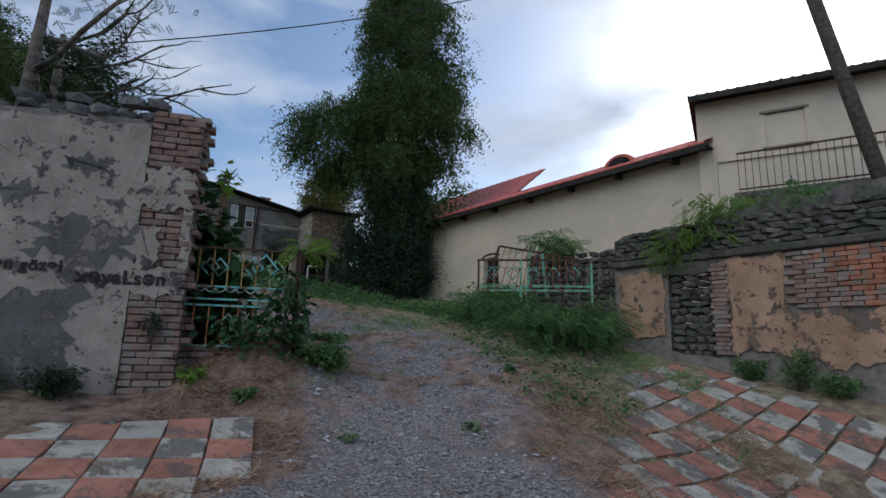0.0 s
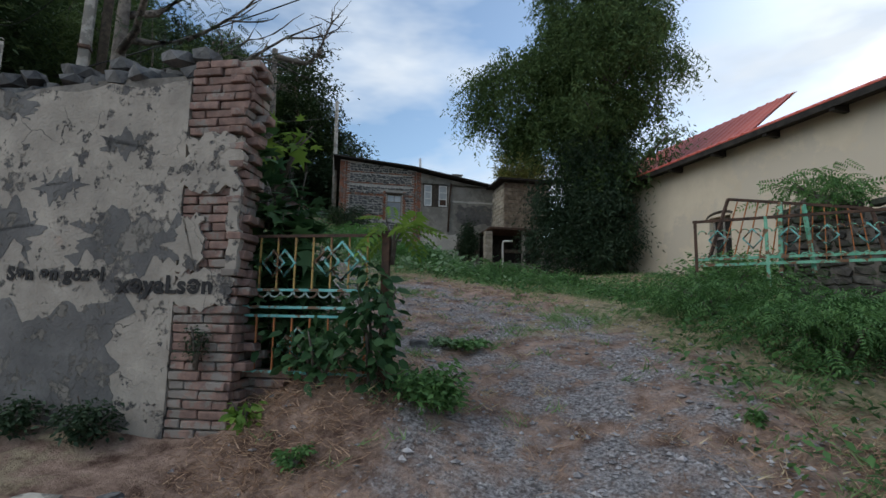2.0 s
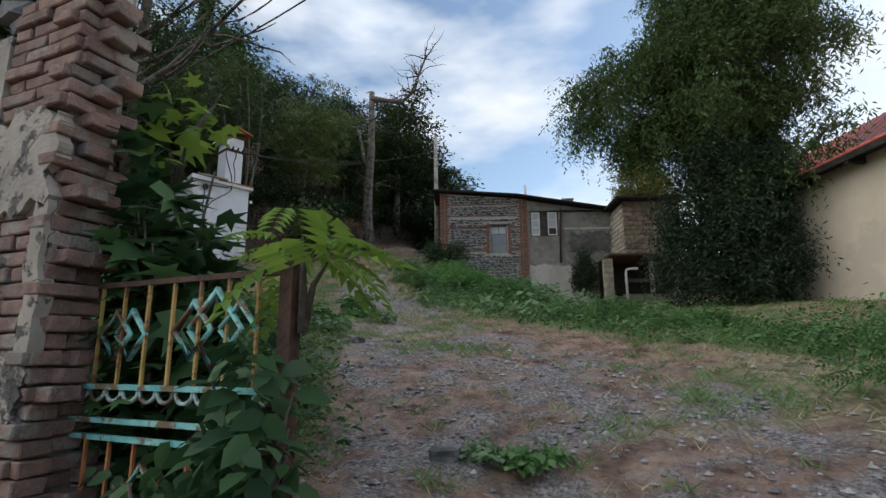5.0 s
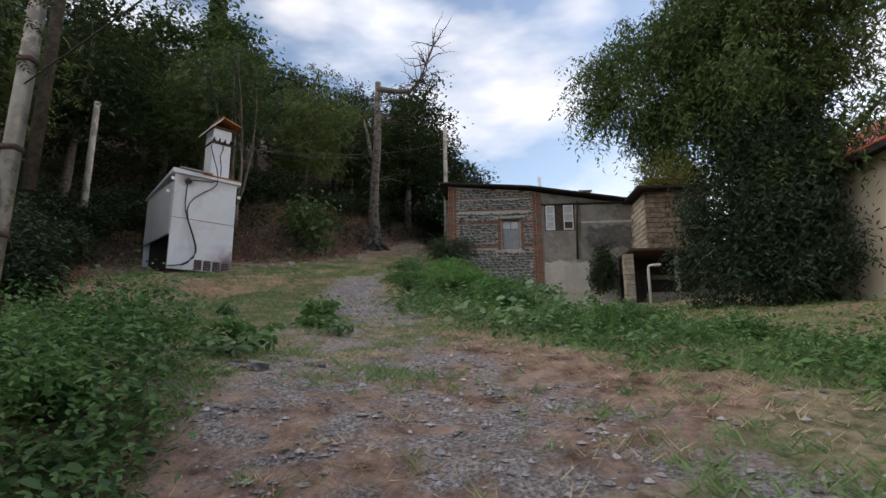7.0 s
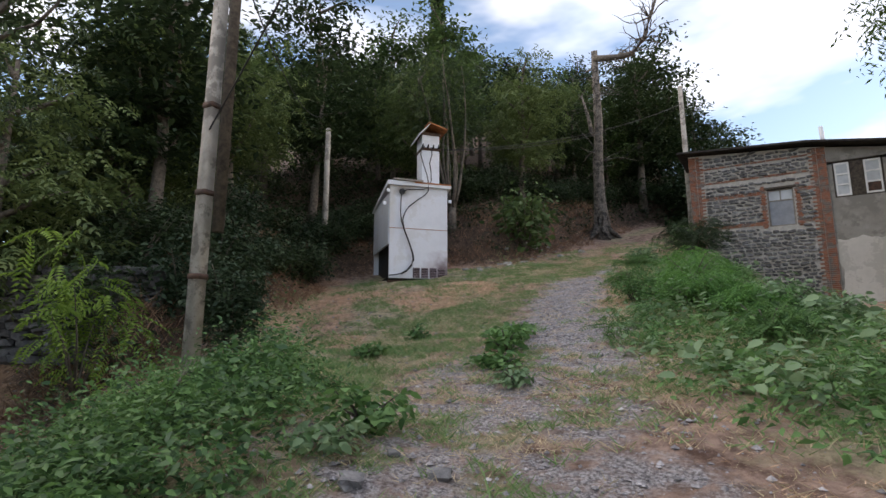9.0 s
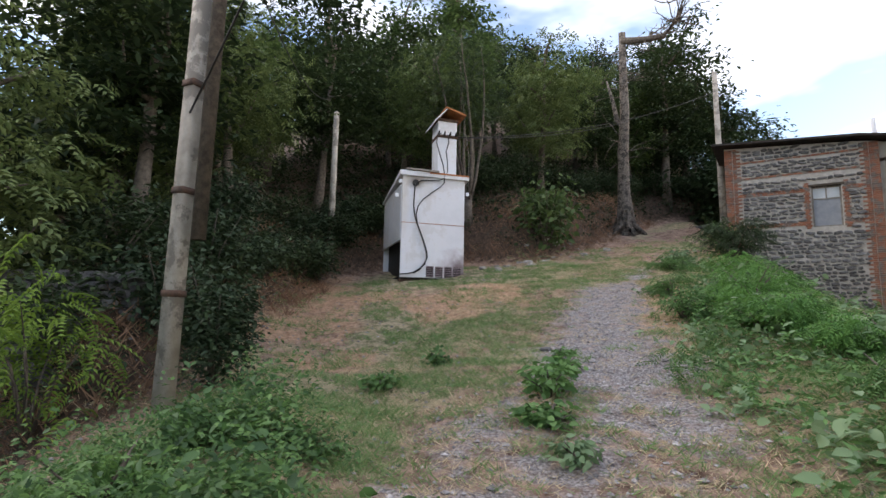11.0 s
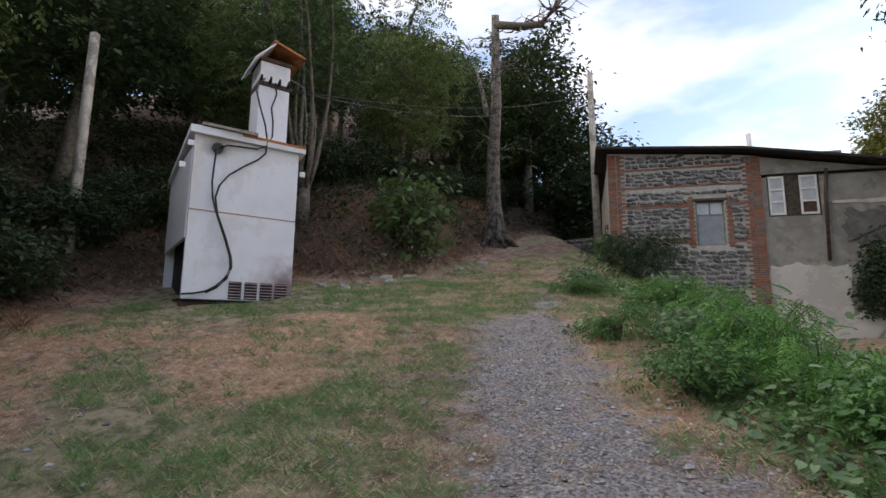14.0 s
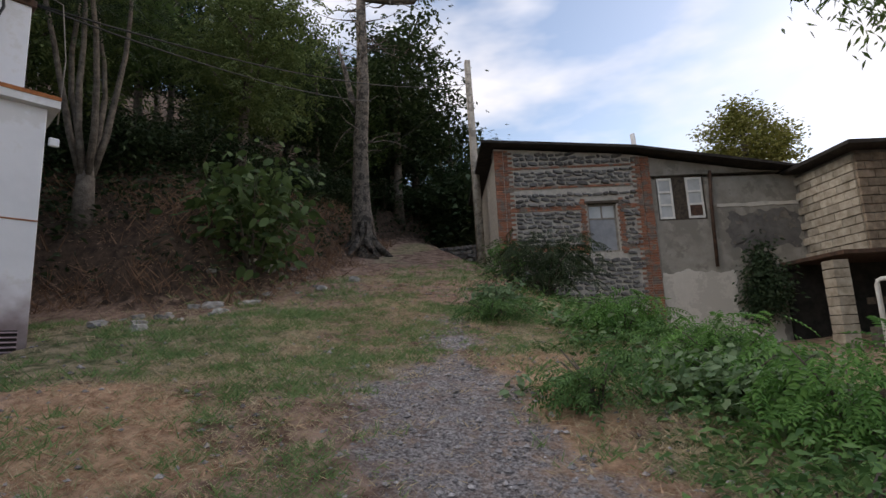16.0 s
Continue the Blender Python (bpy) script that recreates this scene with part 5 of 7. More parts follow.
def trunk_and_limbs(t, tall, r, rng, mat, limbs, first=0.3, spread=0.9, limb_len=0.27, lean=(0, 0)):
    tp = [(lean[0] * (k / 6) + rng.uniform(-0.03, 0.03) * tall * 0.2, lean[1] * (k / 6) + rng.uniform(-0.03, 0.03) * tall * 0.2, tall * k / 6) for k in range(7)]
    tp[0] = (0, 0, -0.3)
    part("trunk", tube(bmesh.new(), tp, [r * (1.25 if k == 0 else 1 - 0.8 * k / 6) for k in range(7)], 9, 0.08), mat, t)
    tips = []
    for i in range(limbs):
        k = first + (0.95 - first) * i / max(1, limbs - 1)
        z = tall * k
        j = min(int(k * 6), 5)
        base = Vector(tp[j]).lerp(Vector(tp[j + 1]), k * 6 - j)
        a = i * 2.4 + rng.uniform(-0.4, 0.4)
        pts = limb_points(base, (math.cos(a) * spread, math.sin(a) * spread, 0.5), tall * limb_len * (1.15 - 0.6 * k) * rng.uniform(0.8, 1.2), rng)
        part("limb", tube(bmesh.new(), pts, [r * 0.42 * (1 - 0.85 * q / 6) for q in range(7)], 5), mat, t)
        tips += [pts[3], pts[4], pts[5], pts[6]]
    return tips


def build_tree(name, x, y, z, tall, r, label, leaf_mat, shape, centres, spread, per, size, seed, limbs=8, bark=None, droop=0.3, lean=(0, 0), first=0.3, category="tree", up=0.6):
    """centres: middles of leaf clusters in the tree's own space."""
    rng, nrng = random.Random(seed), np.random.default_rng(seed)
    t = thing(name, pose(x, y, z), label, category)
    tips = trunk_and_limbs(t, tall, r, rng, bark or M_BARK, limbs, first, lean=lean)
    pos = clustered(nrng, np.concatenate([np.asarray(centres, float), np.array([tuple(v) for v in tips])]), spread, per)
    pos = pos[pos[:, 2] > 0.1]
    foliage("crown", pos, size * nrng.uniform(0.7, 1.3, len(pos)), leaf_mat, shape, nrng, t, up, droop)
    return t


nr = np.random.default_rng(8)
# great drooping tree in the yard
crown = np.concatenate([
    in_ellipsoid(nr, 120, (-0.2, 0, 8.4), (1.75, 1.6, 2.4), 0.35),
    in_ellipsoid(nr, 140, (0.1, 0, 5.9), (2.0, 1.75, 2.0), 0.3),
    in_ellipsoid(nr, 70, (-2.2, -0.2, 5.2), (1.7, 1.3, 1.35), 0.35),
    in_ellipsoid(nr, 34, (-1.2, -0.1, 4.3), (1.1, 1.0, 0.9), 0.3),
    in_ellipsoid(nr, 50, (-0.15, 0.0, 3.4), (0.95, 0.85, 1.7), 0.2),
    in_ellipsoid(nr, 46, (-0.4, 0, 10.6), (1.1, 1.05, 1.8), 0.35)])
WILLOW = (np.array([(0, 0, 0), (0.4, 0.13, 0.03), (1, 0, -0.1), (0.4, -0.13, 0.03)], float), [(0, 1, 2), (0, 2, 3)])


def strands(g, tips, per, leaves, length, spread):
    """Leaves along sprays that arch out and hang from bough ends."""
    c = np.repeat(np.asarray(tips, float), per, axis=0)
    c = c + g.normal(0, 1, c.shape) * spread
    out = g.normal(0, 0.22, (len(c), 2)) + c[:, :2] * 0.06
    drop = g.uniform(0.35, 1.0, len(c)) * length
    k = np.tile(np.linspace(0, 1, leaves), len(c))
    p = np.repeat(c, leaves, axis=0)
    o, d = np.repeat(out, leaves, axis=0), np.repeat(drop, leaves)
    p = p + np.stack([o[:, 0] * k, o[:, 1] * k, 0.12 * k - d * k ** 1.8], 1)
    return p + g.normal(0, 0.035, p.shape)


big_tree = thing("weeping_tree", pose(-2.3, 22.0, height(-2.3, 22.0)) @ Matrix.Scale(1.38, 4), "tall dark green drooping tree with dense narrow leaves", "tree")
tips_w = trunk_and_limbs(big_tree, 11.0, 0.26, random.Random(8), M_BARK, 16, 0.2, limb_len=0.22)
crown = np.concatenate([crown, np.array([tuple(v) for v in tips_w])])
p = strands(nr, crown, 30, 11, 0.85, (0.19, 0.19, 0.17))
p = p[p[:, 2] > 0.3]
foliage("crown", p, 0.125 * nr.uniform(0.7, 1.3, len(p)), M_LEAF_WEEPING, WILLOW, nr, big_tree, 0.35, 0.9)
thicket = thing("ivy_thicket", pose(-2.55, 21.7, height(-2.55, 21.7)) @ Matrix.Scale(1.38, 4), "dense dark thicket at the foot of the tall tree", "bush")
pts = np.concatenate([in_ellipsoid(nr, 70, (0, 0, 1.3), (0.95, 0.85, 1.2), 0.1), in_ellipsoid(nr, 70, (0.05, 0, 3.0), (0.95, 0.85, 1.5), 0.1), in_ellipsoid(nr, 40, (-1.15, 0.1, 1.6), (0.75, 0.7, 1.7), 0.1)])
p = strands(nr, pts, 24, 9, 0.7, 0.18)
foliage("leaves", p[p[:, 2] > 0], 0.125, M_LEAF_DARK, WILLOW, nr, thicket, 0.35, 0.8)
part("stem", tube(bmesh.new(), [(0, 0, -0.2), (0.1, 0, 2.0), (0.2, 0, 3.4)], [0.12, 0.08, 0.04], 7), M_BARK, thicket)

# dead trunk with a bare crooked bough
rng_d = random.Random(4)
dead = thing("dead_tree", pose(-19.6, 22.9, height(-19.6, 22.9)), "tall dead grey trunk with bare crooked boughs", "tree")
part("trunk", tube(bmesh.new(), [(0.1, 0, -0.4), (0.0, 0, 0.4), (-0.12, 0.02, 2.0), (-0.06, 0, 3.6), (0.1, 0, 5.4), (0.02, 0.05, 9.0)], [0.48, 0.33, 0.25, 0.21, 0.17, 0.13], 16, 0.24), M_BARK_GREY, dead)
for i in range(7):
    a = 0.9 * i + 0.3
    part("root", tube(bmesh.new(), [(0.2 * math.cos(a), 0.2 * math.sin(a), 1.0), (0.36 * math.cos(a), 0.36 * math.sin(a), 0.35), (0.95 * math.cos(a + 0.15), 0.95 * math.sin(a + 0.15), -0.2)], [0.10, 0.14, 0.07], 7, 0.15), M_BARK_GREY, dead)
bm = bmesh.new()
tube(bm, [(0, 0, 4.4), (-0.5, 0.1, 5.2), (-0.75, 0.1, 6.2), (-1.0, 0, 7.2)], [0.14, 0.11, 0.08, 0.04], 7)
part("bough", bm, M_BARK_GREY, dead)
bm = bmesh.new()
main = [(0.05, 0, 8.6), (0.9, 0.5, 8.35), (1.5, 0.9, 8.3), (1.9, 1.2, 8.8), (2.2, 1.4, 9.8), (2.5, 1.6, 10.8), (2.5, 1.7, 11.6)]
tube(bm, main, [0.16, 0.14, 0.13, 0.1, 0.07, 0.05, 0.02], 7)
part("bough", bm, M_BARK, dead, "dark crooked bough")
bm = bmesh.new()
for i in range(38):
    b = Vector(main[rng_d.choice([1, 2, 3, 3, 4, 4, 5])])
    twig = limb_points(b, (rng_d.uniform(-0.9, 1), rng_d.uniform(-0.9, 0.9), rng_d.uniform(-0.35, 1)), rng_d.uniform(0.7, 2.0), rng_d, 6, 0.45, 0.05)
    tube(bm, twig, [0.04, 0.034, 0.028, 0.022, 0.016, 0.012, 0.006], 4)
    tube(bm, limb_points(twig[3], (rng_d.uniform(-1, 1), rng_d.uniform(-1, 1), rng_d.uniform(-0.2, 1)), rng_d.uniform(0.4, 1.0), rng_d, 4, 0.35, 0.05), [0.018, 0.015, 0.012, 0.009, 0.005], 4)
for i in range(40):
    z0 = rng_d.uniform(3.0, 8.4)
    tube(bm, limb_points((0, 0, z0), (rng_d.uniform(-1, 1), rng_d.uniform(-1, 1), 0.2), rng_d.uniform(0.6, 1.8), rng_d, 5, 0.35, -0.05), [0.03, 0.024, 0.018, 0.014, 0.01, 0.005], 4)
part("fine_branching", bm, M_BARK_GREY, dead)

# bare tree behind the plastered wall
bare = thing("bare_tree", pose(-5.6, 5.85, height(-5.6, 5.85)), "thin half-bare tree behind the plastered wall", "tree")
rng_b = random.Random(14)
bm = bmesh.new()
tips_b = []
for i in range(6):
    pts_b = limb_points((0, 0, 2.4 + 0.25 * i), (0.85, rng_b.uniform(-0.1, 0.9), 0.3), rng_b.uniform(1.6, 3.0), rng_b, 6, 0.3, 0.12)
    tube(bm, pts_b, [0.05, 0.04, 0.032, 0.025, 0.018, 0.012, 0.006], 5)
    tips_b += pts_b[2:5]
    for q in range(3):
        tube(bm, limb_points(pts_b[3 + q], (1, rng_b.uniform(-1, 1), rng_b.uniform(-0.3, 0.8)), 0.8, rng_b, 5, 0.35, 0.05), [0.014, 0.012, 0.01, 0.008, 0.006, 0.003], 4)
part("bough", bm, M_BARK_GREY, bare)
part("trunk", tube(bmesh.new(), [(0, 0, -0.3), (0.05, 0, 2.0), (0.1, 0, 4.4)], [0.12, 0.09, 0.05], 8), M_BARK, bare)
pb = clustered(nr, [tuple(v) for v in tips_b], (0.22, 0.22, 0.18), 22)
foliage("leaves", pb, 0.16, M_LEAF_FOREST, FEATHER, nr, bare, 0.5, 0.4)


# wooded hillside: a few kinds of tree, repeated
def forest_kind(seed, tall, wide, mat, label, n=80, per=30, size=0.31, shape=LEAF):
    g = np.random.default_rng(seed)
    c = np.concatenate([in_ellipsoid(g, n, (0, 0, tall * 0.66), (wide, wide, tall * 0.36), 0.25), in_ellipsoid(g, n // 3, (g.uniform(-1, 1), g.uniform(-1, 1), tall * 0.42), (wide * 0.8, wide * 0.8, tall * 0.16), 0.3)])
    return build_tree("forest_tree", 0, 0, -60, tall, 0.14 + tall * 0.008, label, mat, shape, c, (0.55, 0.55, 0.14), per, size, seed, 7, droop=0.3, first=0.35, up=0.82)


kinds = [forest_kind(31, 8.5, 2.8, M_LEAF_FOREST, "dark green broadleaf tree on the wooded slope"),
         forest_kind(32, 10.0, 3.0, M_LEAF_FOREST, "dark green broadleaf tree on the wooded slope"),
         forest_kind(33, 7.0, 2.8, M_LEAF_FOREST, "dark green broadleaf tree on the wooded slope"),
         forest_kind(34, 5.0, 2.2, M_LEAF_DARK, "low dark tree on the wooded slope"),
         forest_kind(35, 9.0, 2.2, M_LEAF_TREE, "lighter green tree on the wooded slope"),
         forest_kind(36, 7.5, 2.1, M_LEAF_ROBINIA, "feathery green tree on the wooded slope", 50, 17, 0.46, FEATHER_LIGHT),
         forest_kind(37, 8.0, 2.2, M_LEAF_FOREST, "dark green tree at the edge of the wood", 80, 40, 0.26)]
for k in kinds:
    tagged(k, group="trees of the wooded slope")
rng_f = random.Random(77)
placed, used = [], set()
tries = 0
while len(placed) < 104 and tries < 9000:
    tries += 1
    x, y = rng_f.uniform(-50, -4), rng_f.uniform(-1, 66)
    d = float(up_hill(x, y))
    if d < 1.6 or d > 22 or (d > 10 and rng_f.random() < 0.5):
        continue
    gap = 1.9 + 0.06 * d
    if any((x - a) ** 2 + (y - b) ** 2 < gap * gap for a, b in placed):
        continue
    if math.hypot(x + 17.3, y - 12.8) < 2.9 or math.hypot(x + 19.6, y - 22.9) < 1.7 or math.hypot(x + 8.6, y - 7.4) < 1.5 or within(np.array(x), np.array(y), [(-16, 22.5), (-8, 28.5), (-11, 34.5), (-19.5, 29.5)]):
        continue
    placed.append((x, y))
    i = rng_f.randrange(5) if d > 6 else rng_f.choice([5, 5, 6, 5, 4])
    s = rng_f.uniform(0.72, 1.02) * (0.9 if d < 6 else 1.0)
    m = pose(x, y, height(x, y) - 0.15, rng_f.uniform(-4, 4), rng_f.uniform(-4, 4), rng_f.uniform(0, 360)) @ Matrix.Scale(s, 4)
    if i not in used:
        used.add(i)
        kinds[i].matrix_basis = m
    else:
        copy_thing(kinds[i], m @ Matrix.Diagonal((*(1 / v for v in kinds[i].scale), 1)))
for x, y, i, sc in ((-11.5, 4.3, 5, 0.8), (-13.5, 6.2, 6, 0.85), (-16.0, 1.5, 1, 1.0), (-21, -2.5, 0, 1.1), (-26, -6, 1, 1.1), (-18.5, 5.0, 4, 0.9), (-33, -9, 2, 1.4), (-40, -16, 1, 1.3), (-14.0, 3.2, 3, 1.0), (-23, 2.5, 3, 1.2), (-30, 1, 3, 1.3), (-24, 29.5, 3, 0.9), (-23, 33.0, 0, 0.9), (-19.5, 36.5, 3, 1.0), (-22.9, 28.6, 6, 1.1), (-23.8, 31.0, 1, 0.95), (-21.4, 34.6, 0, 1.0), (-20.9, 31.0, 3, 1.15)):
    copy_thing(kinds[i], pose(x, y, height(x, y) - 0.15, 0, 0, 40 * i + x * 7) @ Matrix.Diagonal((*(sc / v for v in kinds[i].scale), 1)))


# ---- shrubs, weeds and grass ----
def bush(name, x, y, rx, ry, tall, mat, shape, n, size, label, seed, droop=0.3, up=0.6, lift=0.0, stems=6, category="bush", clumps=26):
    """A shrub: stems from one foot and leaves gathered in uneven clumps."""
    g, rg = np.random.default_rng(seed), random.Random(seed)
    t = thing(name, pose(x, y, height(x, y) + lift), label, category)
    for i in range(stems):
        a = rg.uniform(0, 6.28)
        e = (rx * 0.7 * math.cos(a), ry * 0.7 * math.sin(a), tall * rg.uniform(0.5, 0.95))
        part("stem", tube(bmesh.new(), [(0, 0, -0.05), (e[0] * 0.35, e[1] * 0.35, e[2] * 0.55), e], [0.018 + 0.006 * tall, 0.012, 0.005], 5), M_BARK, t)
    c = in_ellipsoid(g, clumps, (0, 0, tall * 0.5), (rx * 0.85, ry * 0.85, tall * 0.42), 0.15)
    pos = clustered(g, c, (rx * 0.2, ry * 0.2, tall * 0.12), max(1, n // clumps))
    pos[:, 2] = np.abs(pos[:, 2])
    foliage("leaves", pos, size * g.uniform(0.6, 1.25, len(pos)), mat, shape, g, t, up, droop, out=np.stack([pos[:, 0] / rx, pos[:, 1] / ry, np.zeros(len(pos))], 1) * 0.6)
    return t


# fig and climbers growing through the gate
bush("fig_shrub", -3.16, 5.86, 0.36, 0.22, 1.95, M_LEAF_SHADE, FIG, 640, 0.20, "dark green lobed fig shrub behind the brick pier", 41, 0.25, 0.75, stems=7, clumps=40)
bush("fig_shrub", -3.05, 5.95, 0.42, 0.24, 1.15, M_LEAF_SHADE, FIG, 190, 0.20, "dark green lobed fig shrub behind the iron gate", 48, 0.25, 0.75, stems=5, clumps=30)
bush("fig_shoot", -3.16, 5.86, 0.36, 0.22, 0.5, M_LEAF_BRIGHT, FIG, 26, 0.17, "bright green young fig leaves at the top of the shrub", 49, 0.15, 0.85, lift=1.75, stems=3, clumps=13)
bush("climber", -2.55, 5.62, 0.46, 0.10, 0.50, M_LEAF_SHADE, BROAD, 210, 0.10, "broad-leaved climber growing through the gate", 42, 0.5, 0.6, stems=8)
bush("climber", -2.15, 5.74, 0.24, 0.18, 0.9, M_LEAF_SHADE, BROAD, 300, 0.105, "broad-leaved climber on the gate post", 43, 0.5, 0.6)
bush("ash_seedling", -2.08, 5.86, 0.16, 0.14, 0.42, M_LEAF_BRIGHT, FEATHER_BIG, 14, 0.30, "bright green feathery seedling above the gate post", 44, 0.1, 0.85, lift=0.95, stems=3, clumps=7)
bush("low_bush", -1.78, 5.98, 0.28, 0.24, 0.34, M_LEAF_WEED, LEAF, 1500, 0.06, "low rounded green bush at the gate post", 45)
bush("small_weed", -2.95, 5.35, 0.12, 0.12, 0.22, M_LEAF_BRIGHT, BROAD, 60, 0.09, "small bright green weed on dry ground", 46, clumps=10, stems=3)
bush("small_weed", -2.3, 5.15, 0.11, 0.11, 0.15, M_LEAF_WEED, LEAF, 260, 0.05, "small green tuft on dry ground", 47, clumps=10, stems=3)
# dark herbs at the foot of the plastered wall
for i, (x, y, r, h) in enumerate(((-3.95, 4.92, 0.24, 0.34), (-4.5, 4.75, 0.2, 0.28), (-5.2, 4.55, 0.26, 0.32), (-6.0, 4.3, 0.25, 0.3))):
    bush("wall_herb", x, y, r, 0.16, h, M_LEAF_DARK, LEAF, 900, 0.05, "dark green herb at the foot of the plastered wall", 50 + i, stems=4)
bush("dry_herb", -3.33, 5.25, 0.12, 0.1, 0.28, M_LEAF_DARK, LEAF, 260, 0.035, "dry dark herb growing from the pier", 56, lift=0.55, stems=4)
# large feathery bush by the right-hand pavement
bush("feathery_bush", 1.15, 8.1, 0.95, 0.8, 0.72, M_LEAF_WEED, FEATHER_FINE, 900, 0.26, "wide feathery green bush beside the tiled pavement", 60, 0.3, 0.7, clumps=40)
bush("feathery_bush", 0.3, 9.0, 0.8, 0.8, 0.6, M_LEAF_WEED, FEATHER_FINE, 560, 0.24, "feathery green weeds before the leaning gate", 61, 0.3, 0.7, clumps=36)
bush("feathery_bush", 1.9, 9.0, 0.7, 0.7, 0.75, M_LEAF_WEED, FEATHER_FINE, 480, 0.26, "feathery green weeds before the leaning gate", 62, 0.3, 0.7, clumps=30)
bush("feathery_bush", 2.35, 9.35, 0.35, 0.35, 0.95, M_LEAF_BRIGHT, FEATHER_FINE, 70, 0.34, "bright feathery shoots at the end of the old wall", 63, 0.3, 0.7, clumps=14)
bush("yard_bush", 0.6, 11.4, 1.2, 0.9, 0.7, M_LEAF_WEED, LEAF, 2600, 0.08, "low green bushes in the yard", 64, clumps=40)
bush("yard_bush", 1.2, 14.5, 1.2, 0.9, 0.8, M_LEAF_WEED, LEAF, 2600, 0.08, "low green bushes in the yard", 65, clumps=40)
# growth on top of the right-hand wall and stub
rp = right_frame @ Vector((2.0, 0.35, 0))
bush("wall_top_shrub", rp.x, rp.y, 0.85, 0.6, 1.0, M_LEAF_BRIGHT, FEATHER_FINE, 420, 0.36, "bright green shrub hanging over the old wall", 70, 0.7, 0.6, lift=3.72 - height(rp.x, rp.y) - 0.35, clumps=30)
rp = right_frame @ Vector((1.25, 0.25, 0))
bush("wall_top_shrub", rp.x, rp.y, 0.6, 0.5, 0.8, M_LEAF_BRIGHT, FEATHER_FINE, 300, 0.32, "bright green shrub hanging over the old wall", 71, 0.8, 0.6, lift=3.45 - height(rp.x, rp.y) - 0.3, clumps=26)
rp = right_frame @ Vector((3.0, 0.5, 0))
bush("wall_top_shrub", rp.x, rp.y, 0.5, 0.5, 0.7, M_LEAF_WEED, FEATHER_FINE, 220, 0.3, "green shrub on top of the old wall", 72, 0.6, 0.6, lift=3.95 - height(rp.x, rp.y) - 0.2, clumps=22)
bush("stub_shrub", 1.75, 11.0, 0.75, 0.4, 0.65, M_LEAF_WEED, FEATHER_FINE, 230, 0.34, "green shrub on the ruined wall stub", 73, 0.4, 0.6, lift=3.72 - height(1.75, 11.0) - 0.1, clumps=20)
for i, sx in enumerate((2.3, 2.9, 3.35, 4.2, 4.8)):
    rp = right_frame @ Vector((sx, -0.28, 0))
    bush("wall_foot_weed", rp.x, rp.y, 0.3, 0.22, (0.32, 0.62, 0.3, 0.3, 0.4)[i], M_LEAF_WEED, LEAF, 900, 0.055, "green weeds at the foot of the old brick wall", 80 + i, stems=4)
# shrubs about the stone house and the slope
hm = house.matrix_basis
ip = hm @ Vector((6.65, -0.25, 0))
bush("ivy_bush", ip.x, ip.y, 0.62, 0.42, 2.1, M_LEAF_DARK, LEAF, 3600, 0.12, "dark ivy-like bush growing on the cement wall", 90, 0.5, 0.4, lift=4.85 - height(ip.x, ip.y), clumps=40)
bush("house_shrub", -12.9, 20.7, 1.2, 0.9, 1.2, M_LEAF_FOREST, FEATHER_FINE, 620, 0.34, "dark green shrub below the stone house", 91, 0.4, 0.6, clumps=40)
bush("house_shrub", -14.3, 21.9, 0.6, 0.5, 0.8, M_LEAF_WEED, LEAF, 1400, 0.09, "green shrub at the corner of the stone house", 92)
bush("sapling", -16.9, 17.2, 1.2, 1.1, 2.3, M_LEAF_TREE, BROAD, 800, 0.22, "young broad-leaved sapling on the bank", 93, 0.5, 0.6, stems=9, clumps=50, lift=0.0)
bush("dark_bush", -9.5, 7.75, 0.55, 0.5, 1.5, M_LEAF_DARK, LEAF, 3800, 0.09, "dark rounded bush on the bank by the pole", 94, clumps=40)
bush("young_tree_of_heaven", -9.6, 6.0, 0.8, 0.8, 2.0, M_LEAF_BRIGHT, FEATHER_FINE, 130, 0.5, "young feathery tree on the bank", 95, 0.4, 0.7, clumps=24)
BANK = [(-9.6, 6.6), (-13.7, 8.2), (-18.9, 10.6), (-20.3, 14.5), (-19.9, 17.4), (-21.6, 22.5), (-23.6, 27.0), (-22.0, 32.0)]
for i in range(54):
    q = random.Random(200 + i)
    f = i / 54 * (len(BANK) - 1)
    j = int(f)
    a, b = BANK[j], BANK[j + 1]
    x, y = a[0] + (b[0] - a[0]) * (f - j) + q.uniform(-1.4, 0.1), a[1] + (b[1] - a[1]) * (f - j) + q.uniform(-1.0, 0.5)
    if math.hypot(x + 17.2, y - 12.8) < 2.3 or float(up_hill(x, y)) < 0.3:
        continue
    bush("bank_bush", x, y, q.uniform(0.7, 1.3), q.uniform(0.6, 1.1), q.uniform(0.7, 1.7), q.choice([M_LEAF_DARK, M_LEAF_FOREST, M_LEAF_FOREST]), LEAF, 1500, 0.12, "dark undergrowth bush on the wooded bank", 300 + i, stems=4, clumps=30)


def scatter(n, x0, x1, y0, y1, keep, seed):
    g = np.random.default_rng(seed)
    x, y = g.uniform(x0, x1, n), g.uniform(y0, y1, n)
    ok = g.uniform(0, 1, n) < keep(x, y)
    x, y = x[ok], y[ok]
    return np.stack([x, y, rough_land(x, y)], 1), g


def stuff(ob, label, category):
    return tagged(ob, label, category, kind="stuff")


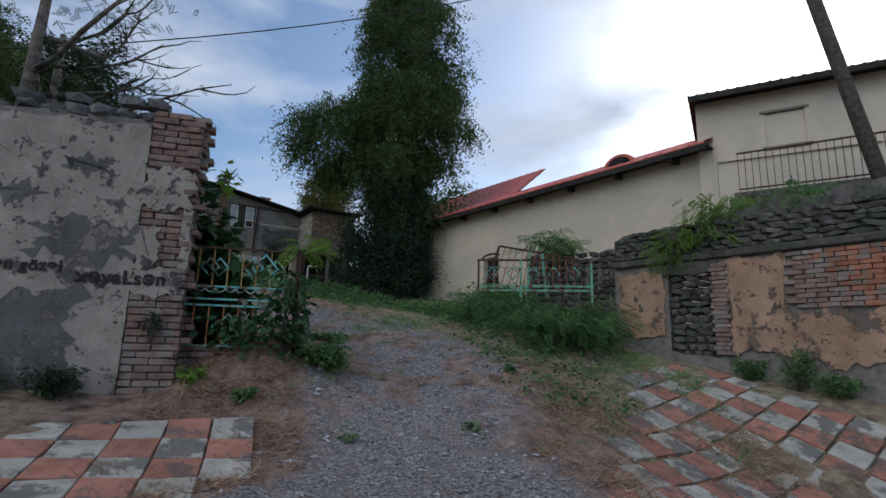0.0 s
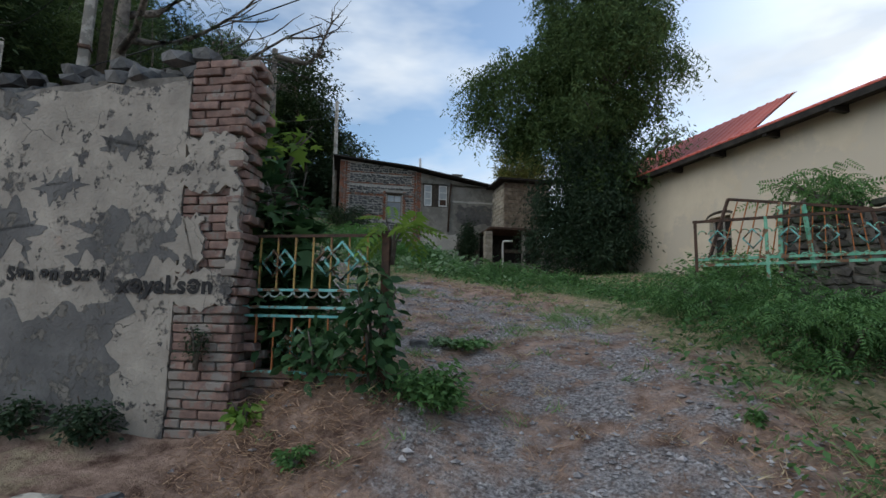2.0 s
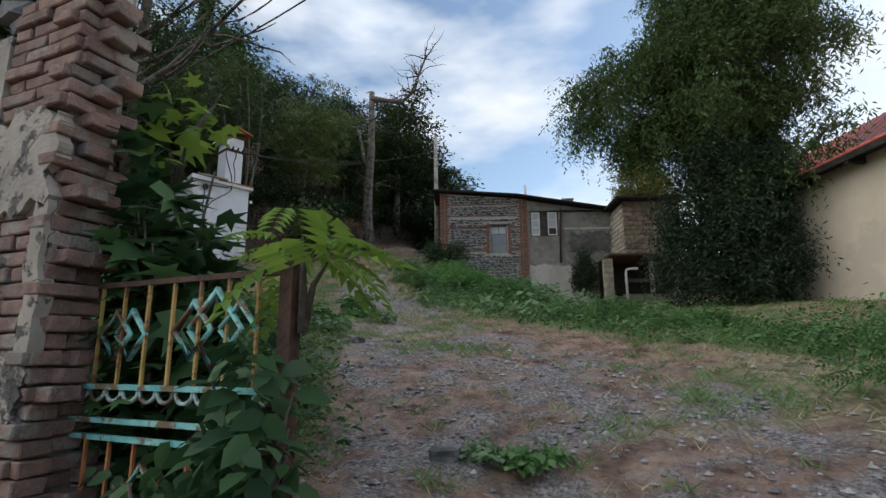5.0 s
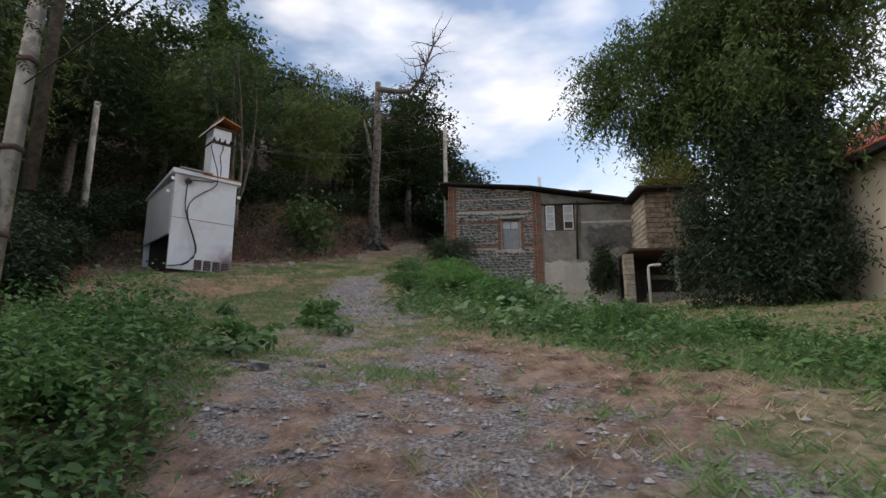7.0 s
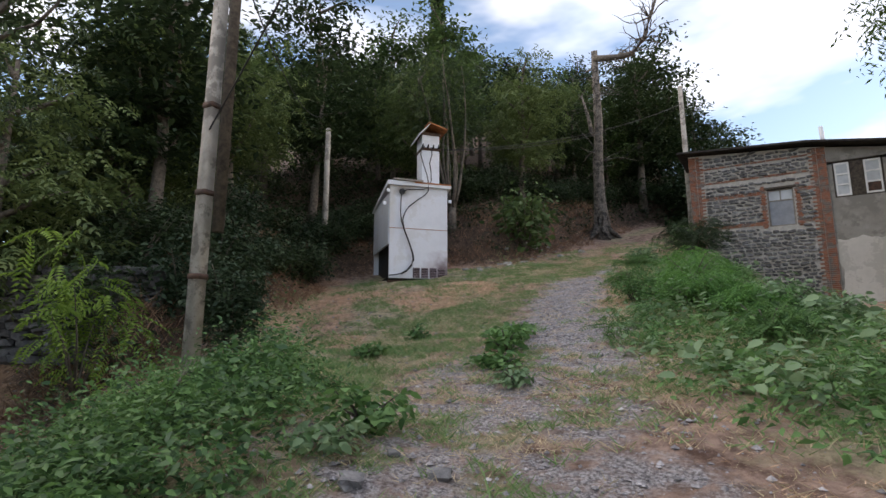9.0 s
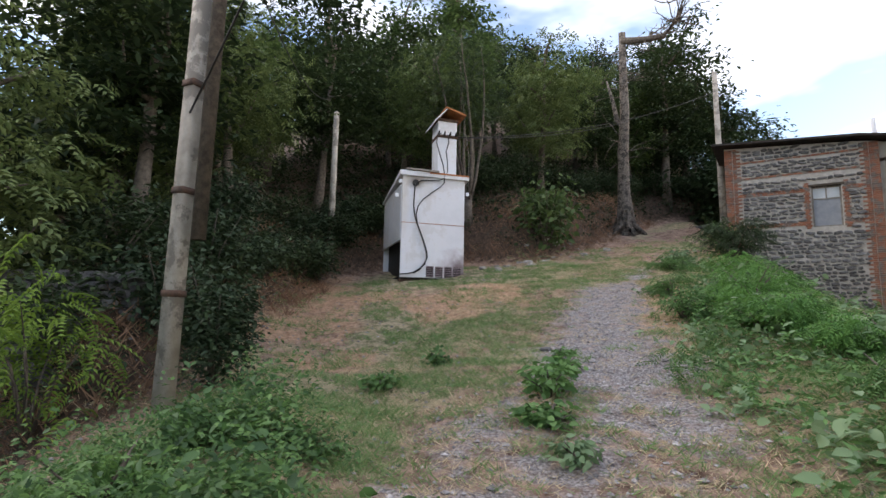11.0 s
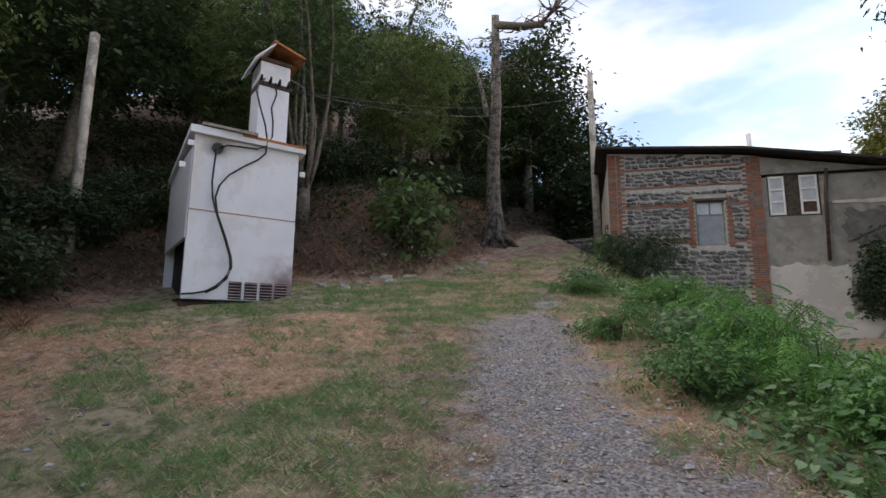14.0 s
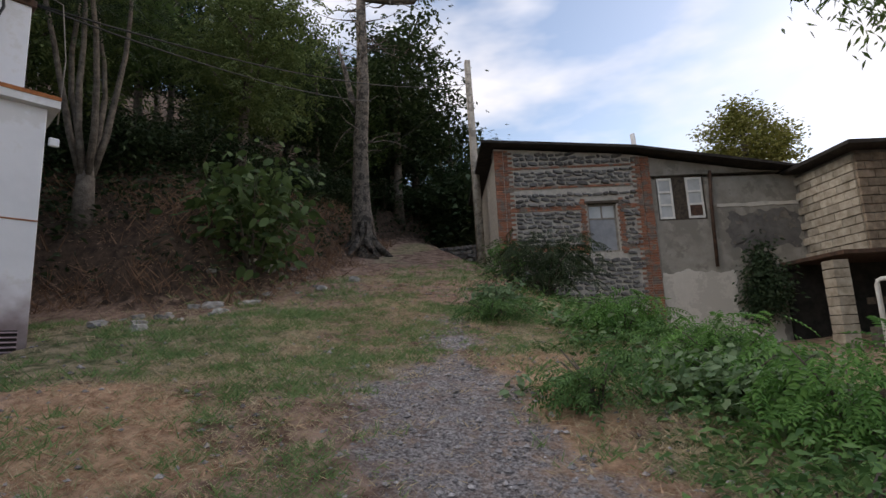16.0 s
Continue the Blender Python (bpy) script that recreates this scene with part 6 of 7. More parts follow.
def off_walls(x, y):
    """Keeps plants out of the walls, the kiosk and the paving."""
    lx, ly = (x - WX) * WDX + (y - WY) * WDY, -(x - WX) * WDY + (y - WY) * WDX
    ok = ~((lx > -9) & (lx < 0.1) & (ly > -0.05) & (ly < 0.7))
    ok &= ~((lx > -9.5) & (lx < -0.2) & (ly < 0.1) & (ly > -4))
    kx, ky = x + 15.9, y - 11.96
    ok &= ~((kx > -2.6) & (kx < 0.1) & (ky > -0.1) & (ky < 1.9))
    return ok.astype(float)


pos, g = scatter(66000, -17, 3, 4, 24, lambda x, y: np.maximum(green_share(x, y), 0.35 * (1 - road_share(x, y))) * off_walls(x, y) * (0.06 + 0.94 * ease(-0.15, 0.35, patchy(x, y, 1.5, 0.6) + 0.5 * patchy(x, y, 4.6, 1.9))) * (up_hill(x, y) < 1) * ease(4.5, 7.0, y), 501)
pos = clustered(g, pos, (0.045, 0.045, 0.0), 11)
stuff(foliage("grass", pos, g.uniform(0.04, 0.15, len(pos)), M_GRASS, SPEAR, g, None, 0.35, -0.8), "short patchy green grass beside the track", "grass")
pos, g = scatter(42000, -17, 3, 6, 22, lambda x, y: (1 - road_share(x, y)) * off_walls(x, y) * (0.1 + 0.9 * ease(0.3, -0.3, patchy(x, y, 1.2, 3.3) + 0.5 * patchy(x, y, 3.9, 0.4))) * 0.6 * (up_hill(x, y) < 1.4), 503)
pos = clustered(g, pos, (0.05, 0.05, 0.0), 8)
stuff(foliage("dry_grass", pos, g.uniform(0.03, 0.12, len(pos)), M_GRASS_DRY, SPEAR, g, None, 0.4, -0.6), "short dry yellowish grass beside the track", "grass")
pos, g = scatter(26000, -24, -9.5, 4.5, 26, lambda x, y: ease(-0.5, 0.4, up_hill(x, y)) * ease(3.2, 1.6, up_hill(x, y)) * (0.15 + 0.85 * ease(-0.3, 0.3, patchy(x, y, 1.1, 8.0))) * off_walls(x, y) * 0.6, 504)
pos = clustered(g, pos, (0.07, 0.07, 0.0), 6)
stuff(foliage("dead_brush", pos, g.uniform(0.12, 0.5, len(pos)), M_BRUSH, (SPEAR[0] * (1, 0.55, 1), SPEAR[1]), g, None, 0.3, -1.0), "reddish-brown dead grass and brush on the bank", "grass")
p2, g2 = scatter(62000, -15, -4.5, 8, 18.5, lambda x, y: (1 - road_share(x, y)) * (1 - straw_share(x, y)) * ease(3.3, 2.6, away(x, y, ROAD_LINE)) * (0.12 + 0.88 * ease(-0.2, 0.3, patchy(x, y, 1.7, 5.5) + 0.6 * patchy(x, y, 5.3, 2.2))) * off_walls(x, y), 505)
p2 = clustered(g2, p2, (0.05, 0.05, 0.0), 8)
stuff(foliage("fine_grass", p2, g2.uniform(0.03, 0.10, len(p2)), M_GRASS, SPEAR, g2, None, 0.4, -0.6), "fine short green grass between ruts", "grass")
p2, g2 = scatter(46000, -15, -4.5, 8, 18.5, lambda x, y: (1 - 0.8 * road_share(x, y)) * ease(3.5, 2.6, away(x, y, ROAD_LINE)) * (0.2 + 0.8 * ease(0.25, -0.25, patchy(x, y, 1.7, 5.5) + 0.6 * patchy(x, y, 5.3, 2.2))) * off_walls(x, y), 506)
p2 = clustered(g2, p2, (0.06, 0.06, 0.0), 7)
stuff(foliage("fine_dry_grass", p2, g2.uniform(0.03, 0.09, len(p2)), M_GRASS_DRY, SPEAR, g2, None, 0.5, -0.4), "fine short dry grass between ruts", "grass")
pos, g = scatter(170000, -20, 4, 2.5, 22, lambda x, y: np.clip(0.55 + 0.6 * straw_share(x, y) - green_share(x, y) - 1.2 * road_share(x, y), 0, 1) * off_walls(x, y) * (up_hill(x, y) < 2.5), 502)
pos = clustered(g, pos, (0.05, 0.05, 0.008), 3)
stuff(foliage("dry_straw", pos, g.uniform(0.03, 0.10, len(pos)), M_STRAW, SPEAR, g, None, 0.5, -0.25), "dry reddish straw and dead grass", "grass")


pos, g = scatter(40000, -4.4, 3.2, 2.6, 7.6, lambda x, y: np.clip(1 - 1.4 * road_share(x, y), 0, 1) * off_walls(x, y) * ease(7.5, 6.4, y) * (0.25 + 0.75 * ease(-0.4, 0.2, patchy(x, y, 1.4, 0.9))), 507)
pos = clustered(g, pos, (0.05, 0.05, 0.006), 4)
stuff(foliage("straw_litter", pos, g.uniform(0.05, 0.15, len(pos)), M_LITTER, (SPEAR[0] * (1, 0.6, 1), SPEAR[1]), g, None, 0.5, -0.25), "reddish-brown dry straw litter on bare earth", "grass")


def weed_band(x, y, line, half, top=1.0):
    return top * ease(half, half * 0.75, away(x, y, line) + 0.25 * patchy(x, y, 1.3, 3.0))


RIGHT_BANK = [(-0.6, 12.3), (-4.0, 12.6), (-6.1, 13.5), (-8.1, 14.9), (-9.4, 16.2), (-10.8, 17.6), (-12.3, 19.2)]
LEFT_BANK = [(-3.3, 7.6), (-5.2, 7.2), (-7.1, 7.7)]
LEFT_LOW = [(-3.6, 6.9), (-5.0, 6.4), (-7.0, 6.2)]


def weeds(name, n, area, keep, mat, shape, size, tall, label, seed, per=7, spread=0.09):
    """Weeds in small plants: leaves up each stem."""
    p, g = scatter(n, *area, keep, seed)
    h = tall * g.uniform(0.3, 1.0, len(p)) * np.clip(0.62 + 0.75 * patchy(p[:, 0], p[:, 1], 2.4, seed % 7), 0.15, 1.5)
    q = np.repeat(p, per, axis=0)
    k = np.tile(np.linspace(0.15, 1.0, per), len(p))
    q = q + np.stack([g.normal(0, spread, len(q)), g.normal(0, spread, len(q)), k * np.repeat(h, per)], 1)
    return stuff(foliage(name, q, size * g.uniform(0.6, 1.3, len(q)), mat, shape, g, None, 0.7, 0.25), label, "weeds")


weeds("weeds_right_bank", 11500, (-15, 0, 9, 24), lambda x, y: weed_band(x, y, RIGHT_BANK, 2.0, 0.9) * ease(0.9, 1.5, away(x, y, ROAD_LINE)) * (1 - straw_share(x, y)), M_LEAF_WEED, LEAF, 0.085, 0.34, "dense green weeds on the bank beside the track", 511, 9, 0.10)
weeds("nettles_right_bank", 2300, (-14, -1, 9, 22), lambda x, y: weed_band(x, y, RIGHT_BANK[1:6], 1.75, 0.9) * (patchy(x, y, 1.1, 5.0) > 0.0) * (1 - straw_share(x, y)), M_LEAF_NETTLE, BROAD, 0.125, 0.46, "pale broad-leaved weeds on the bank beside the track", 512, 9, 0.12)
weeds("ferns_right_bank", 1500, (-14, -1, 9, 22), lambda x, y: weed_band(x, y, RIGHT_BANK, 2.0, 0.8) * (patchy(x, y, 0.9, 7.0) > 0.1) * (1 - straw_share(x, y)), M_LEAF_WEED, FEATHER_FINE, 0.26, 0.6, "feathery green weeds on the bank beside the track", 513, 6, 0.1)
weeds("weeds_left_bank", 9500, (-10, -2, 5.6, 10), lambda x, y: np.maximum(weed_band(x, y, LEFT_BANK, 1.15), weed_band(x, y, LEFT_LOW, 1.2)) * off_walls(x, y) * ease(1.2, 1.9, away(x, y, ROAD_LINE)) * (0.15 + 0.85 * ease(-0.35, 0.15, patchy(x, y, 2.3, 1.4))), M_LEAF_WEED, LEAF, 0.058, 0.75, "dense green weeds beside the track", 514, 11, 0.10)
weeds("broad_weeds_left_bank", 1900, (-9, -2, 5.6, 9), lambda x, y: np.maximum(weed_band(x, y, LEFT_BANK, 0.9), weed_band(x, y, LEFT_LOW, 0.9)) * off_walls(x, y) * ease(1.3, 1.9, away(x, y, ROAD_LINE)) * 0.7, M_LEAF_SHADE, BROAD, 0.08, 0.6, "broad-leaved weeds beside the track", 515, 9, 0.12)
weeds("yard_weeds", 5000, (-9, 3, 9, 26), lambda x, y: ease(1.3, 3.6, (x + 2) * 0.69 + (y - 9.5) * 0.72) * (patchy(x, y, 1.3, 2.5) > -0.1) * 0.7, M_LEAF_WEED, LEAF, 0.08, 0.28, "low green weeds in the yard", 516, 6)
weeds("track_side_weeds", 1500, (-3, 2, 5, 12), lambda x, y: weed_band(x, y, [(0.9, 6.8), (0.6, 9.5), (-0.6, 12.0)], 1.0), M_LEAF_WEED, LEAF, 0.08, 0.35, "low green weeds beside the track", 517, 6)
for i, (x, y, r, h) in enumerate(((-6.0, 10.3, 0.22, 0.2), (-7.35, 10.95, 0.35, 0.36), (-5.45, 8.7, 0.34, 0.32), (-5.0, 8.35, 0.26, 0.2), (-8.9, 9.6, 0.25, 0.26), (-2.05, 7.45, 0.2, 0.1), (-0.2, 5.3, 0.08, 0.08), (0.3, 6.6, 0.09, 0.08), (-9.4, 10.5, 0.22, 0.22), (-1.3, 4.9, 0.07, 0.07), (-7.9, 11.5, 0.28, 0.22), (-6.7, 10.5, 0.3, 0.24), (-2.3, 7.35, 0.16, 0.1), (-8.6, 12.0, 0.18, 0.12))):
    bush("track_weed", x, y, r, r, h, M_LEAF_WEED if i % 3 else M_LEAF_NETTLE, BROAD, int(60 + 500 * r), 0.03 + 0.22 * r, "leafy green weed clump on the track", 530 + i, clumps=16, stems=4)

weeds("hill_undergrowth", 26000, (-34, -4, -4, 36), lambda x, y: (up_hill(x, y) > 0.5) * ease(15, 6, up_hill(x, y)) * (0.35 + 0.5 * (patchy(x, y, 1.0, 6.0) > -0.2)) * ((np.abs(x + 17) > 2.2) | (np.abs(y - 12.8) > 1.6)), M_LEAF_FOREST, LEAF, 0.15, 0.8, "dark undergrowth covering the wooded slope", 518, 9, 0.16)
# taller plants standing out of the banks
rng_p = random.Random(808)
for i in range(30):
    line = RIGHT_BANK if i < 19 else (LEFT_BANK if i < 25 else LEFT_LOW)
    f = rng_p.uniform(0, len(line) - 1.001)
    j = int(f)
    x = line[j][0] + (line[j + 1][0] - line[j][0]) * (f - j) + rng_p.uniform(-1.0, 1.0) * (1.4 if i < 19 else 0.5)
    y = line[j][1] + (line[j + 1][1] - line[j][1]) * (f - j) + rng_p.uniform(-1.0, 1.0) * (1.4 if i < 19 else 0.5)
    if float(road_share(x, y)) > 0.3 or not off_walls(np.array(x), np.array(y)) or math.hypot(x + 2.5, y - 7.5) < 1.3:
        continue
    kind_ = i % 3
    r, h = rng_p.uniform(0.3, 0.65), rng_p.uniform(0.3, 0.55)
    if kind_ == 0:
        bush("nettle_clump", x, y, r, r, h, M_LEAF_NETTLE, BROAD, 800, 0.085, "pale broad-leaved weed clump on the grassy bank", 820 + i, clumps=30, stems=6)
    elif kind_ == 1:
        bush("fern_clump", x, y, r, r, h, M_LEAF_WEED, FEATHER_FINE, 190, 0.28, "feathery bright green plant on the grassy bank", 820 + i, clumps=24, stems=6)
    else:
        bush("weed_clump", x, y, r, r, h, M_LEAF_WEED, LEAF, 1300, 0.07, "dense green weed clump on the grassy bank", 820 + i, clumps=34, stems=6)

for i, (x, y, r, h) in enumerate(((-8.9, 16.0, 0.65, 0.7), (-8.2, 15.2, 0.55, 0.55), (-9.7, 17.1, 0.6, 0.65), (-7.4, 14.5, 0.5, 0.5), (-6.3, 14.2, 0.45, 0.45), (-10.9, 18.3, 0.55, 0.6))):
    bush("feathery_plant", x, y, r, r, h, M_LEAF_FRESH, FEATHER_FINE, 260, 0.32, "lush fresh green feathery plant on the bank", 870 + i, 0.35, 0.75, clumps=30, stems=7)

# loose gravel
def scatter_stones(name, n, area, keep, lo, hi, mat, label, seed):
    p, g = scatter(n, *area, keep, seed)
    octa = np.array([(1, 0, 0), (-1, 0, 0), (0, 1, 0), (0, -1, 0), (0, 0, 1), (0, 0, -1)], float)
    fo = np.array([(0, 2, 4), (2, 1, 4), (1, 3, 4), (3, 0, 4), (2, 0, 5), (1, 2, 5), (3, 1, 5), (0, 3, 5)])
    m = len(p)
    s = (lo * (hi / lo) ** (g.uniform(0, 1, m) ** 1.7))[:, None] * np.stack([np.ones(m), g.uniform(0.6, 1, m), g.uniform(0.35, 0.7, m)], 1)
    a = g.uniform(0, 6.28, m)
    v = octa[None] * s[:, None, :] * g.uniform(0.75, 1.25, (m, 6, 1))
    c, si = np.cos(a)[:, None], np.sin(a)[:, None]
    v = np.stack([v[:, :, 0] * c - v[:, :, 1] * si, v[:, :, 0] * si + v[:, :, 1] * c, v[:, :, 2] + s[:, None, 2] * 0.25], -1) + p[:, None, :]
    f = (fo[None] + (np.arange(m) * 6)[:, None, None]).reshape(-1, 3)
    me = bpy.data.meshes.new(name)
    me.from_pydata(v.reshape(-1, 3).tolist(), [], f.tolist())
    me.materials.append(mat)
    return stuff(new(name, me), label, "gravel")


scatter_stones("gravel", 110000, (-14, 2.5, 0.5, 18), lambda x, y: (road_share(x, y) ** 1.3 * (0.25 + 0.75 * ease(-0.35, 0.25, patchy(x, y, 1.9, 2.7) + 0.4 * patchy(x, y, 5.1, 0.3))) + 0.12 * ease(2.2, 1.2, away(x, y, ROAD_LINE))) * 0.85, 0.007, 0.036, M_GRAVEL, "loose grey crushed gravel on the track", 541)
scatter_stones("pebbles", 20000, (-16, 3.5, 2, 20), lambda x, y: 0.5 * off_walls(x, y), 0.008, 0.045, M_GRAVEL, "scattered small stones on dry earth", 542)

# single rocks
rng_s = random.Random(61)
rocks = [(-2.55, 7.28, 0.085), (-4.55, 8.4, 0.08), (-4.5, 8.9, 0.07), (-4.9, 8.75, 0.05), (-2.5, 4.85, 0.05), (-3.2, 4.6, 0.06), (-9.0, 12.0, 0.07)]
for i in range(34):
    k = i / 33
    rocks.append((-16.1 - 0.9 * k * k + rng_s.uniform(-0.9, 0.6), 14.5 + 4.6 * k + rng_s.uniform(-0.6, 0.6), rng_s.choice([0.04, 0.05, 0.07, 0.09, 0.13])))
for n_rock, (x, y, s) in enumerate(rocks):
    o = part("rock", stone_bm(s * 2 * rng_s.uniform(0.8, 1.3), s * 2 * rng_s.uniform(0.7, 1.1), s * rng_s.uniform(0.8, 1.2), rng_s, 0.2, 2), M_STONE_PALE if n_rock > 7 else M_RUBBLE_GREY)
    o.matrix_basis = pose(x, y, height(x, y) + s * 0.18, rng_s.uniform(-10, 10), rng_s.uniform(-10, 10), rng_s.uniform(0, 360))
    tagged(o, "rough grey fieldstone lying on the ground", "rock", "loose stones")

# dry-stone walls in the distance
far_wall = thing("gabion_wall", facing(-21.3, 26.2, 0, 0.95, 0.25), "low grey stone retaining wall at the bend of the track", "wall", kind="structure")
part("core", boxed(0, 4.6, 0.05, 0.6, 6.0, 8.05), M_MORTAR, far_wall)
spots = [(0.12 + j * 0.24 + rng_s.uniform(-0.03, 0.03), 0.0, 6.6 + i * 0.15, 0.23, 0.2, 0.15) for i in range(10) for j in range(19)]
loose_stones("wall_stone", far_wall, spots, M_RUBBLE_GREY, rng_s)
pile = thing("dry_stone_wall", facing(-11.5, 4.5, 0, 0.35, 0.94), "dark dry-stone wall on the bank", "wall", kind="structure")
spots = [(j * 0.2 + rng_s.uniform(-0.04, 0.04), rng_s.uniform(-0.05, 0.05) + 0.02 * i, 2.9 + i * 0.125, 0.23, 0.3, 0.15) for i in range(12) for j in range(12)]
loose_stones("wall_stone", pile, spots, M_RUBBLE, rng_s)
bank_wall = thing("bank_stone_wall", facing(-20.3, 11.6, 0, 0.30, 0.95), "mossy dry-stone terrace wall behind the kiosk", "wall", kind="structure")
spots = [(j * 0.3 + rng_s.uniform(-0.05, 0.05), rng_s.uniform(-0.05, 0.05), 6.2 + i * 0.16 + 0.06 * j, 0.33, 0.3, 0.18) for i in range(6) for j in range(11)]
loose_stones("wall_stone", bank_wall, spots, M_MOSSY, rng_s)

# many-stemmed tree beside the kiosk
multi = thing("many_stemmed_tree", pose(-18.9, 15.3, height(-18.9, 15.3)), "many-stemmed tree beside the kiosk", "tree")
rng_m = random.Random(9)
tips_m = []
for i in range(6):
    a = i * 1.05
    pts_m = limb_points((0.08 * math.cos(a), 0.08 * math.sin(a), 0.8), (0.28 * math.cos(a), 0.28 * math.sin(a), 1), 5.5, rng_m, 7, 0.12, 0.1)
    part("stem", tube(bmesh.new(), pts_m, [0.065, 0.06, 0.052, 0.045, 0.038, 0.03, 0.02, 0.01], 6), M_BARK, multi)
    tips_m += pts_m[4:]
part("foot", tube(bmesh.new(), [(0, 0, -0.3), (0, 0, 0.4), (0.0, 0, 1.0)], [0.22, 0.16, 0.13], 9, 0.1), M_BARK, multi)
foliage("leaves", clustered(nr, [tuple(v) for v in tips_m], (0.6, 0.6, 0.35), 40), 0.3, M_LEAF_FOREST, FEATHER, nr, multi, 0.6, 0.4)

# yellowing tree behind the house, conifers behind the long house
gy = np.random.default_rng(90)
build_tree("yellowing_tree", -10.4, 39.5, 7.6, 7.2, 0.3, "yellow-green tree beyond the house roof", M_LEAF_YELLOW, LEAF, in_ellipsoid(gy, 70, (0, 0, 5.6), (2.1, 2.1, 1.7), 0.3), (0.35, 0.35, 0.28), 120, 0.2, 90, 8)


def conifer(x, y, z, tall, wide, seed):
    g = np.random.default_rng(seed)
    t = thing("conifer", pose(x, y, z), "distant dark conifer behind the houses", "tree", "distant conifers")
    part("trunk", tube(bmesh.new(), [(0, 0, -1), (0, 0, tall)], [0.25, 0.04], 7), M_BARK, t)
    k = g.uniform(0, 1, 1500) ** 0.7
    a = g.uniform(0, 6.28, 1500)
    r = wide * (1 - k) * g.uniform(0.3, 1.0, 1500) + 0.05
    p = np.stack([r * np.cos(a), r * np.sin(a), tall * (0.12 + 0.88 * k)], 1)
    foliage("crown", p, 0.5, M_LEAF_DARK, LEAF, g, t, 0.5, 0.5)


conifer(27, 62, 6, 20, 2.6, 601)
conifer(19.5, 60, 6, 16.5, 1.2, 602)
conifer(6.5, 62, 6, 13.5, 2.5, 603)
conifer(38, 45, 6, 19.5, 3.0, 604)
conifer(-42, 24, 24, 13, 1.3, 605)


# ---- paving ----
def paving(name, frame_m, cols, rows, size, keep, label, seed):
    rg = random.Random(seed)
    pv = thing(name, Matrix.Identity(4), label, "pavement", kind="structure")
    meshes = {}
    for red in (0, 1):
        for v in range(4):
            bm = boxed(-size / 2 + 0.005, size / 2 - 0.005, -size / 2 + 0.005, size / 2 - 0.005, -0.05, 0.0)
            for vv in bm.verts:
                vv.co += Vector((rg.uniform(-0.006, 0.006), rg.uniform(-0.006, 0.006), rg.uniform(-0.004, 0.004)))
            bmesh.ops.bevel(bm, geom=list(bm.edges), offset=0.006, segments=1, affect="EDGES")
            meshes[red, v] = mesh_of(bm, "paving_tile", M_TILE_RED if red else M_TILE_PALE)
    for i in range(cols):
        for j in range(rows):
            p = frame_m @ Vector(((i + 0.5) * size, (j + 0.5) * size, 0))
            if not keep(p.x, p.y, rg):
                continue
            e = 0.5
            nx, ny = float(land(p.x - e, p.y) - land(p.x + e, p.y)) / (2 * e), float(land(p.x, p.y - e) - land(p.x, p.y + e)) / (2 * e)
            nrm = Vector((nx, ny, 1)).normalized()
            q = Vector((0, 0, 1)).rotation_difference(nrm)
            m = Matrix.Translation((p.x, p.y, float(land(p.x, p.y)) + 0.035 + rg.uniform(-0.006, 0.005))) @ (q @ frame_m.to_quaternion()).to_matrix().to_4x4() @ pose(0, 0, 0, rg.uniform(-1.2, 1.2), rg.uniform(-1.2, 1.2), rg.uniform(-1, 1))
            piece("paving_tile", meshes[(i + j) % 2, rg.randrange(4)], pv, m)
    return pv


paving("pavement_left", facing(-7.0, 1.4, 0, 0.94, 0.34), 17, 12, 0.34, lambda x, y, rg: y < 4.58 + 0.14 * (x + 3.0) * (1 if x < -2.6 else 3.2) and x < -1.95 - 0.25 * (4.4 - y) * 0.1 and y < 5.36 + 0.28 * (x + 3.1) - 0.3, "worn red and pale checkered concrete paving tiles", 701)
paving("pavement_right", facing(1.6, 0.2, 0, 0.80, 0.60), 18, 27, 0.35, lambda x, y, rg: (x - RX) * RDY * -1 + (y - RY) * -RDX * -1 < -0.25 and x > 1.05 + 0.34 * (y - 4.5) + rg.uniform(-0.15, 0.25) and y < 8.2 and rg.random() > 0.07, "worn red and pale checkered concrete paving tiles", 702)

# ---- bricks, stones and blocks ----
def brick_mesh(w, d, h, mat, seed, name="brick"):
    rg = random.Random(seed)
    bm = boxed(-w / 2, w / 2, -d / 2, d / 2, -h / 2, h / 2)
    for v in bm.verts:
        v.co += Vector([rg.uniform(-0.006, 0.006) for _ in range(3)])
    bmesh.ops.bevel(bm, geom=list(bm.edges), offset=0.006, segments=1, affect="EDGES")
    return mesh_of(bm, name, mat)


whole = [brick_mesh(0.235, 0.12, 0.058, M_BRICK, i) for i in range(5)]
short = [brick_mesh(0.115, 0.12, 0.058, M_BRICK, 10 + i) for i in range(4)]
deep = [brick_mesh(0.12, 0.235, 0.058, M_BRICK, 20 + i) for i in range(4)]
rng_k = random.Random(31)
COURSE = 0.069
n_course = int((4.05 - 1.08) / COURSE)
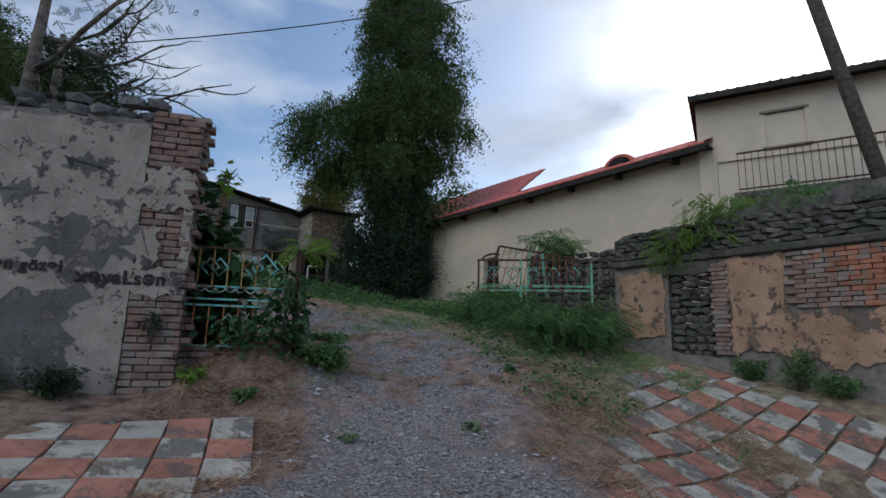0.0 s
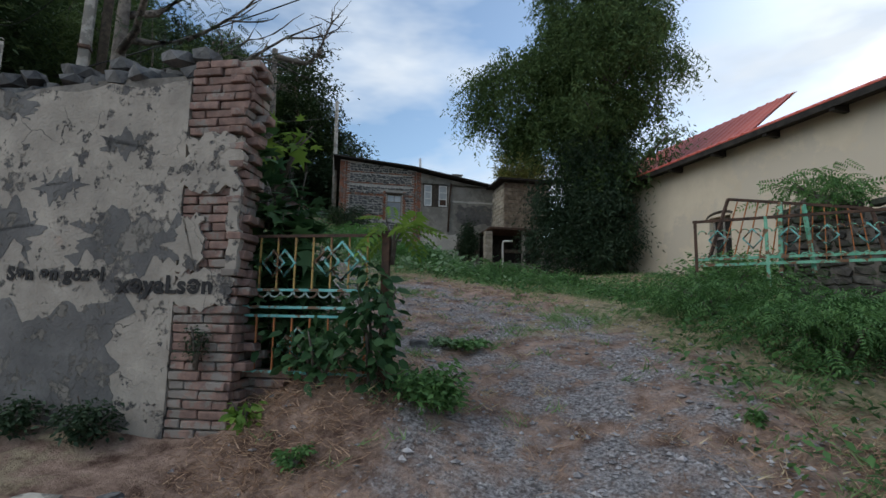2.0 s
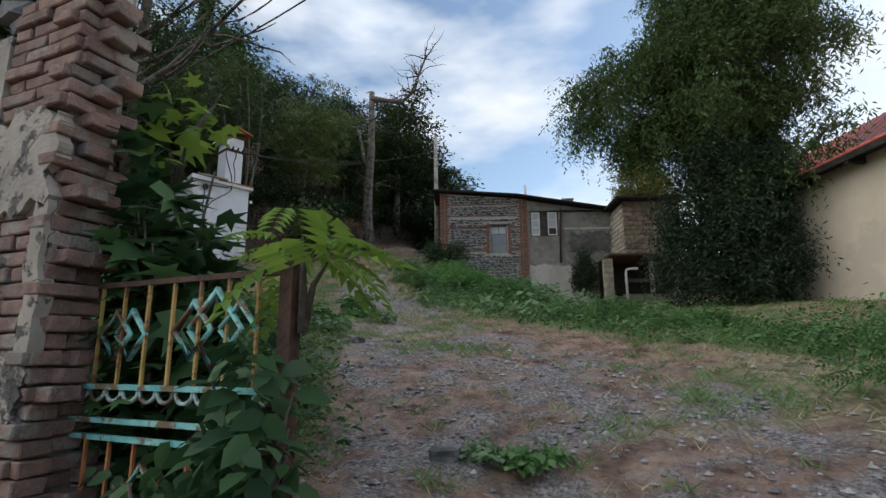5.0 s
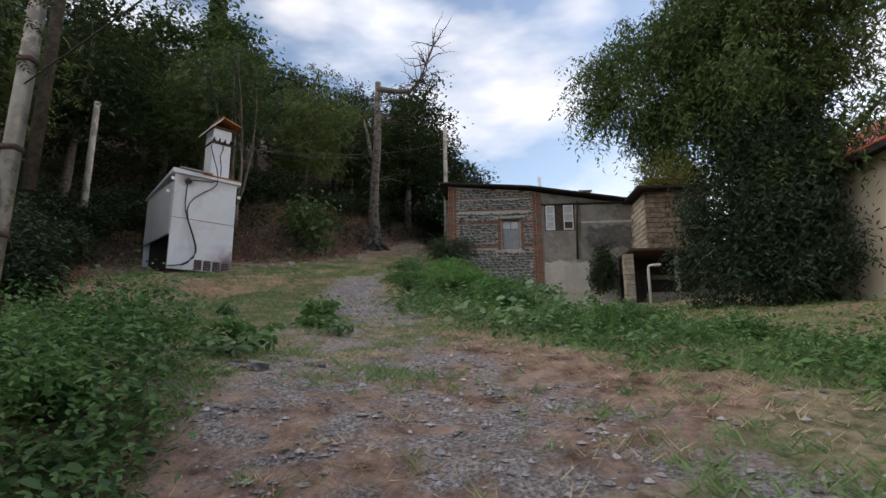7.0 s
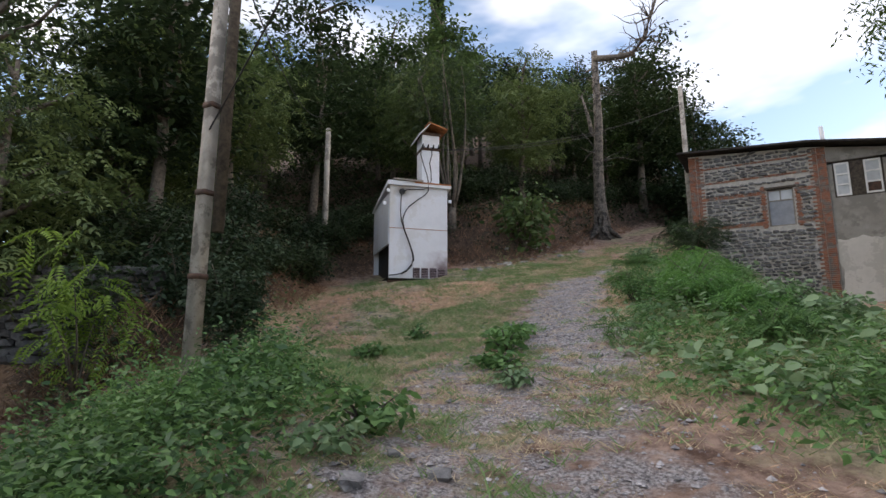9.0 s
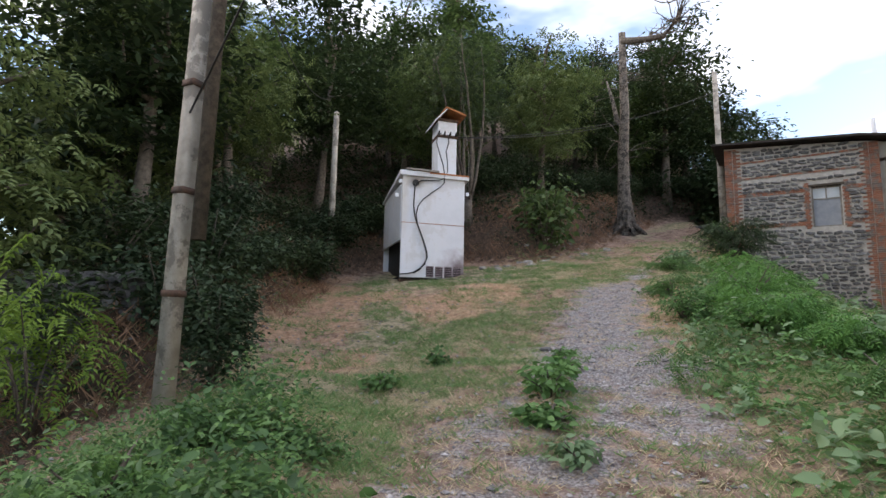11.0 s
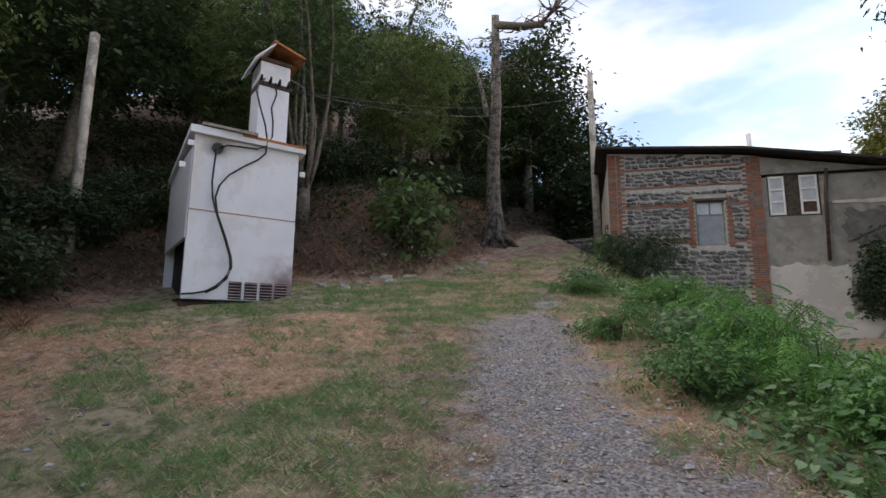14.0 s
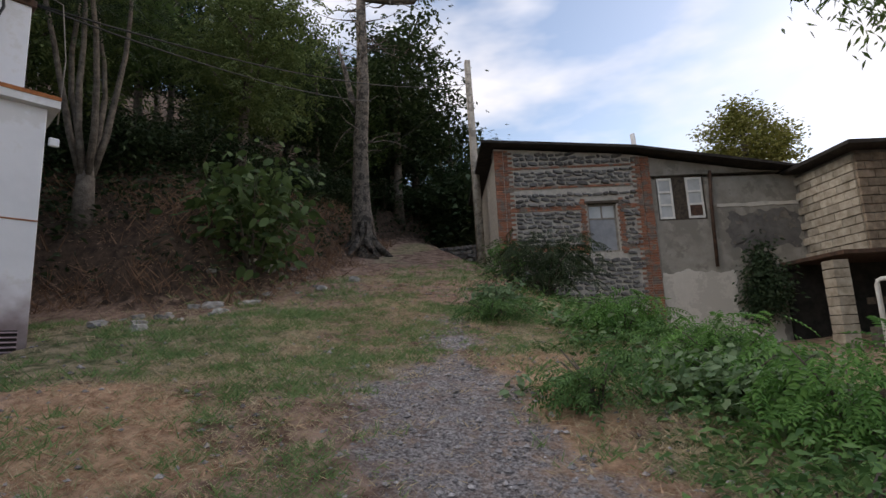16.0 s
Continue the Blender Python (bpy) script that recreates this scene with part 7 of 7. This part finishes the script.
for c in range(n_course):
    z = 1.08 + (c + 0.5) * COURSE
    row = [(-0.375, whole), (-0.125, whole)] if c % 2 else [(-0.435, short), (-0.25, whole), (-0.065, short)]
    for x, kind_ in row:
        if 2.98 < z < 3.4 or (z > 3.9 and rng_k.random() < 0.25):
            continue
        piece("brick", rng_k.choice(kind_), wall_plastered, pose(x + rng_k.uniform(-0.006, 0.006), 0.072 + rng_k.uniform(-0.012, 0.01), z, 0, 0, rng_k.uniform(-1.5, 1.5)))
    # the broken jamb behind the pier's face
    for y in (0.15,) if c % 2 else (0.10, 0.21):
        push = rng_k.choice([-0.02, 0.0, 0.0, 0.02, 0.06])
        piece("brick", rng_k.choice(deep if rng_k.random() < 0.6 else whole), wall_plastered, pose(-0.09 + push, y, z, 0, 0, rng_k.uniform(-4, 4)))
for c in range(12):
    for x in (0.12, 0.3, 0.5) if c < 4 else ((0.12, 0.3) if c < 8 else (0.1,)):
        piece("brick", rng_k.choice(whole), wall_plastered, pose(x + (0.06 if c % 2 else 0) - 0.02 * c, 0.32 + rng_k.uniform(-0.03, 0.03), 1.12 + c * COURSE, 0, 0, rng_k.uniform(-3, 3)))

red_whole = [brick_mesh(0.25, 0.08, 0.062, M_BRICK_RED, 40 + i) for i in range(5)]
old_whole = [brick_mesh(0.25, 0.08, 0.062, M_BRICK, 50 + i) for i in range(5)]
for c in range(24):
    z = 1.62 + c * 0.07
    x = 2.9 + (0.13 if c % 2 else 0.0)
    while x < 6.2:
        if z > 2.36 and z < 3.2 or (x > 4.6 and z < 3.2):
            redder = math.sin(2.3 * x + 1.7 * z) > 0.1
            piece("brick", rng_k.choice(red_whole if redder else old_whole), wall_right, pose(x, 0.012 + rng_k.uniform(-0.01, 0.012), z, 0, 0, rng_k.uniform(-1, 1)))
        x += 0.262
for c in range(21):
    z = 1.70 + c * 0.07
    for x in (1.86,) if c % 2 else (1.9,):
        piece("brick", rng_k.choice(old_whole), wall_right, pose(x - 0.02, 0.0, z))

# rough stones of the wall's upper part
spots = []
for row in range(6):
    x = 0.0
    while x < 6.5:
        w = rng_k.uniform(0.16, 0.34)
        z = 3.39 + row * 0.085
        if z < right_top(x) + 0.03:
            spots.append((x + w / 2, 0.05, z, w * 1.02, 0.14, 0.10))
        x += w
loose_stones("upper_stone", wall_right, spots, M_MOSSY, rng_k)

# house: rubble courses with brick bands and corners
quoin = [brick_mesh(0.24, 0.08, 0.06, M_BRICK_RED, 70 + i) for i in range(5)]
BANDS = (7.02, 8.12, 8.74, 9.3)
hs = random.Random(91)
stone_shapes = [mesh_of(stone_bm(1, 1, 1, hs, 0.14), "wall_stone", M_RUBBLE_GREY) for _ in range(12)]
low = []
z = 4.0
while z < 9.75:
    h = hs.uniform(0.10, 0.16)
    if min(abs(z + h / 2 - b) for b in BANDS) < 0.10:
        z += 0.04
        continue
    x = 0.50 if z > 6.3 else 0.02
    end = 3.72 + 0.1 * math.sin(9 * z)
    while x < end - 0.08:
        w = min(hs.uniform(0.10, 0.33), end - x)
        inside = 2.2 < x + w / 2 < 3.4 and 6.8 < z + h / 2 < 8.45
        m = Matrix.Translation((x + w / 2, 0.0, z + h / 2 + hs.uniform(-0.025, 0.025))) @ pose(0, 0, 0, 0, hs.uniform(-14, 14), 0) @ Matrix.Diagonal((w * hs.uniform(0.78, 0.92), hs.uniform(0.07, 0.15), h * hs.uniform(0.58, 0.9), 1))
        if not inside and z + h < house_top(x) - 0.1:
            if z > 5.7:
                piece("wall_stone", hs.choice(stone_shapes), house, m)
            else:
                low.append(m)
        x += w
    z += h * 0.98
bm = bmesh.new()
for m in low:
    one = stone_bm(1, 1, 1, hs, 0.14)
    one.transform(m)
    tmp = bpy.data.meshes.new("tmp")
    one.to_mesh(tmp)
    one.free()
    bm.from_mesh(tmp)
    bpy.data.meshes.remove(tmp)
tagged(part("lower_stonework", bm, M_RUBBLE_GREY, house, "lower courses of dark rubble stone"), kind="stuff")


def bricks_joined(name, spots, parent, mat, seed, w=0.235, d=0.05, h=0.055):
    rg = random.Random(seed)
    bm = bmesh.new()
    for x, y, z, k in spots:
        j = rg.uniform(-0.008, 0.008)
        box(bm, x - w * k / 2, x + w * k / 2, y - d / 2 + j, y + d / 2 + j, z - h / 2, z + h / 2)
    o = part(name, bm, mat, parent, "red brick courses")
    return tagged(o, kind="stuff")


spots = []
for c in range(96):
    z = 3.6 + c * 0.066
    if z < house_top(0) - 0.15 and z > 6.3:
        spots += [(0.12, 0.0, z, 1.0), (0.37 if c % 2 else 0.31, 0.0, z, 0.95 if c % 2 else 0.5)]
    if z < house_top(4) - 0.15:
        spots += [(4.07, 0.0, z, 1.0), (3.82 if c % 2 else 3.88, 0.0, z, 0.95 if c % 2 else 0.5)]
    if 6.86 < z < 8.4:
        spots += [(2.30, 0.0, z, 0.8 if c % 2 else 0.5), (3.32, 0.0, z, 0.8 if c % 2 else 0.5)]
for b in BANDS:
    for r_ in (0,) if b > 8.5 else (0, 1):
        for i in range(15):
            x = 0.4 + i * 0.245 + (0.12 if r_ else 0)
            if x < 3.8 and not (2.3 < x < 3.3 and 6.9 < b < 8.2):
                spots.append((x, 0.0, b + r_ * 0.064, 1.0))
bricks_joined("brickwork", spots, house, M_BRICK_RED, 92)

# annex: sawn blocks
block_long = [brick_mesh(0.385, 0.08, 0.185, M_BLOCK, 80 + i, "block") for i in range(5)]
block_tan = [brick_mesh(0.385, 0.08, 0.185, M_BLOCK_TAN, 85 + i, "block") for i in range(5)]
half = Matrix.Diagonal((0.48, 1, 1, 1))
for c in range(11):
    z = AZ0 + 0.11 + c * 0.205
    if c % 2:
        piece("block", rng_k.choice(block_tan), annex, pose(AX0 + 0.1, AY0 + 0.01, z) @ half)
        piece("block", rng_k.choice(block_long), annex, pose(AX0 + 0.01, AY0 + 0.14, z, 0, 0, 90) @ half)
    for i in range(6):
        x = AX0 + 0.2 + i * 0.4 + (0.2 if c % 2 else 0)
        if x < AX1 - 0.15:
            piece("block", rng_k.choice(block_tan), annex, pose(x, AY0 + 0.01 + rng_k.uniform(-0.006, 0.006), z))
    for i in range(6):
        y = AY0 + 0.24 + i * 0.4 + (0.2 if c % 2 else 0)
        if y < -0.1:
            piece("block", rng_k.choice(block_long), annex, pose(AX0 + 0.01, y, z, 0, 0, 90))
pier = [brick_mesh(0.36, 0.36, 0.19, M_BLOCK, 95 + i, "block") for i in range(3)]
for c in range(14):
    piece("block", rng_k.choice(pier), annex, pose(7.3 + rng_k.uniform(-0.01, 0.01), AY0 + 0.1, 3.45 + c * 0.205, 0, 0, 90 * (c % 2)))
